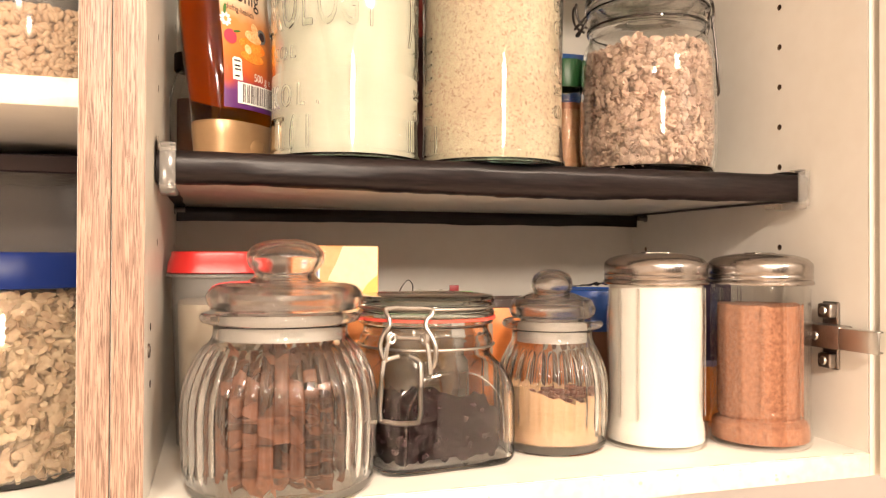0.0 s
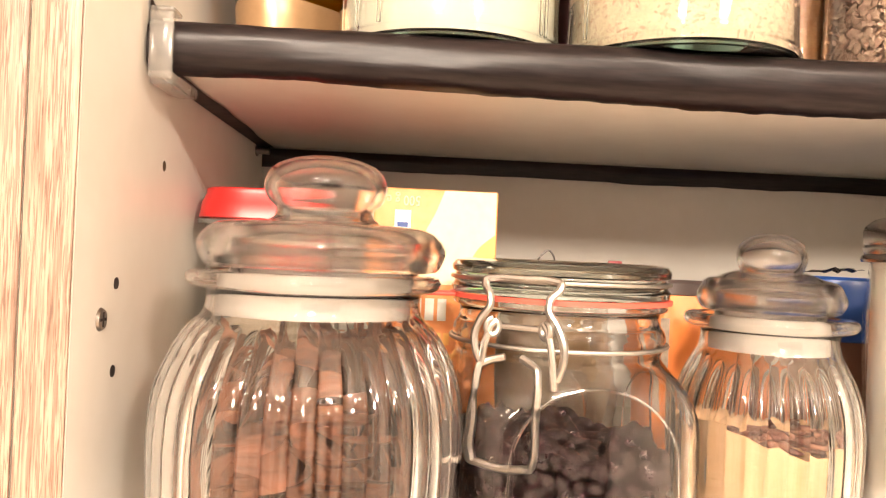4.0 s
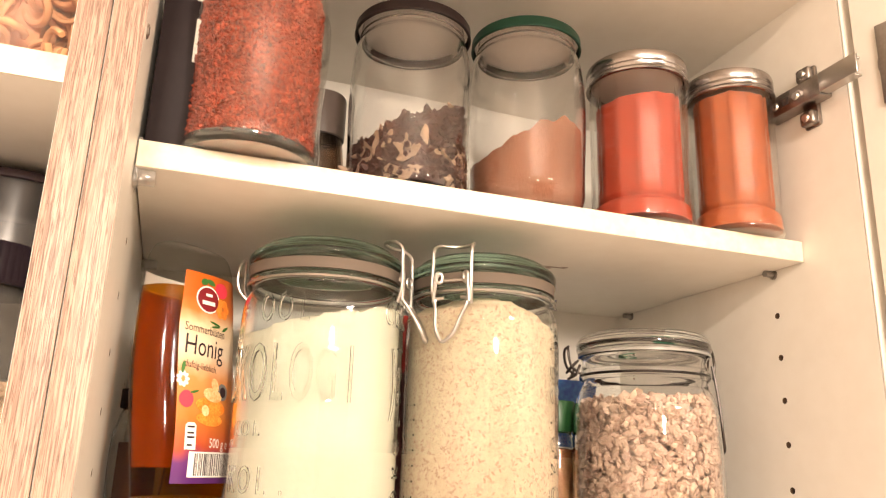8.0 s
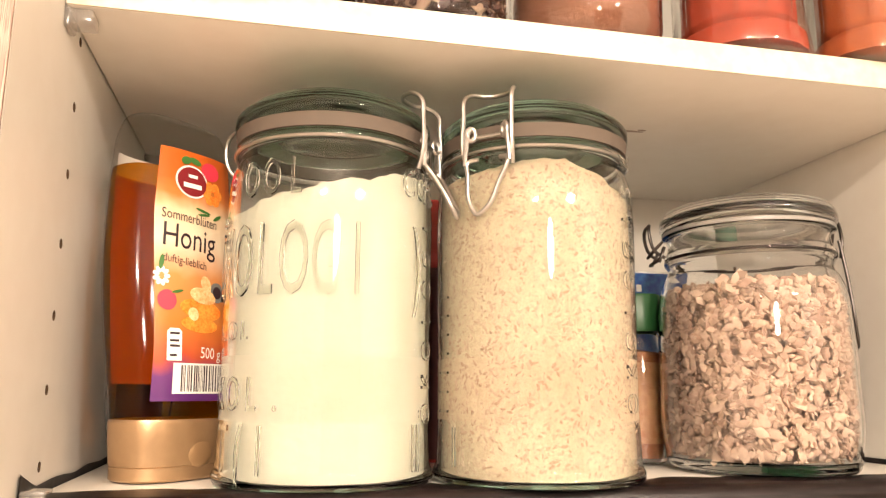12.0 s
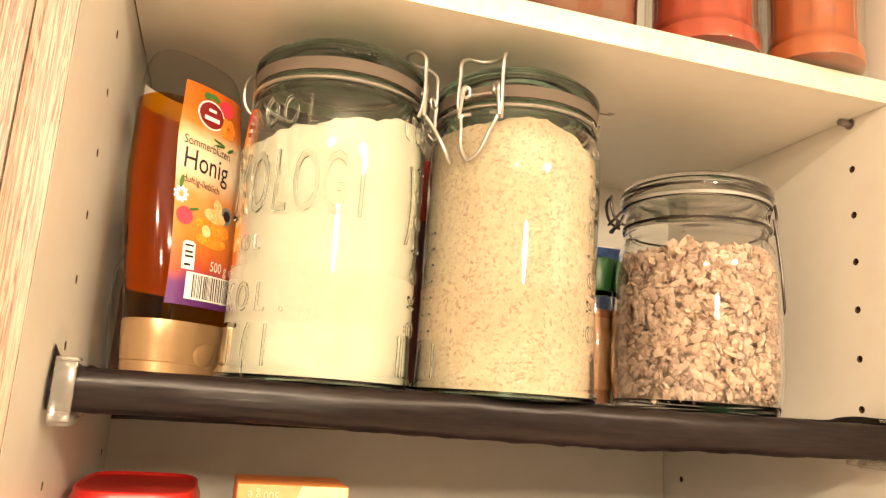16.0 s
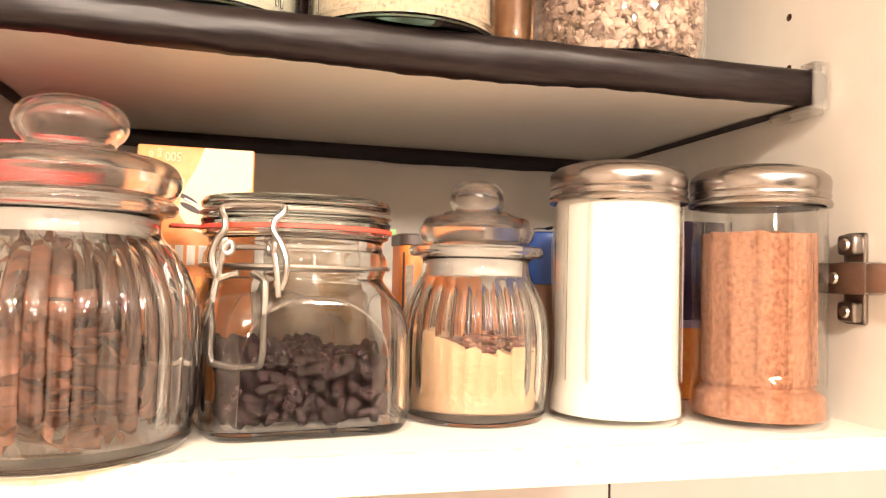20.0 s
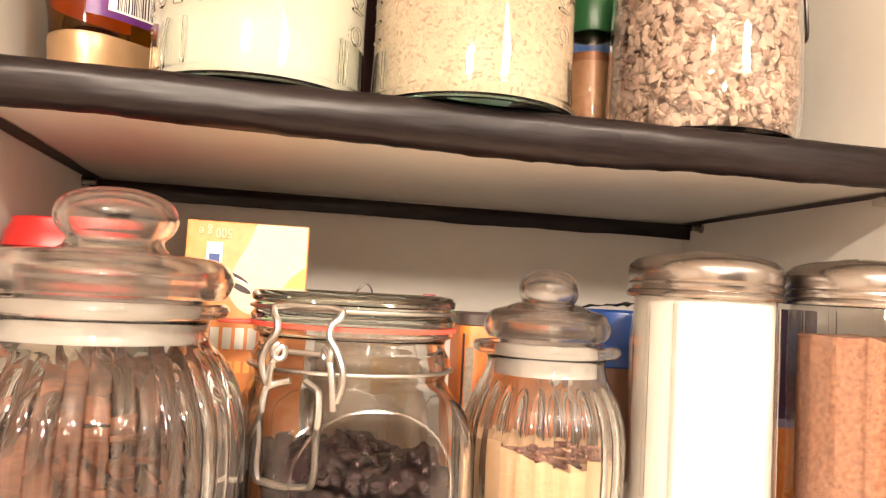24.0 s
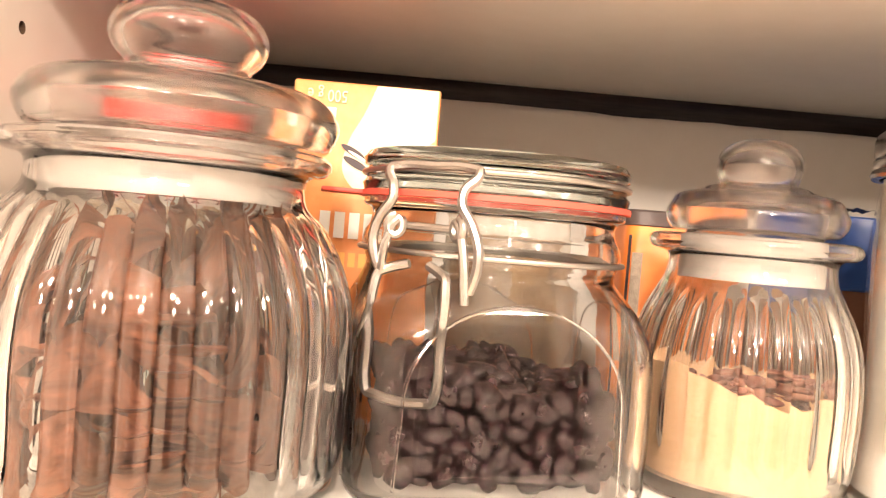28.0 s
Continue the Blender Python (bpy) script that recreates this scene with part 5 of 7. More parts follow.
cr = profile_radius([(CR * 0.92 - 0.0032, 0.006), (CR * 0.97 - 0.0030, 0.012), (CR - 0.0029, 0.022), (CR - 0.0030, 0.06), (CR * 0.985 - 0.0032, 0.085), (CR * 0.95 - 0.0032, 0.099), (CR * 0.90 - 0.0034, 0.107)])
ctop = lambda x, y: 0.101 + 0.0035 * noise.noise((x * 50, y * 50, 9)) + 0.05 * x
bm = fill_core(lambda z: cr(z) - 0.0095, lambda x, y: ctop(x, y) - 0.007, 0.0066, 64, 8, 10)
bm.verts.index_update()
core = (np.array([tuple(v.co) for v in bm.verts]), [tuple(v.index for v in f.verts) for f in bm.faces])
bm.free()
big, small = side_places(rng, 1700, cr, ctop, 0.009, 0.0016, None, -110) + side_places(rng, 1300, cr, ctop, 0.009, 0.0056, None, -110), side_places(rng, 900, cr, ctop, 0.007, 0.0022, None, -110)
tops = top_places(rng, 260, 0.044, ctop, 0.001)
chunks = [core] + grains(rng, big, 0.0023, (1.25, 0.9, 0.40), 0.6, 0.09, 1, 0.5, 0.25, 0.08) + grains(rng, small, 0.0017, (1.1, 0.9, 0.7), 0.4, 0.15, 1) + grains(rng, tops, 0.0034, (1.25, 0.9, 0.3), 0.4, 0.13, 1, 0.0, 0.3)
ob = finish("muesli", mesh_of("muesli", chunks), MUESLI, None, "", 50)
ob.matrix_basis = pose(CX, CY, MID)
tagged(ob, "pale brown muesli flakes and crumbs filling the jar", "muesli", kind="stuff")

# ---- honey squeeze bottle ----
HX, HY, HT = 0.0457, 0.0825, 44.0
honey = thing("honey_bottle", "upside-down squeeze bottle of amber honey with an orange label", "bottle", HX, HY, MID, HT)


def oval(profile, n=72, power=2.6, lean=None):
    """Rings of (half width, half depth, z)."""
    bm = bm_new()
    rings = []
    for w, d, z in profile:
        ring = []
        for k in range(n):
            a = 2 * math.pi * k / n
            s = (abs(math.cos(a)) ** power + abs(math.sin(a)) ** power) ** (-1 / power)
            ring.append(bm.verts.new((w * s * math.cos(a), d * s * math.sin(a) + (lean(z) if lean else 0), z)))
        rings.append(ring)
    for a, b in zip(rings, rings[1:]):
        for k in range(n):
            bm.faces.new((a[k], a[(k + 1) % n], b[(k + 1) % n], b[k]))
    bm.faces.new(list(reversed(rings[0])))
    bm.faces.new(rings[-1])
    return bm


bottle = smooth_line([(0.0282, 0.0188, 0.0225), (0.0292, 0.0194, 0.0270), (0.0305, 0.0201, 0.0380), (0.0330, 0.0212, 0.060), (0.0345, 0.0218, 0.095), (0.0335, 0.0212, 0.130), (0.0315, 0.0195, 0.158), (0.0295, 0.0170, 0.174), (0.0260, 0.0130, 0.1815), (0.0190, 0.0080, 0.1835)], 5)
SWAY = lambda z: float(np.interp(z, (0.035, 0.06, 0.11, 0.15, 0.19), (0.0, 0.002, 0.0085, 0.0115, 0.0130)))
part("bottle_wall", oval(bottle, 72, 2.6, SWAY), thin_glass("bottle_plastic", (0.95, 0.94, 0.92), 0.55, 0.08, 1.40), honey, "clear plastic bottle")
HONEYM = thin_glass("amber_honey", (0.84, 0.50, 0.014), 0.15, 0.05, 1.25)
part("honey", oval([(w - 0.0007, d - 0.0007, z) for w, d, z in bottle if z < 0.153] + [(0.0309, 0.0190, 0.1535)], 72, 2.6, SWAY), HONEYM, honey, "amber honey inside the bottle")
GOLD = mat("gold_plastic", (0.44, 0.28, 0.15), 0.34, 0.55, vary=(0.37, 0.225, 0.115), scale=40, amount=0.4)
cap = [(0.0262, 0.0180, 0.0), (0.0272, 0.0188, 0.0008), (0.0274, 0.0190, 0.0060), (0.0274, 0.0190, 0.0064), (0.0270, 0.0187, 0.0067), (0.0276, 0.0192, 0.0071), (0.0287, 0.0200, 0.019), (0.0293, 0.0204, 0.0265), (0.0289, 0.0201, 0.0285)]
part("cap", oval(cap), GOLD, honey, "satin gold flip cap")
bm = bm_new()
bmesh.ops.create_uvsphere(bm, u_segments=24, v_segments=12, radius=0.0085, matrix=Matrix.Translation((0.004, -0.0178, 0.0125)) @ Matrix.Diagonal((1, 0.35, 0.85, 1)))
part("thumb_notch", bm, mat("gold_shade", (0.42, 0.26, 0.13), 0.4, 0.5), honey, "rounded thumb notch of the cap")


def on_label(name, pieces, material, parent, lift, label=""):
    """Flat shapes, given as polygons (u, v), laid on the bottle's broad face and lifted off it."""
    bm = bm_new()
    for poly in pieces:
        bm.faces.new([bm.verts.new(label_at(u, v, lift)) for u, v in poly])
    return part(name, bm, material, parent, label, 80)


HW = profile_radius([(d, z) for w, d, z in bottle])
HWW = profile_radius([(w, z) for w, d, z in bottle])


def label_at(u, v, lift, side=1):
    w, d, p = HWW(v), HW(v), 2.6
    q = min(0.999, abs(u) / w)
    return (u, -d * (1 - q ** p) ** (1 / p) - lift + side * SWAY(v), v)


def label_grid(u0, u1, v0, v1, lift, nu=14, nv=24, side=1):
    bm = bm_new()
    grid = [[bm.verts.new(label_at(u0(v) + (u1(v) - u0(v)) * i / nu, v, lift, side)) for i in range(nu + 1)] for v in np.linspace(v0, v1, nv + 1)]
    for a, b in zip(grid, grid[1:]):
        for i in range(nu):
            bm.faces.new((a[i], a[i + 1], b[i + 1], b[i]))
    return bm


def disc(cu, cv, ru, rv, n=28, turn=0.0):
    c, s = math.cos(radians(turn)), math.sin(radians(turn))
    out = []
    for k in range(n):
        a = 2 * math.pi * k / n
        x, y = ru * math.cos(a), rv * math.sin(a)
        out.append((cu + x * c - y * s, cv + x * s + y * c))
    return out


def label_mat():
    """Printed paper: purple foot, orange, pale yellow middle and orange head, by height."""
    m = mat("honey_label_print", (0.9, 0.3, 0.05), 0.32)
    nt = m.node_tree
    b = nt.nodes["Principled BSDF"]
    co, sep, ramp, nz, ad = (nt.nodes.new(k) for k in ("ShaderNodeTexCoord", "ShaderNodeSeparateXYZ", "ShaderNodeValToRGB", "ShaderNodeTexNoise", "ShaderNodeMath"))
    mr = nt.nodes.new("ShaderNodeMapRange")
    mr.inputs["From Min"].default_value, mr.inputs["From Max"].default_value = 0.040, 0.168
    nz.inputs["Scale"].default_value = 70
    ad.operation = "MULTIPLY_ADD"
    ad.inputs[1].default_value = 0.10
    nt.links.new(co.outputs["Object"], sep.inputs[0])
    nt.links.new(sep.outputs["Z"], mr.inputs["Value"])
    nt.links.new(co.outputs["Object"], nz.inputs["Vector"])
    nt.links.new(nz.outputs["Fac"], ad.inputs[0])
    nt.links.new(mr.outputs["Result"], ad.inputs[2])
    nt.links.new(ad.outputs[0], ramp.inputs["Fac"])
    el = ramp.color_ramp.elements
    stops = ((0.00, (0.08, 0.018, 0.13)), (0.12, (0.13, 0.025, 0.16)), (0.19, (0.48, 0.080, 0.03)), (0.32, (0.64, 0.19, 0.035)), (0.50, (0.68, 0.28, 0.09)), (0.64, (0.82, 0.68, 0.50)), (0.76, (0.80, 0.58, 0.36)), (0.83, (0.66, 0.20, 0.045)), (0.88, (0.60, 0.125, 0.018)), (1.0, (0.60, 0.115, 0.014)))
    el[0].position, el[0].color = stops[0][0], (*stops[0][1], 1)
    el[1].position, el[1].color = stops[-1][0], (*stops[-1][1], 1)
    for q, c in stops[1:-1]:
        e = el.new(q)
        e.color = (*c, 1)
    nt.links.new(ramp.outputs["Color"], b.inputs["Base Color"])
    return m


paper = part("front_label", label_grid(lambda v: -0.0235 + 0.004 * max(0, (v - 0.13) / 0.04), lambda v: 0.0255, 0.037, 0.164, 0.0004), label_mat(), honey, "orange and purple printed label")
part("back_label", label_grid(lambda v: -0.022, lambda v: 0.022, 0.045, 0.165, 0.0003, side=-1), mat("label_paper", (0.85, 0.84, 0.80), 0.6), honey, "white back of the rear label").matrix_basis = pose(0, 0, 0, 0, 0, 180)
INK = mat("dark_ink", (0.03, 0.015, 0.02), 0.5)
PALE = mat("white_ink", (0.88, 0.86, 0.80), 0.5)
GREY = mat("grey_ink", (0.20, 0.20, 0.19), 0.4)
REDINK = mat("red_ink", (0.22, 0.015, 0.02), 0.4)
PINK = mat("raspberry_ink", (0.80, 0.05, 0.09), 0.4)
GREENINK = mat("leaf_ink", (0.05, 0.16, 0.03), 0.5)
ORANGEINK = mat("orange_ink", (0.90, 0.20, 0.02), 0.4, vary=(0.95, 0.45, 0.08), scale=120, amount=0.8)
CREAMINK = mat("cream_ink", (0.95, 0.72, 0.40), 0.4, vary=(0.92, 0.35, 0.10), scale=90, amount=0.9)


def label_words(text, size, u, v, lift, material, tilt=0.0, squeeze=1.0, name="printed_word"):
    me = words(text, size, 0, "LEFT", squeeze)
    c, s = math.cos(radians(tilt)), math.sin(radians(tilt))
    for q in me.vertices:
        x, y = q.co.x * c - q.co.y * s, q.co.x * s + q.co.y * c
        q.co = label_at(u + x, v + y, lift)
    return finish(name, me, material, paper)


label_words("Sommerblüten", 0.0074, -0.0205, 0.1285, 0.0008, INK, -3, 0.74)
label_words("Honig", 0.0175, -0.0205, 0.1175, 0.0008, INK, -3, 0.74)
label_words("duftig-lieblich", 0.0058, -0.0200, 0.1060, 0.0008, INK, -5, 0.80)
label_words("500 g e", 0.0078, 0.0000, 0.0600, 0.0008, PALE, -2, 0.75)
on_label("emblem", [disc(-0.0035, 0.1475, 0.0098, 0.0088)], PALE, paper, 0.0007, "pale rim of the round emblem")
on_label("emblem", [disc(-0.0035, 0.1475, 0.0088, 0.0078)], REDINK, paper, 0.0009, "dark red round emblem")
on_label("emblem_mark", [[(-0.009, 0.1440), (0.002, 0.1440), (0.002, 0.1465), (-0.009, 0.1465)], [(-0.006, 0.1495), (-0.0005, 0.1495), (-0.0005, 0.1513), (-0.006, 0.1513)]], PALE, paper, 0.0011)
on_label("leaf", [disc(-0.007, 0.1585, 0.0030, 0.0022, 12, 20), disc(-0.0015, 0.1590, 0.0038, 0.0018, 12, -15)], GREENINK, paper, 0.0010)
on_label("berry", [disc(0.0085, 0.1555, 0.0060, 0.0050)], PINK, paper, 0.0007)
on_label("flower", [disc(0.0095 + 0.004 * math.cos(a), 0.1435 + 0.004 * math.sin(a), 0.0030, 0.0030, 10) for a in np.linspace(0, 5.2, 6)], ORANGEINK, paper, 0.0008)
on_label("leaf", [disc(0.003, 0.1330, 0.005, 0.0008, 8, -12), disc(0.0035, 0.1310, 0.004, 0.0007, 8, 5), disc(0.0125, 0.1310, 0.0035, 0.001, 8, 30)], GREENINK, paper, 0.0008)
on_label("daisy", [disc(-0.0205 + 0.0026 * math.cos(a), 0.0965 + 0.0034 * math.sin(a), 0.0016, 0.0011, 8, math.degrees(a)) for a in np.linspace(0, 5.6, 9)], PALE, paper, 0.0008)
on_label("raspberry", [disc(-0.0180, 0.0850, 0.0046, 0.0050)], PINK, paper, 0.0009)
on_label("leaf", [disc(-0.0128, 0.0895, 0.0035, 0.0008, 8, 15), disc(-0.0205, 0.1035, 0.0012, 0.004, 8, -10)], GREENINK, paper, 0.0009)
on_label("honey_swirl", [disc(0.001, 0.0815, 0.0125, 0.0052, 28, -6), disc(0.000, 0.0740, 0.0110, 0.0040, 24, -4)], ORANGEINK, paper, 0.0007)
on_label("honey_swirl", [disc(0.002, 0.0885, 0.0080, 0.0040, 24, -10), disc(0.004, 0.0945, 0.0030, 0.0045, 18, 20), disc(-0.004, 0.0790, 0.0030, 0.0034, 14, 30)], CREAMINK, paper, 0.0009)
on_label("seal_mark", [disc(0.0110, 0.0910, 0.0048, 0.0052)], GREY, paper, 0.0008, "round grey quality seal")
on_label("seal_mark", [disc(0.0110, 0.0910, 0.0028, 0.0032)], INK, paper, 0.0010)
on_label("nutrition_panel", [[(-0.0180, 0.0560), (-0.0105, 0.0560), (-0.0105, 0.0700), (-0.0120, 0.0715), (-0.0165, 0.0715), (-0.0180, 0.0700)]], PALE, paper, 0.0008, "small white panel of unreadable figures")
on_label("small_print", [[(-0.0168, v), (-0.0168 + w, v), (-0.0168 + w, v + 0.0011), (-0.0168, v + 0.0011)] for v, w in ((0.0685, 0.0050), (0.0650, 0.0046), (0.0625, 0.0050), (0.0580, 0.0036))], INK, paper, 0.0010)
part("barcode", label_grid(lambda v: -0.0145, lambda v: 0.0215, 0.0405, 0.0550, 0.0006), PALE, paper, "white barcode field")
rng = np.random.default_rng(2)
bars, u = [], -0.0105
while u < 0.0190:
    w = float(rng.choice([0.0003, 0.0005, 0.0008]))
    bars.append([(u, 0.0415), (u + w, 0.0415), (u + w, 0.0540), (u, 0.0540)])
    u += w + float(rng.choice([0.0004, 0.0006, 0.0010]))
on_label("barcode_bars", bars, INK, paper, 0.0008)


# ---- jars on the upper shelf ----
def lidded_jar(x, y, label, r, lid_r, tall, lid_mat, lid_label, glass, shoulder, foot=0.0, soft=0.0, neck=0.94):
    j = thing("screw_top_jar", label, "jar", x, y, UP, 0, "screw-top jars")
    n = lid_r * neck
    o = [(r * (0.86 - soft), 0.0), (r * (0.95 - soft * 0.6), 0.0010 + soft * 0.01), (r * (0.99 - soft * 0.2), 0.0045 + soft * 0.04), (r, 0.010 + soft * 0.06), (r - foot, 0.020), (r - foot, tall - shoulder - 0.016), (r - foot - (r - foot - n) * 0.25, tall - shoulder - 0.006), (n + (r - foot - n) * 0.35, tall - 0.0165), (n, tall - 0.0135), (n, tall - 0.0118), (n + 0.0009, tall - 0.0108), (n, tall - 0.0098), (n, tall - 0.003)]
    part("body", shell(o, 0.0016, 0.0035, 96), glass, j)
    # added pale disc imitates the light refracted through the neck
    part("lightening_disc", solid([(0.0, tall - 0.0032), (lid_r * 0.955, tall - 0.0032), (lid_r * 0.958, tall - 0.0022), (0.0, tall - 0.0022)], 64, 1), NECK_LIGHTENER, j, "pale disc added under the lid to lighten the glass neck")
    part("lid", solid([(lid_r * 0.965, tall - 0.0088), (lid_r, tall - 0.0092), (lid_r * 1.012, tall - 0.0082), (lid_r, tall - 0.0070), (lid_r, tall - 0.0020), (lid_r * 0.98, tall - 0.0006), (lid_r * 0.93, tall), (lid_r * 0.88, tall - 0.0008), (0.0, tall - 0.0008)], 80, 1), lid_mat, j, lid_label)
    return j


# pale colour standing in for light seen through the jar necks
NECK_LIGHTENER = mat("neck_lightener", (0.84, 0.80, 0.74), 0.5)
BLACKLID = mat("black_lacquer", (0.010, 0.006, 0.006), 0.42, vary=(0.022, 0.014, 0.012), scale=60, amount=0.5, spec=0.12)
GREENLID = mat("green_lacquer", (0.006, 0.024, 0.014), 0.42, vary=(0.010, 0.036, 0.021), scale=60, amount=0.5, spec=0.15)
DX, DY, EX, EY, FX, FY = 0.061, 0.022, 0.169, 0.050, 0.2585, 0.049
chilli_jar = lidded_jar(DX, DY, "screw-top jar of red chilli flakes, black lid", 0.0425, 0.0335, 0.1425, BLACKLID, "black metal screw lid", CLEAR, 0.016, 0.0008)
lidded_jar(EX, EY, "screw-top jar of cloves and cardamom, black lid", 0.0415, 0.0415, 0.1340, BLACKLID, "black metal screw lid", GLASS, 0.016, neck=0.89)
lidded_jar(FX, FY, "screw-top jar of brown cocoa powder, green lid", 0.0425, 0.0412, 0.1425, GREENLID, "green metal screw lid", GLASS, 0.018, 0.0, 0.14, 0.89)
CHILLI = mat("chilli_flakes", (0.60, 0.105, 0.044), 0.55, vary=(0.075, 0.009, 0.007), scale=140, amount=0.9, island=0.72, bump=0.3, bump_scale=400)
rng = np.random.default_rng(41)
dr = profile_radius([(0.0370, 0.0037), (0.0386, 0.009), (0.0382, 0.02), (0.0382, 0.104), (0.0360, 0.115), (0.0312, 0.122)])
dtop = lambda x, y: 0.1175 + 0.002 * noise.noise((x * 70, y * 70, 2))
part("base", solid([(0.0, 0.0008), (0.0375, 0.0008), (0.0398, 0.0030), (0.0400, 0.0072), (0.0, 0.0072)], 72, 1), THICK, chilli_jar, "thick glass base")
bm = fill_core(lambda z: dr(z) - 0.0028, dtop, 0.0078, 64, 6, 18)
bm.verts.index_update()
core = (np.array([tuple(v.co) for v in bm.verts]), [tuple(v.index for v in f.verts) for f in bm.faces])
bm.free()
pts = side_places(rng, 8200, dr, dtop, 0.0082, 0.0003, None, -95) + side_places(rng, 4200, dr, dtop, 0.007, 0.0020, None, -95)
ob = finish("chilli_flakes", mesh_of("chilli_flakes", [core] + grains(rng, pts, 0.00096, (1.5, 0.75, 0.36), 0.6, 0.12, 1, 0.45)), CHILLI, None, "", 80)
ob.matrix_basis = pose(DX, DY, UP)
tagged(ob, "crushed red chilli flakes packed in the jar", "chilli flakes", kind="stuff")

CLOVE = mat("dark_cloves", (0.030, 0.013, 0.012), 0.7, vary=(0.13, 0.06, 0.042), scale=70, amount=0.8, island=0.6, bump=0.6)
POD = mat("cardamom_pods", (0.26, 0.165, 0.11), 0.7, vary=(0.48, 0.35, 0.25), scale=70, amount=0.7, island=0.6, bump=0.5)
er = profile_radius([(0.0375, 0.0037), (0.0392, 0.009), (0.0392, 0.12)])
etop = lambda x, y: 0.0535 + 0.50 * x + 0.10 * y + 0.006 * noise.noise((x * 40, y * 40, 6))
bm = fill_core(lambda z: er(z) - 0.0035, lambda x, y: etop(x, y) - 0.004, 0.0066, 56, 8, 8)
bm.verts.index_update()
core = (np.array([tuple(v.co) for v in bm.verts]), [tuple(v.index for v in f.verts) for f in bm.faces])
bm.free()
pts = side_places(rng, 900, er, etop, 0.008, 0.0020, None, -100) + top_places(rng, 260, 0.036, etop, 0.001)
ob = finish("cloves", mesh_of("cloves", [core] + grains(rng, pts, 0.0027, (1.45, 0.70, 0.50), 0.6, 0.14, 1, 0.2, 0.2)), CLOVE, None, "", 34)
ob.matrix_basis = pose(EX, EY, UP)
tagged(ob, "dark dried cloves and peel sloping up in the jar", "cloves", kind="stuff")
pts = side_places(rng, 64, er, lambda x, y: min(etop(x, y), 0.034), 0.007, 0.0012, None, -100) + top_places(rng, 4, 0.034, etop, 0.003)
ob = finish("cardamom", mesh_of("cardamom", grains(rng, pts, 0.0042, (1.75, 0.52, 0.24), 0.45, 0.02, 2, 0.75, 0.32, 0.06)), POD, None, "", 75)
ob.matrix_basis = pose(EX, EY, UP)
tagged(ob, "pale split cardamom pods among the cloves", "cardamom pods", kind="stuff")

COCOA = mat("cocoa_powder", (0.34, 0.150, 0.088), 0.95, vary=(0.25, 0.105, 0.058), scale=70, amount=0.6, bump=0.5, bump_scale=380)
fr = profile_radius([(0.0345, 0.0037), (0.0385, 0.009), (0.0404, 0.018), (0.0406, 0.12)])


def ftop(x, y):
    s = 0.067 - 0.030 * (max(0, 0.012 - x) / 0.052) ** 1.15 - 0.15 * max(0, x - 0.012)
    return max(0.028, s) + 0.0040 * noise.noise((x * 110, y * 110, 3)) + 0.0018 * noise.noise((x * 420, y * 420, 5)) + 0.002 * noise.noise((x * 40, y * 40, 8))


ob = part("cocoa", fill_core(fr, ftop, 0.0038, 96, 18, 26), COCOA, None, "", 70)
ob.matrix_basis = pose(FX, FY, UP)
tagged(ob, "brown cocoa powder banked up on one side of the jar", "cocoa", kind="stuff")


# ---- things behind the front rows ----
def packet(name, label, category, x, y, z, w, d, h, turn, material, bevel=0.0012):
    b = thing(name, label, category, x, y, z, turn)
    part("carton", boxed(-w / 2, w / 2, -d / 2, d / 2, 0, h, bevel), material, b)
    return b


def stripe(parent, name, x0, x1, z0, z1, y, material, label=""):
    bm = bm_new()
    bm.faces.new([bm.verts.new(p) for p in ((x0, y, z0), (x1, y, z0), (x1, y, z1), (x0, y, z1))])
    return part(name, bm, material, parent, label)


# coffee box standing on its head
CARTON = mat("orange_carton", (0.80, 0.26, 0.065), 0.45, vary=(0.86, 0.38, 0.14), scale=25, amount=0.6)
CREAM = mat("cream_print", (0.82, 0.66, 0.44), 0.45, vary=(0.86, 0.56, 0.28), scale=30, amount=0.4)
SUN = mat("yellow_print", (0.90, 0.46, 0.10), 0.45, vary=(0.88, 0.45, 0.12), scale=40, amount=0.5)
cb = packet("coffee_box", "orange and cream cardboard box standing upside down", "box", 0.1195, 0.108, Z0, 0.062, 0.048, 0.1415, 0, CARTON)
FY0 = -0.0243


def face(parent, name, polys, lift, material, label=""):
    bm = bm_new()
    for poly in polys:
        bm.faces.new([bm.verts.new((u, FY0 - lift, v)) for u, v in poly])
    return part(name, bm, material, parent, label)


arc = smooth_line([(0.004, 0.1410), (-0.001, 0.128), (-0.006, 0.118), (-0.008, 0.104), (0.000, 0.095), (0.012, 0.094)], 5)
face(cb, "cream_swirl", [arc + [(0.0300, 0.094), (0.0300, 0.1410)]], 0.0002, CREAM, "cream printed swirl")
face(cb, "yellow_swirl", [smooth_line([(0.0300, 0.120), (0.022, 0.113), (0.016, 0.100), (0.014, 0.088)], 5) + [(0.0300, 0.088)]], 0.0004, SUN, "yellow printed swirl")
face(cb, "spoon_print", [disc(-0.004, 0.1125, 0.0060, 0.0015, 16, -28), disc(-0.0025, 0.1075, 0.0062, 0.0016, 16, -26)], 0.0006, INK, "dark printed spoon")
face(cb, "spoon_shine", [disc(-0.002, 0.1108, 0.0048, 0.0006, 12, -27)], 0.0008, PALE)
face(cb, "seal_print", [[(-0.0205, 0.1155), (-0.0125, 0.1155), (-0.0125, 0.1305), (-0.0205, 0.1305)]], 0.0004, PALE, "small white printed seal")
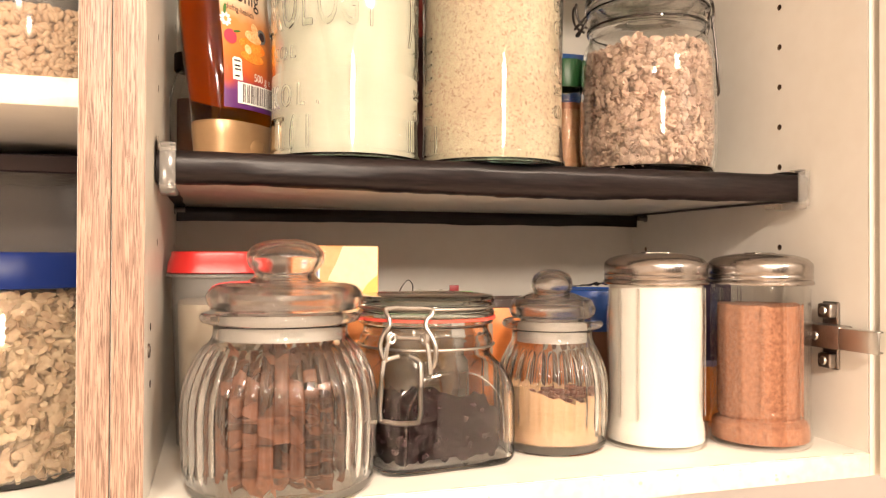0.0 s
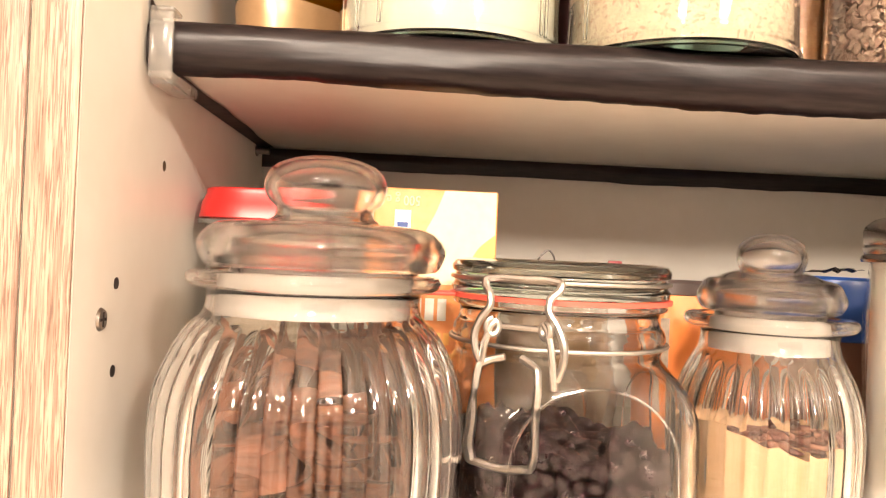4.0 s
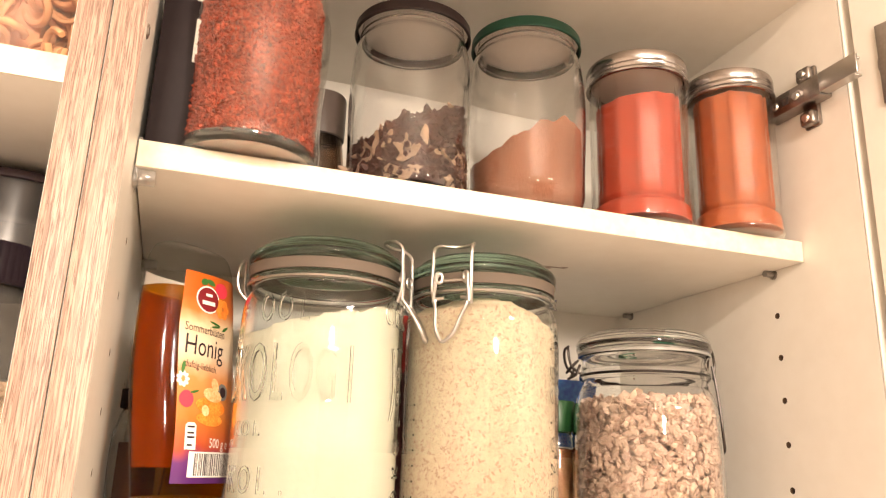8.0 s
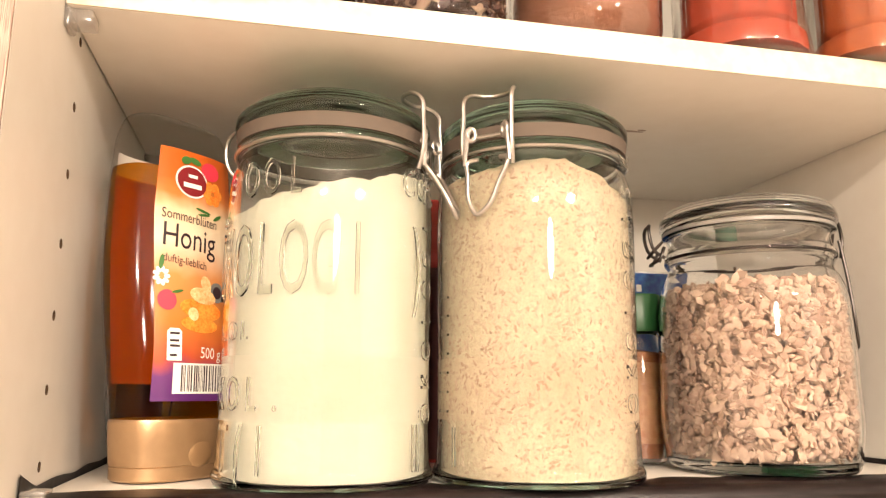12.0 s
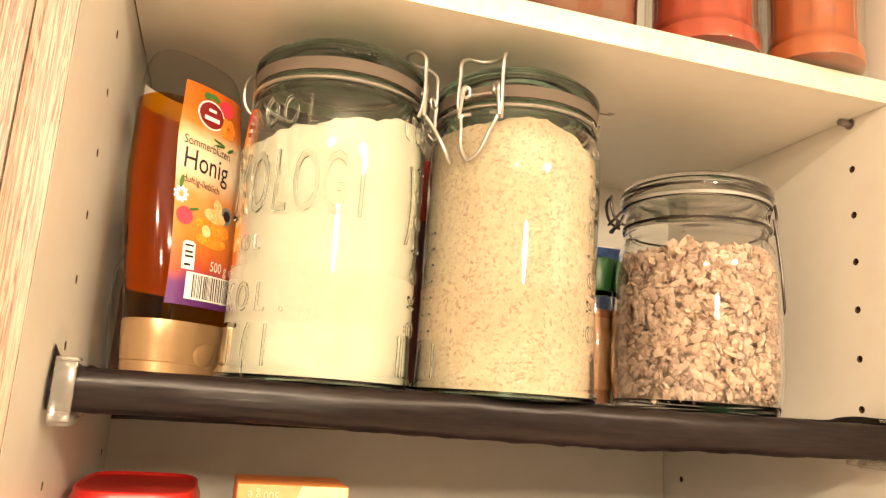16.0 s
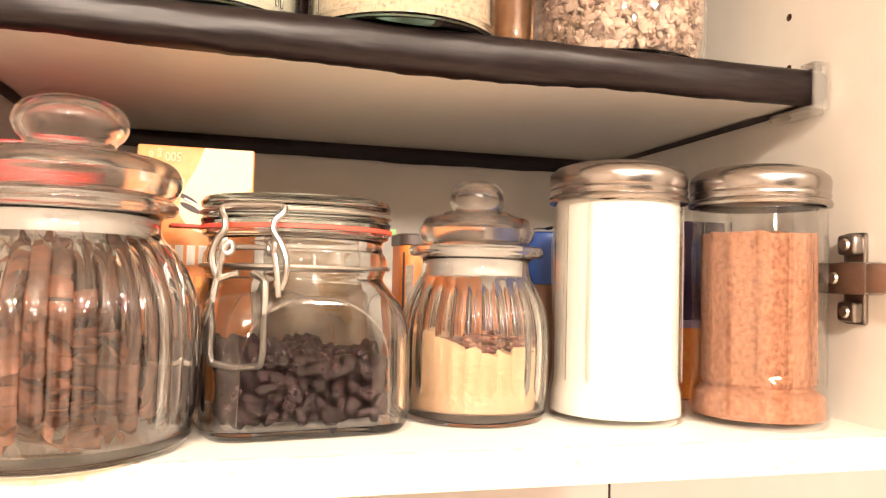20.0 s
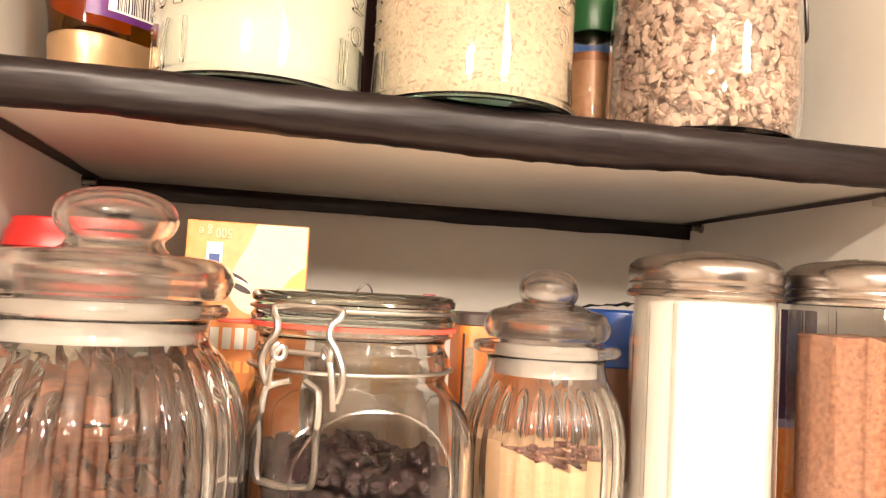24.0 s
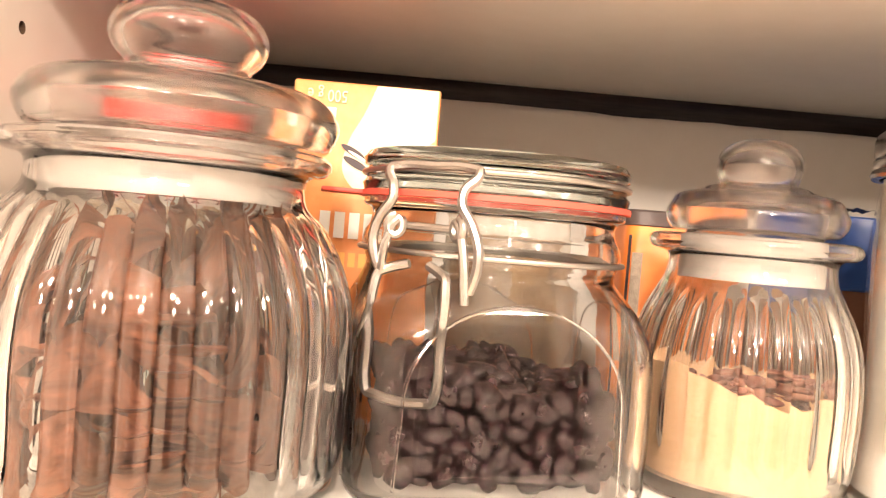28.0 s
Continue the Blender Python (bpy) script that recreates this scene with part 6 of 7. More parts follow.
face(cb, "seal_print", [[(-0.0192, 0.1190), (-0.0138, 0.1190), (-0.0138, 0.1245), (-0.0192, 0.1245)]], 0.0006, mat("blue_ink", (0.03, 0.07, 0.25), 0.5))
for k in range(4):
    face(cb, "lettering_bar", [[(-0.0160 + k * 0.0062, 0.076), (-0.0116 + k * 0.0062, 0.076), (-0.0116 + k * 0.0062, 0.087), (-0.0160 + k * 0.0062, 0.087)]], 0.0005, PALE, "large pale unreadable letter")
for k in range(6):
    face(cb, "lettering_bar", [[(-0.0160 + k * 0.0044, 0.064), (-0.0130 + k * 0.0044, 0.064), (-0.0130 + k * 0.0044, 0.070), (-0.0160 + k * 0.0044, 0.070)]], 0.0005, SUN)
me = words("500 g e", 0.0072, 0, "CENTER", 0.8)
for v in me.vertices:
    v.co = (-0.0165 - v.co.x, FY0 - 0.0007, 0.1355 - v.co.y)
finish("weight_print", me, CREAM, cb, "upside-down weight figure")
bm = bm_new()
bm.faces.new([bm.verts.new(p) for p in ((0.0313, -0.012, 0.095), (0.0313, 0.004, 0.095), (0.0313, 0.004, 0.132), (0.0313, -0.012, 0.132))])
part("barcode", bm, GREY, cb, "grey printed field on the side")

# storage box with a red lid
REDLID = mat("red_plastic", (0.60, 0.022, 0.020), 0.32)
MILKY = thin_glass("milky_plastic", (0.88, 0.87, 0.85), 0.6, 0.2, 1.4, haze=0.14)
rb = thing("storage_box", "translucent plastic storage box with a bright red lid", "storage box", 0.0362, 0.118, Z0)
rb.matrix_basis = pose(0.0362, 0.118, Z0) @ Matrix.Diagonal((1.05, 1.0, 1.024, 1))


def tub(w0, d0, w1, d1, h, wall, z=0.0, n=64, power=4.0):
    o = [(w0 * 0.9, d0 * 0.9, z), (w0, d0, z + 0.003), (w1, d1, z + h)]
    i = [(w1 - wall, d1 - wall, z + h), (w0 - wall, d0 - wall, z + 0.004)]
    return oval(o + i, n, power)


part("tub", tub(0.026, 0.046, 0.030, 0.052, 0.118, 0.0015), MILKY, rb)
part("contents", oval([(0.023, 0.042, 0.005), (0.0245, 0.046, 0.05), (0.0255, 0.047, 0.098)], 48, 4.0), mat("cream_meal", (0.80, 0.66, 0.48), 0.9, vary=(0.7, 0.55, 0.38), scale=120), rb, "cream-coloured contents")
part("flange", oval([(0.0312, 0.0535, 0.1165), (0.0332, 0.0555, 0.1165), (0.0332, 0.0555, 0.1185), (0.0312, 0.0535, 0.1185)], 64, 4.0), MILKY, rb)
part("lid", oval([(0.0322, 0.0545, 0.1190), (0.0328, 0.0552, 0.1195), (0.0318, 0.0540, 0.1265), (0.0300, 0.0515, 0.1310), (0.0300, 0.0515, 0.1330), (0.0290, 0.0500, 0.1336), (0.0280, 0.0490, 0.1318), (0.0240, 0.0440, 0.1312)], 72, 4.0), REDLID, rb, "glossy red snap-on lid")

# plastic bag with a twist tie and a green clip
BAG = thin_glass("crinkled_film", (0.86, 0.85, 0.80), 1.0, 0.12, 1.5, haze=0.22, wave=0.9)
bag = thing("plastic_bag", "crumpled clear plastic bag with a green closing clip", "bag", 0.195, 0.150, Z0)
bm = bm_new()
grid = []
for i in range(37):
    col = []
    for k in range(15):
        u, v = i / 36, k / 14
        a = 2 * math.pi * u
        w = 0.042 * (1 - 0.15 * v) * (1 if v < 0.75 else 1 - (v - 0.75) * 0.6)
        d = 0.026 * (1 - 0.75 * v ** 2)
        nz = noise.noise((math.cos(a) * 3, math.sin(a) * 3, v * 5))
        col.append(bm.verts.new(((w + 0.005 * nz) * math.cos(a), (d + 0.005 * nz) * math.sin(a), 0.001 + 0.1035 * v + 0.003 * nz * v)))
    grid.append(col)
for a, b in zip(grid, grid[1:]):
    for k in range(14):
        bm.faces.new((a[k], b[k], b[k + 1], a[k + 1]))
part("film", bm, BAG, bag, "", 80)
part("contents", oval([(0.030, 0.018, 0.002), (0.038, 0.022, 0.03), (0.036, 0.018, 0.07), (0.02, 0.008, 0.082)], 32, 2.2), mat("brown_grain", (0.42, 0.30, 0.17), 0.8, vary=(0.28, 0.18, 0.09), scale=260, amount=1.0, bump=0.8, bump_scale=300), bag, "brownish contents of the bag")
part("clip", boxed(0.006, 0.050, -0.006, -0.001, 0.1000, 0.1045, 0.001), mat("green_plastic", (0.30, 0.50, 0.20), 0.4), bag, "pale green bag clip")
bm = bm_new()
wire(bm, [(-0.014, -0.002, 0.104), (-0.010, -0.003, 0.111), (-0.006, -0.003, 0.114), (-0.003, -0.003, 0.111), (-0.002, -0.002, 0.104)], 0.0005, 6)
part("twist_tie", bm, DARKWIRE, bag, "loop of a wire twist tie")
part("tag", boxed(0.030, 0.038, -0.003, -0.001, 0.1045, 0.1095, 0.0004), mat("dark_red_tag", (0.22, 0.02, 0.025), 0.5), bag, "torn dark red corner")

# tins and packets
TIN = mat("orange_tin", (0.88, 0.27, 0.05), 0.4, vary=(0.80, 0.20, 0.04), scale=30, amount=0.5)
t1 = thing("spice_tin", "orange tin with a dark rim and lid edge", "tin", 0.270, 0.128, Z0)
part("body", oval([(0.0270, 0.0180, 0.0), (0.0280, 0.0188, 0.001), (0.0280, 0.0188, 0.0930), (0.0272, 0.0182, 0.0940)], 56, 7.0), TIN, t1)
part("lid", oval([(0.0284, 0.0192, 0.0925), (0.0290, 0.0198, 0.0930), (0.0290, 0.0198, 0.0990), (0.0280, 0.0190, 0.1000), (0.0265, 0.0175, 0.0985)], 56, 7.0), mat("tin_lid", (0.07, 0.05, 0.045), 0.4), t1, "dark lid edge")
stripe(t1, "side_print", -0.0275, -0.0262, 0.010, 0.088, -0.0191, INK)
stripe(t1, "text_field", -0.0255, -0.0205, 0.030, 0.080, -0.0191, mat("print_field", (0.55, 0.46, 0.36), 0.5, vary=(0.25, 0.2, 0.16), scale=300, amount=0.8), "field of tiny unreadable print")

BLUE = mat("blue_plastic", (0.015, 0.075, 0.33), 0.35)
t2 = thing("blue_tub", "round tub with a deep blue lid", "tub", 0.360, 0.150, Z0)
part("tub", solid([(0.0, 0.0), (0.031, 0.0), (0.033, 0.002), (0.0355, 0.075), (0.0, 0.075)], 48, 1), mat("brown_tub", (0.20, 0.10, 0.06), 0.5), t2)
part("lid", solid([(0.0365, 0.070), (0.0375, 0.071), (0.0380, 0.100), (0.0370, 0.1045), (0.0345, 0.1055), (0.033, 0.1040), (0.0, 0.1035)], 56, 1), BLUE, t2, "deep blue lid")
foil = thing("foil_scrap", "crumpled strip of foil lying on the blue lid", "foil", 0.352, 0.142, Z0 + 0.1035)
bm = bm_new()
grid = [[bm.verts.new((-0.022 + 0.0055 * i, -0.006 + 0.004 * k, 0.004 + 0.0035 * noise.noise((i * 0.9, k * 1.1, 3)) + 0.0004 * i)) for k in range(4)] for i in range(9)]
for a, b in zip(grid, grid[1:]):
    for k in range(3):
        bm.faces.new((a[k], b[k], b[k + 1], a[k + 1]))
bmesh.ops.solidify(bm, geom=bm.faces[:], thickness=0.0004)
part("strip", bm, CHROME, foil)

VIOLET = mat("violet_print", (0.045, 0.020, 0.085), 0.4)
t3 = packet("spice_packet", "dark violet and orange paper packet", "packet", 0.412, 0.075, Z0, 0.060, 0.022, 0.112, 0, VIOLET)
stripe(t3, "orange_foot", -0.0295, 0.0295, 0.001, 0.045, -0.0113, ORANGEINK, "orange lower half of the print")
stripe(t3, "pale_band", -0.0295, 0.0295, 0.045, 0.050, -0.0115, mat("lilac_print", (0.35, 0.30, 0.50), 0.5))
me = words("EN", 0.008, 0, "LEFT")
for v in me.vertices:
    v.co = (-0.0285 + v.co.x, -0.0118, 0.064 + v.co.y)
finish("printed_word", me, PINK, t3)

# middle shelf, behind the jars
RED = mat("red_packet", (0.42, 0.035, 0.025), 0.3, vary=(0.25, 0.02, 0.02), scale=60, amount=0.6)
t4 = packet("red_packet", "narrow red foil packet with a dark foot", "packet", 0.1960, 0.150, MID, 0.058, 0.030, 0.162, 0, RED)
stripe(t4, "dark_field", -0.0285, 0.0285, 0.002, 0.118, -0.0153, mat("maroon_print", (0.075, 0.015, 0.015), 0.35))
bm = bm_new()
rng = np.random.default_rng(9)
for k in range(9):
    wire(bm, [(0.012 + 0.004 * math.sin(k * 1.7), -0.0160, 0.060 + 0.006 * k), (0.016 + 0.003 * math.cos(k * 2.1), -0.0164, 0.063 + 0.006 * k), (0.013 + 0.004 * math.sin(k), -0.0160, 0.066 + 0.006 * k)], 0.0006, 5)
part("foil_crease", bm, CHROME, t4, "shiny creased foil")

t5 = thing("spice_bottle", "small spice bottle with a green cap and orange contents", "bottle", 0.3170, 0.117, MID, 0)
part("bottle_body", shell([(0.0125, 0.0), (0.0145, 0.001), (0.015, 0.004), (0.015, 0.068), (0.0142, 0.074), (0.0122, 0.078), (0.0122, 0.081)], 0.0014, 0.003, 48), GLASS, t5)
part("contents", solid([(0.0, 0.0032), (0.0132, 0.0032), (0.0132, 0.066), (0.0, 0.068)], 40, 1), mat("brown_spice", (0.40, 0.15, 0.055), 0.85, vary=(0.25, 0.09, 0.04), scale=260, amount=0.9, bump=0.5), t5, "orange-brown spice inside")
part("cap", solid([(0.0128, 0.079), (0.0150, 0.079), (0.0156, 0.081), (0.0156, 0.100), (0.0146, 0.1020), (0.0, 0.1020)], 48, 1, lambda a, z: 1 + 0.012 * math.cos(30 * a)), mat("green_cap", (0.014, 0.075, 0.022), 0.4), t5, "ribbed dark green cap")
part("paper_label", solid([(0.0151, 0.012), (0.01525, 0.012), (0.01525, 0.060), (0.0151, 0.060), (0.0151, 0.012)], 40, 1, lambda a, z: 1), mat("spice_label", (0.40, 0.17, 0.07), 0.5, vary=(0.55, 0.32, 0.16), scale=240, amount=0.9), t5, "orange-brown label of unreadable print")

t6 = packet("blue_packet", "blue and white paper packet", "packet", 0.352, 0.190, MID, 0.064, 0.030, 0.128, 0, mat("white_paper", (0.80, 0.79, 0.76), 0.5))
stripe(t6, "blue_print", -0.0315, 0.0315, 0.070, 0.1265, -0.0153, mat("packet_blue", (0.012, 0.055, 0.30), 0.4, vary=(0.05, 0.20, 0.48), scale=35, amount=0.8), "blue printed upper half")
bm = bm_new()
for k, w in enumerate((0.004, 0.003, 0.005, 0.004)):
    x = -0.026 + 0.007 * k
    bm.faces.new([bm.verts.new(q) for q in ((x, -0.0156, 0.113), (x + w, -0.0156, 0.113), (x + w, -0.0156, 0.118), (x, -0.0156, 0.118))])
part("printed_bars", bm, PALE, t6, "white unreadable lettering")

t7 = thing("green_bottle", "slim green glass bottle against the cabinet side", "bottle", 0.4440, 0.2100, MID)
part("body", shell([(0.012, 0.0), (0.0140, 0.001), (0.0145, 0.004), (0.0145, 0.072), (0.0130, 0.084), (0.0085, 0.094), (0.0075, 0.102)], 0.0016, 0.003, 48), thin_glass("teal_glass", (0.30, 0.62, 0.47), 1.0, 0.04), t7)
part("stopper", solid([(0.0070, 0.100), (0.0086, 0.101), (0.0086, 0.110), (0.0, 0.111)], 32, 1), mat("green_stopper", (0.05, 0.25, 0.16), 0.4), t7, "green cap")

# storage jar hidden behind the honey
t8 = thing("spice_jar", "small dark spice jar half hidden behind the honey", "jar", 0.018, 0.165, MID)
part("body", shell([(0.012, 0.0), (0.0145, 0.001), (0.015, 0.004), (0.015, 0.078), (0.012, 0.085)], 0.0014, 0.003, 40), GLASS, t8)
part("contents", solid([(0.0, 0.0032), (0.0132, 0.0032), (0.0132, 0.060), (0.0, 0.060)], 32, 1), mat("umber_spice", (0.16, 0.07, 0.04), 0.9, vary=(0.10, 0.05, 0.03), scale=200), t8)
part("lid", solid([(0.0150, 0.083), (0.0155, 0.084), (0.0155, 0.096), (0.0, 0.097)], 40, 1), BLACKLID, t8, "black screw cap")

# upper shelf, behind the jars
bx = packet("tea_box", "tall matt black carton with a small white mark", "box", 0.0190, 0.095, UP, 0.032, 0.170, 0.1125, 0, mat("black_carton", (0.010, 0.005, 0.006), 0.6, vary=(0.016, 0.009, 0.010), scale=20, amount=0.5, spec=0.2))
stripe(bx, "white_mark", 0.0035, 0.0060, 0.055, 0.084, -0.0852, PALE, "small white printed mark")
bm = bm_new()
for k in range(3):
    bm.faces.new([bm.verts.new(q) for q in ((0.002, -0.0852, 0.096 + 0.004 * k), (0.010 - 0.002 * k, -0.0852, 0.096 + 0.004 * k), (0.010 - 0.002 * k, -0.0852, 0.0975 + 0.004 * k), (0.002, -0.0852, 0.0975 + 0.004 * k))])
part("printed_bars", bm, PALE, bx, "tiny white unreadable print")

t9 = thing("spice_jar", "small glass jar of yellow spice with a dark lid", "jar", 0.1170, 0.110, UP)
part("body", shell([(0.0145, 0.0), (0.0172, 0.001), (0.0177, 0.004), (0.0177, 0.056), (0.0168, 0.062), (0.0160, 0.066)], 0.0016, 0.003, 56), thin_glass("smoky_glass", (0.55, 0.46, 0.38), 0.8, 0.05), t9)
part("contents", solid([(0.0, 0.0032), (0.0156, 0.0032), (0.0156, 0.026), (0.008, 0.028), (0.0, 0.026)], 40, 1), mat("yellow_spice", (0.60, 0.38, 0.13), 0.9, vary=(0.5, 0.3, 0.1), scale=150), t9, "yellow powder in the bottom")
part("lid", solid([(0.0168, 0.0620), (0.0182, 0.0625), (0.0184, 0.0645), (0.0184, 0.0945), (0.0176, 0.0965), (0.0, 0.0965)], 56, 1), mat("smoky_lid", (0.10, 0.075, 0.065), 0.4), t9, "dark screw lid")
t10 = thing("spice_jar", "dark little jar standing at the back of the shelf", "jar", 0.330, 0.150, UP)
part("body", solid([(0.0, 0.0), (0.017, 0.0), (0.018, 0.002), (0.018, 0.062), (0.0, 0.062)], 40, 1), mat("dark_jar", (0.10, 0.05, 0.04), 0.3), t10)
part("lid", solid([(0.0182, 0.060), (0.0190, 0.061), (0.0190, 0.074), (0.0, 0.075)], 40, 1), BLACKLID, t10, "black lid")

# ---- the neighbouring cabinet's things ----
BX2, BY2, LS1, LS2 = -0.0755, 0.056, 1.626, 1.843
bj = thing("barley_jar", "clear plastic jar of pearl barley with a black ribbed lid", "jar", BX2, BY2, LS1)
part("body", shell([(0.030, 0.0), (0.0345, 0.001), (0.0355, 0.005), (0.0355, 0.091), (0.0340, 0.099), (0.0325, 0.103), (0.0325, 0.108)], 0.0014, 0.003, 72), PLASTIC, bj)
part("lid", solid([(0.0350, 0.1035), (0.0368, 0.1040), (0.0374, 0.1055), (0.0374, 0.1245), (0.0360, 0.1268), (0.033, 0.1274), (0.032, 0.1264), (0.0, 0.1264)], 180, 1, lambda a, z: 1 + (0.012 * math.cos(60 * a) if 0.105 < z < 0.125 else 0)), mat("black_plastic", (0.011, 0.006, 0.011), 0.42, spec=0.25), bj, "black ribbed screw lid")
BARLEY = mat("pearl_barley", (0.74, 0.53, 0.35), 0.55, vary=(0.52, 0.32, 0.20), scale=60, amount=0.5, island=0.6)
rng = np.random.default_rng(17)
br = profile_radius([(0.0325, 0.003), (0.0335, 0.006), (0.0335, 0.2)])
btop = lambda x, y: 0.050 + 0.06 * x + 0.001 * noise.noise((x * 90, y * 90, 2))
bm = fill_core(lambda z: br(z) - 0.006, lambda x, y: btop(x, y) - 0.001, 0.0034, 48, 6, 6)
bm.verts.index_update()
core = (np.array([tuple(v.co) for v in bm.verts]), [tuple(v.index for v in f.verts) for f in bm.faces])
bm.free()
pts = side_places(rng, 640, br, btop, 0.005, 0.0012, None, -70) + side_places(rng, 560, br, btop, 0.005, 0.0036, None, -70) + top_places(rng, 320, 0.032, btop, 0.0)
ob = finish("barley", mesh_of("barley", [core] + grains(rng, pts, 0.0022, (1.45, 0.85, 0.75), 0.15, 0.03, 2, 0.6)), BARLEY)
ob.matrix_basis = pose(BX2, BY2, LS1)
tagged(ob, "pearl barley grains filling the jar's lower half", "barley", kind="stuff")

GREYBOX = thin_glass("smoky_plastic", (0.58, 0.55, 0.54), 0.8, 0.2, 1.45, haze=0.10, haze_color=(0.5, 0.48, 0.46))
VIOLETLID = mat("violet_lid", (0.045, 0.028, 0.034), 0.4)
gb = thing("food_container", "tall smoky plastic food container with rounded corners", "food container", -0.130, 0.165, LS1)
part("tub", tub(0.080, 0.055, 0.084, 0.058, 0.1885, 0.0015, power=5.0), GREYBOX, gb)
part("lid", oval([(0.0850, 0.0590, 0.1888), (0.0858, 0.0598, 0.1893), (0.0858, 0.0598, 0.1925), (0.0845, 0.0585, 0.1950), (0.078, 0.053, 0.1960)], 64, 5.0), VIOLETLID, gb, "dark violet plastic lid")
bl = thing("canister", "plastic canister with a bright blue lid", "canister", -0.150, 0.040, LS1)
part("body", solid([(0.0, 0.0), (0.030, 0.0), (0.032, 0.002), (0.032, 0.112), (0.0, 0.112)], 48, 1), mat("pale_plastic", (0.62, 0.60, 0.60), 0.4), bl)
part("lid", solid([(0.0325, 0.108), (0.0340, 0.109), (0.0340, 0.132), (0.0325, 0.135), (0.0, 0.135)], 56, 1), mat("bright_blue", (0.02, 0.13, 0.50), 0.35), bl, "bright blue lid")

OX, OY = -0.090, 0.066
oj = thing("oats_jar", "large glass jar of rolled oats with a blue screw lid", "jar", OX, OY, Z0)
part("body", shell([(0.050, 0.0), (0.0555, 0.001), (0.0570, 0.005), (0.0570, 0.096), (0.0545, 0.106), (0.0500, 0.112), (0.0500, 0.118)], 0.0015, 0.005, 96), GLASS, oj)
part("lid", solid([(0.0515, 0.1140), (0.0540, 0.1145), (0.0545, 0.1165), (0.0540, 0.1330), (0.0520, 0.1355), (0.0, 0.1350)], 200, 1, lambda a, z: 1 + (0.010 * math.cos(66 * a) * (1 if math.sin(3 * a) > -0.2 else 0.2) if 0.118 < z < 0.131 else 0)), mat("royal_blue", (0.004, 0.018, 0.12), 0.38, spec=0.25), oj, "royal blue ribbed lid")
OAT = mat("rolled_oats", (0.78, 0.63, 0.43), 0.8, vary=(0.42, 0.26, 0.16), scale=45, amount=0.5, island=0.6, bump=0.3, bump_scale=500)
orad = profile_radius([(0.0532, 0.005), (0.0548, 0.008), (0.0548, 0.097), (0.0515, 0.106), (0.0475, 0.112)])
otop = lambda x, y: 0.1105 + 0.002 * noise.noise((x * 60, y * 60, 2))
bm = fill_core(lambda z: orad(z) - 0.0080, otop, 0.0052, 64, 6, 14)
bm.verts.index_update()
core = (np.array([tuple(v.co) for v in bm.verts]), [tuple(v.index for v in f.verts) for f in bm.faces])
bm.free()
rng = np.random.default_rng(18)
pts = spaced(side_places(rng, 4600, orad, otop, 0.006, 0.0016, None, -60), 0.0023) + spaced(side_places(rng, 3000, orad, otop, 0.006, 0.0046, None, -60), 0.0025)
ob = finish("oats", mesh_of("oats", [core] + grains(rng, pts, 0.0030, (1.2, 0.75, 0.10), 0.4, 0.05, 1, 0.45, 0.16)), OAT, None, "", 50)
ob.matrix_basis = pose(OX, OY, Z0)
tagged(ob, "pale rolled oat flakes packed to the top of the jar", "oats", kind="stuff")
gc = thing("food_container", "tall smoky plastic container with a dark lid behind the oats jar", "food container", -0.110, 0.185, Z0)
part("tub", tub(0.066, 0.052, 0.072, 0.056, 0.192, 0.0015, power=5.0), GREYBOX, gc)
part("lid", oval([(0.0735, 0.0575, 0.192), (0.0750, 0.0590, 0.193), (0.0750, 0.0590, 0.204), (0.070, 0.054, 0.206)], 64, 5.0), VIOLETLID, gc, "dark plastic lid")

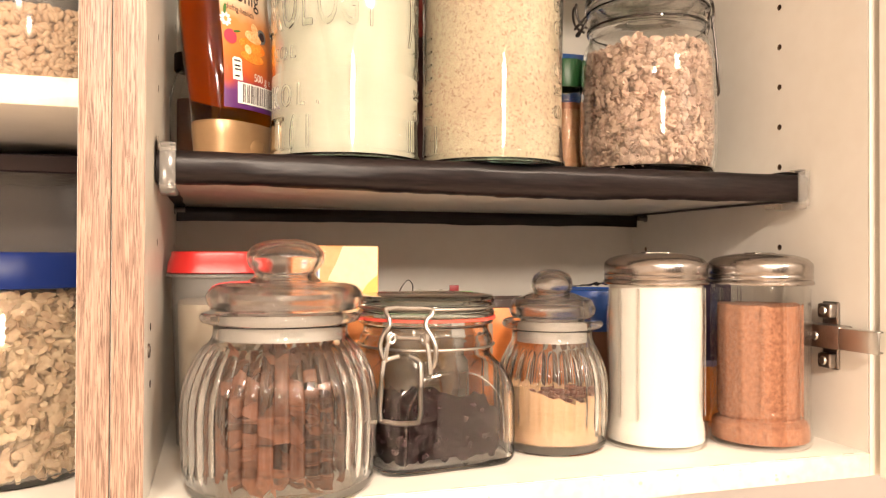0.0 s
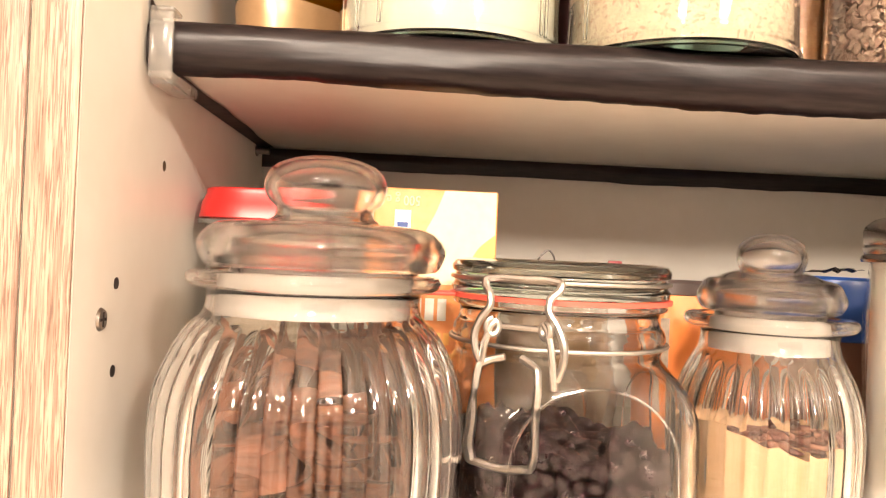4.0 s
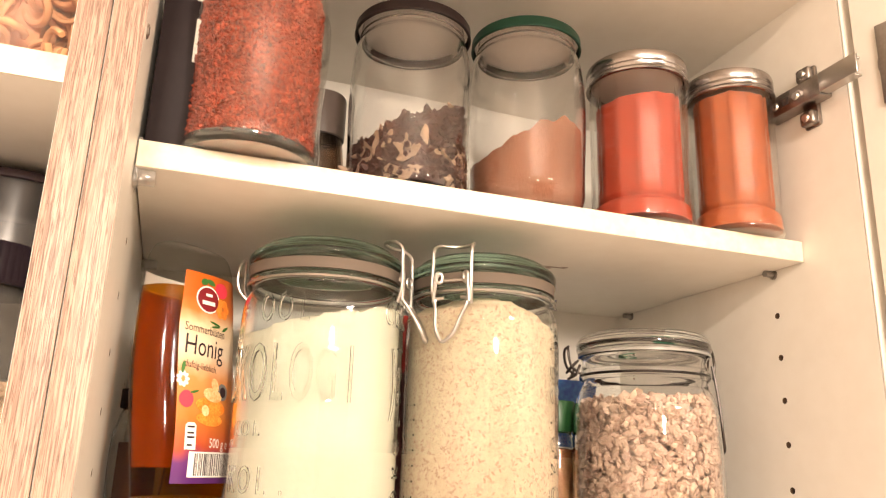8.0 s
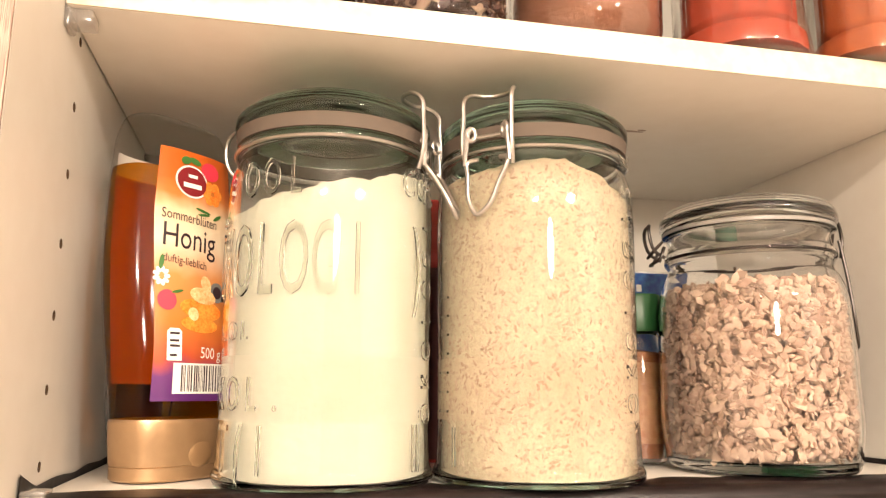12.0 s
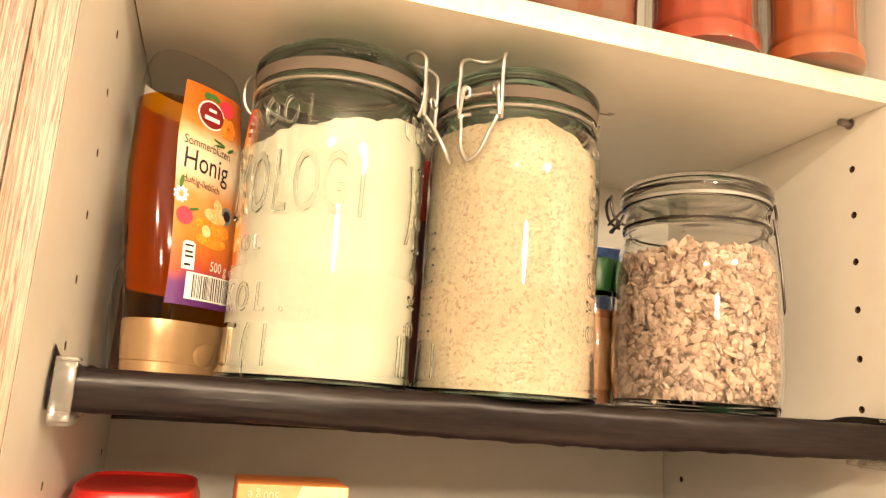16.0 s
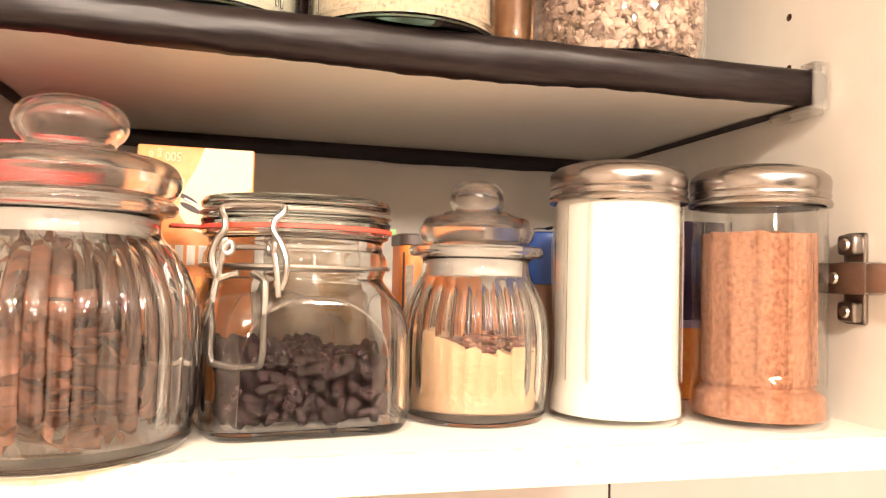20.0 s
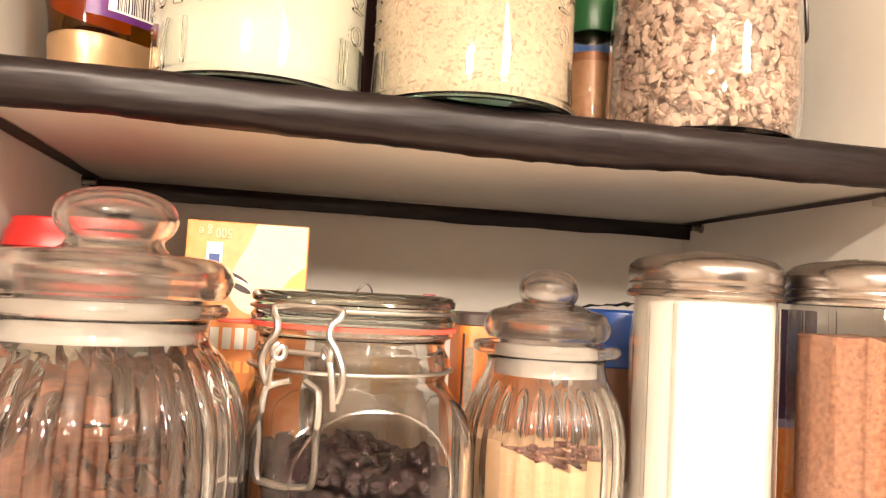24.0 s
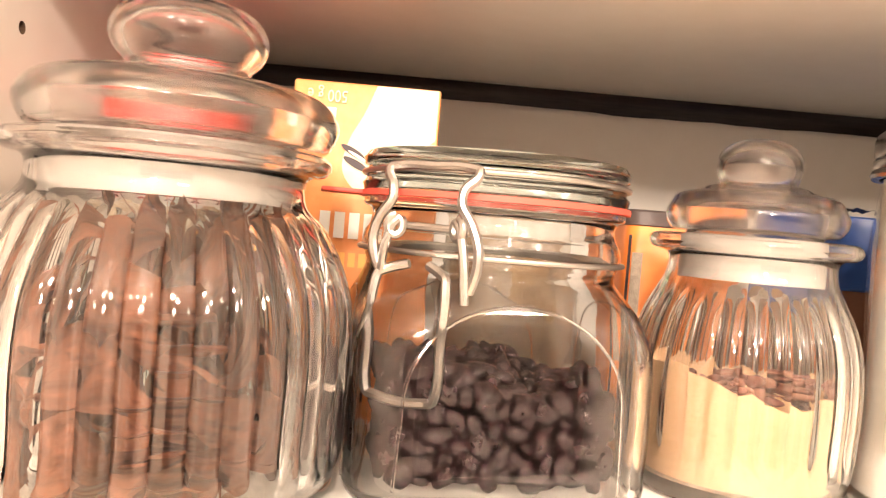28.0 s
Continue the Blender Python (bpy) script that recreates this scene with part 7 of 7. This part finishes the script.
pb = thing("pasta_box", "clear plastic box of peach-coloured pasta curls with a blue lid", "food container", -0.128, 0.085, LS2)
part("tub", tub(0.086, 0.080, 0.092, 0.086, 0.108, 0.0015, power=7.0), PLASTIC, pb)
part("lid", oval([(0.0930, 0.0870, 0.1085), (0.0945, 0.0885, 0.1095), (0.0945, 0.0885, 0.1200), (0.0925, 0.0865, 0.1240), (0.085, 0.079, 0.1245)], 64, 7.0), mat("sky_blue_plastic", (0.06, 0.30, 0.62), 0.35), pb, "sky blue plastic lid")
PASTA = mat("peach_pasta", (0.86, 0.46, 0.24), 0.6, vary=(0.80, 0.34, 0.16), scale=40, amount=0.5, island=0.6)
rng = np.random.default_rng(23)
bm = bm_new()
for i in range(120):
    a = rng.uniform(-1.2, 1.2)
    if i % 2:
        c = np.array([0.079 - rng.uniform(0, 0.016), rng.uniform(-0.07, 0.05), rng.uniform(0.012, 0.092)])
    else:
        c = np.array([rng.uniform(-0.02, 0.08), -0.073 + rng.uniform(0, 0.016), rng.uniform(0.012, 0.092)])
    r = rng.uniform(0.006, 0.011)
    m = turned(rng)
    pts3 = [tuple(c + m @ np.array([r * math.cos(t), r * math.sin(t), 0.0016 * t])) for t in np.linspace(0, rng.uniform(4, 7), 9)]
    wire(bm, pts3, rng.uniform(0.0016, 0.0026), 6, steps=2)
box(bm, -0.08, 0.066, -0.056, 0.07, 0.006, 0.09)
ob = part("pasta", bm, PASTA, None, "", 60)
ob.matrix_basis = pose(-0.128, 0.085, LS2)
tagged(ob, "peach-coloured pasta curls filling the box", "pasta", kind="stuff")

# scuff marks under the upper shelf
bm = bm_new()
for px, py, rx, ry in ((0.0, 0.0, 0.011, 0.0016), (-0.004, 0.004, 0.004, 0.0022), (0.008, -0.003, 0.003, 0.0014)):
    bmesh.ops.create_uvsphere(bm, u_segments=12, v_segments=6, radius=1, matrix=Matrix.Translation((px, py, 0)) @ Matrix.Diagonal((rx, ry, 0.0003, 1)))
ob = part("scuff", bm, mat("grey_scuff", (0.34, 0.29, 0.25), 0.8), upper, "grey scuff on the shelf's underside")
ob.matrix_basis = pose(0.075, 0.095, 0.0)
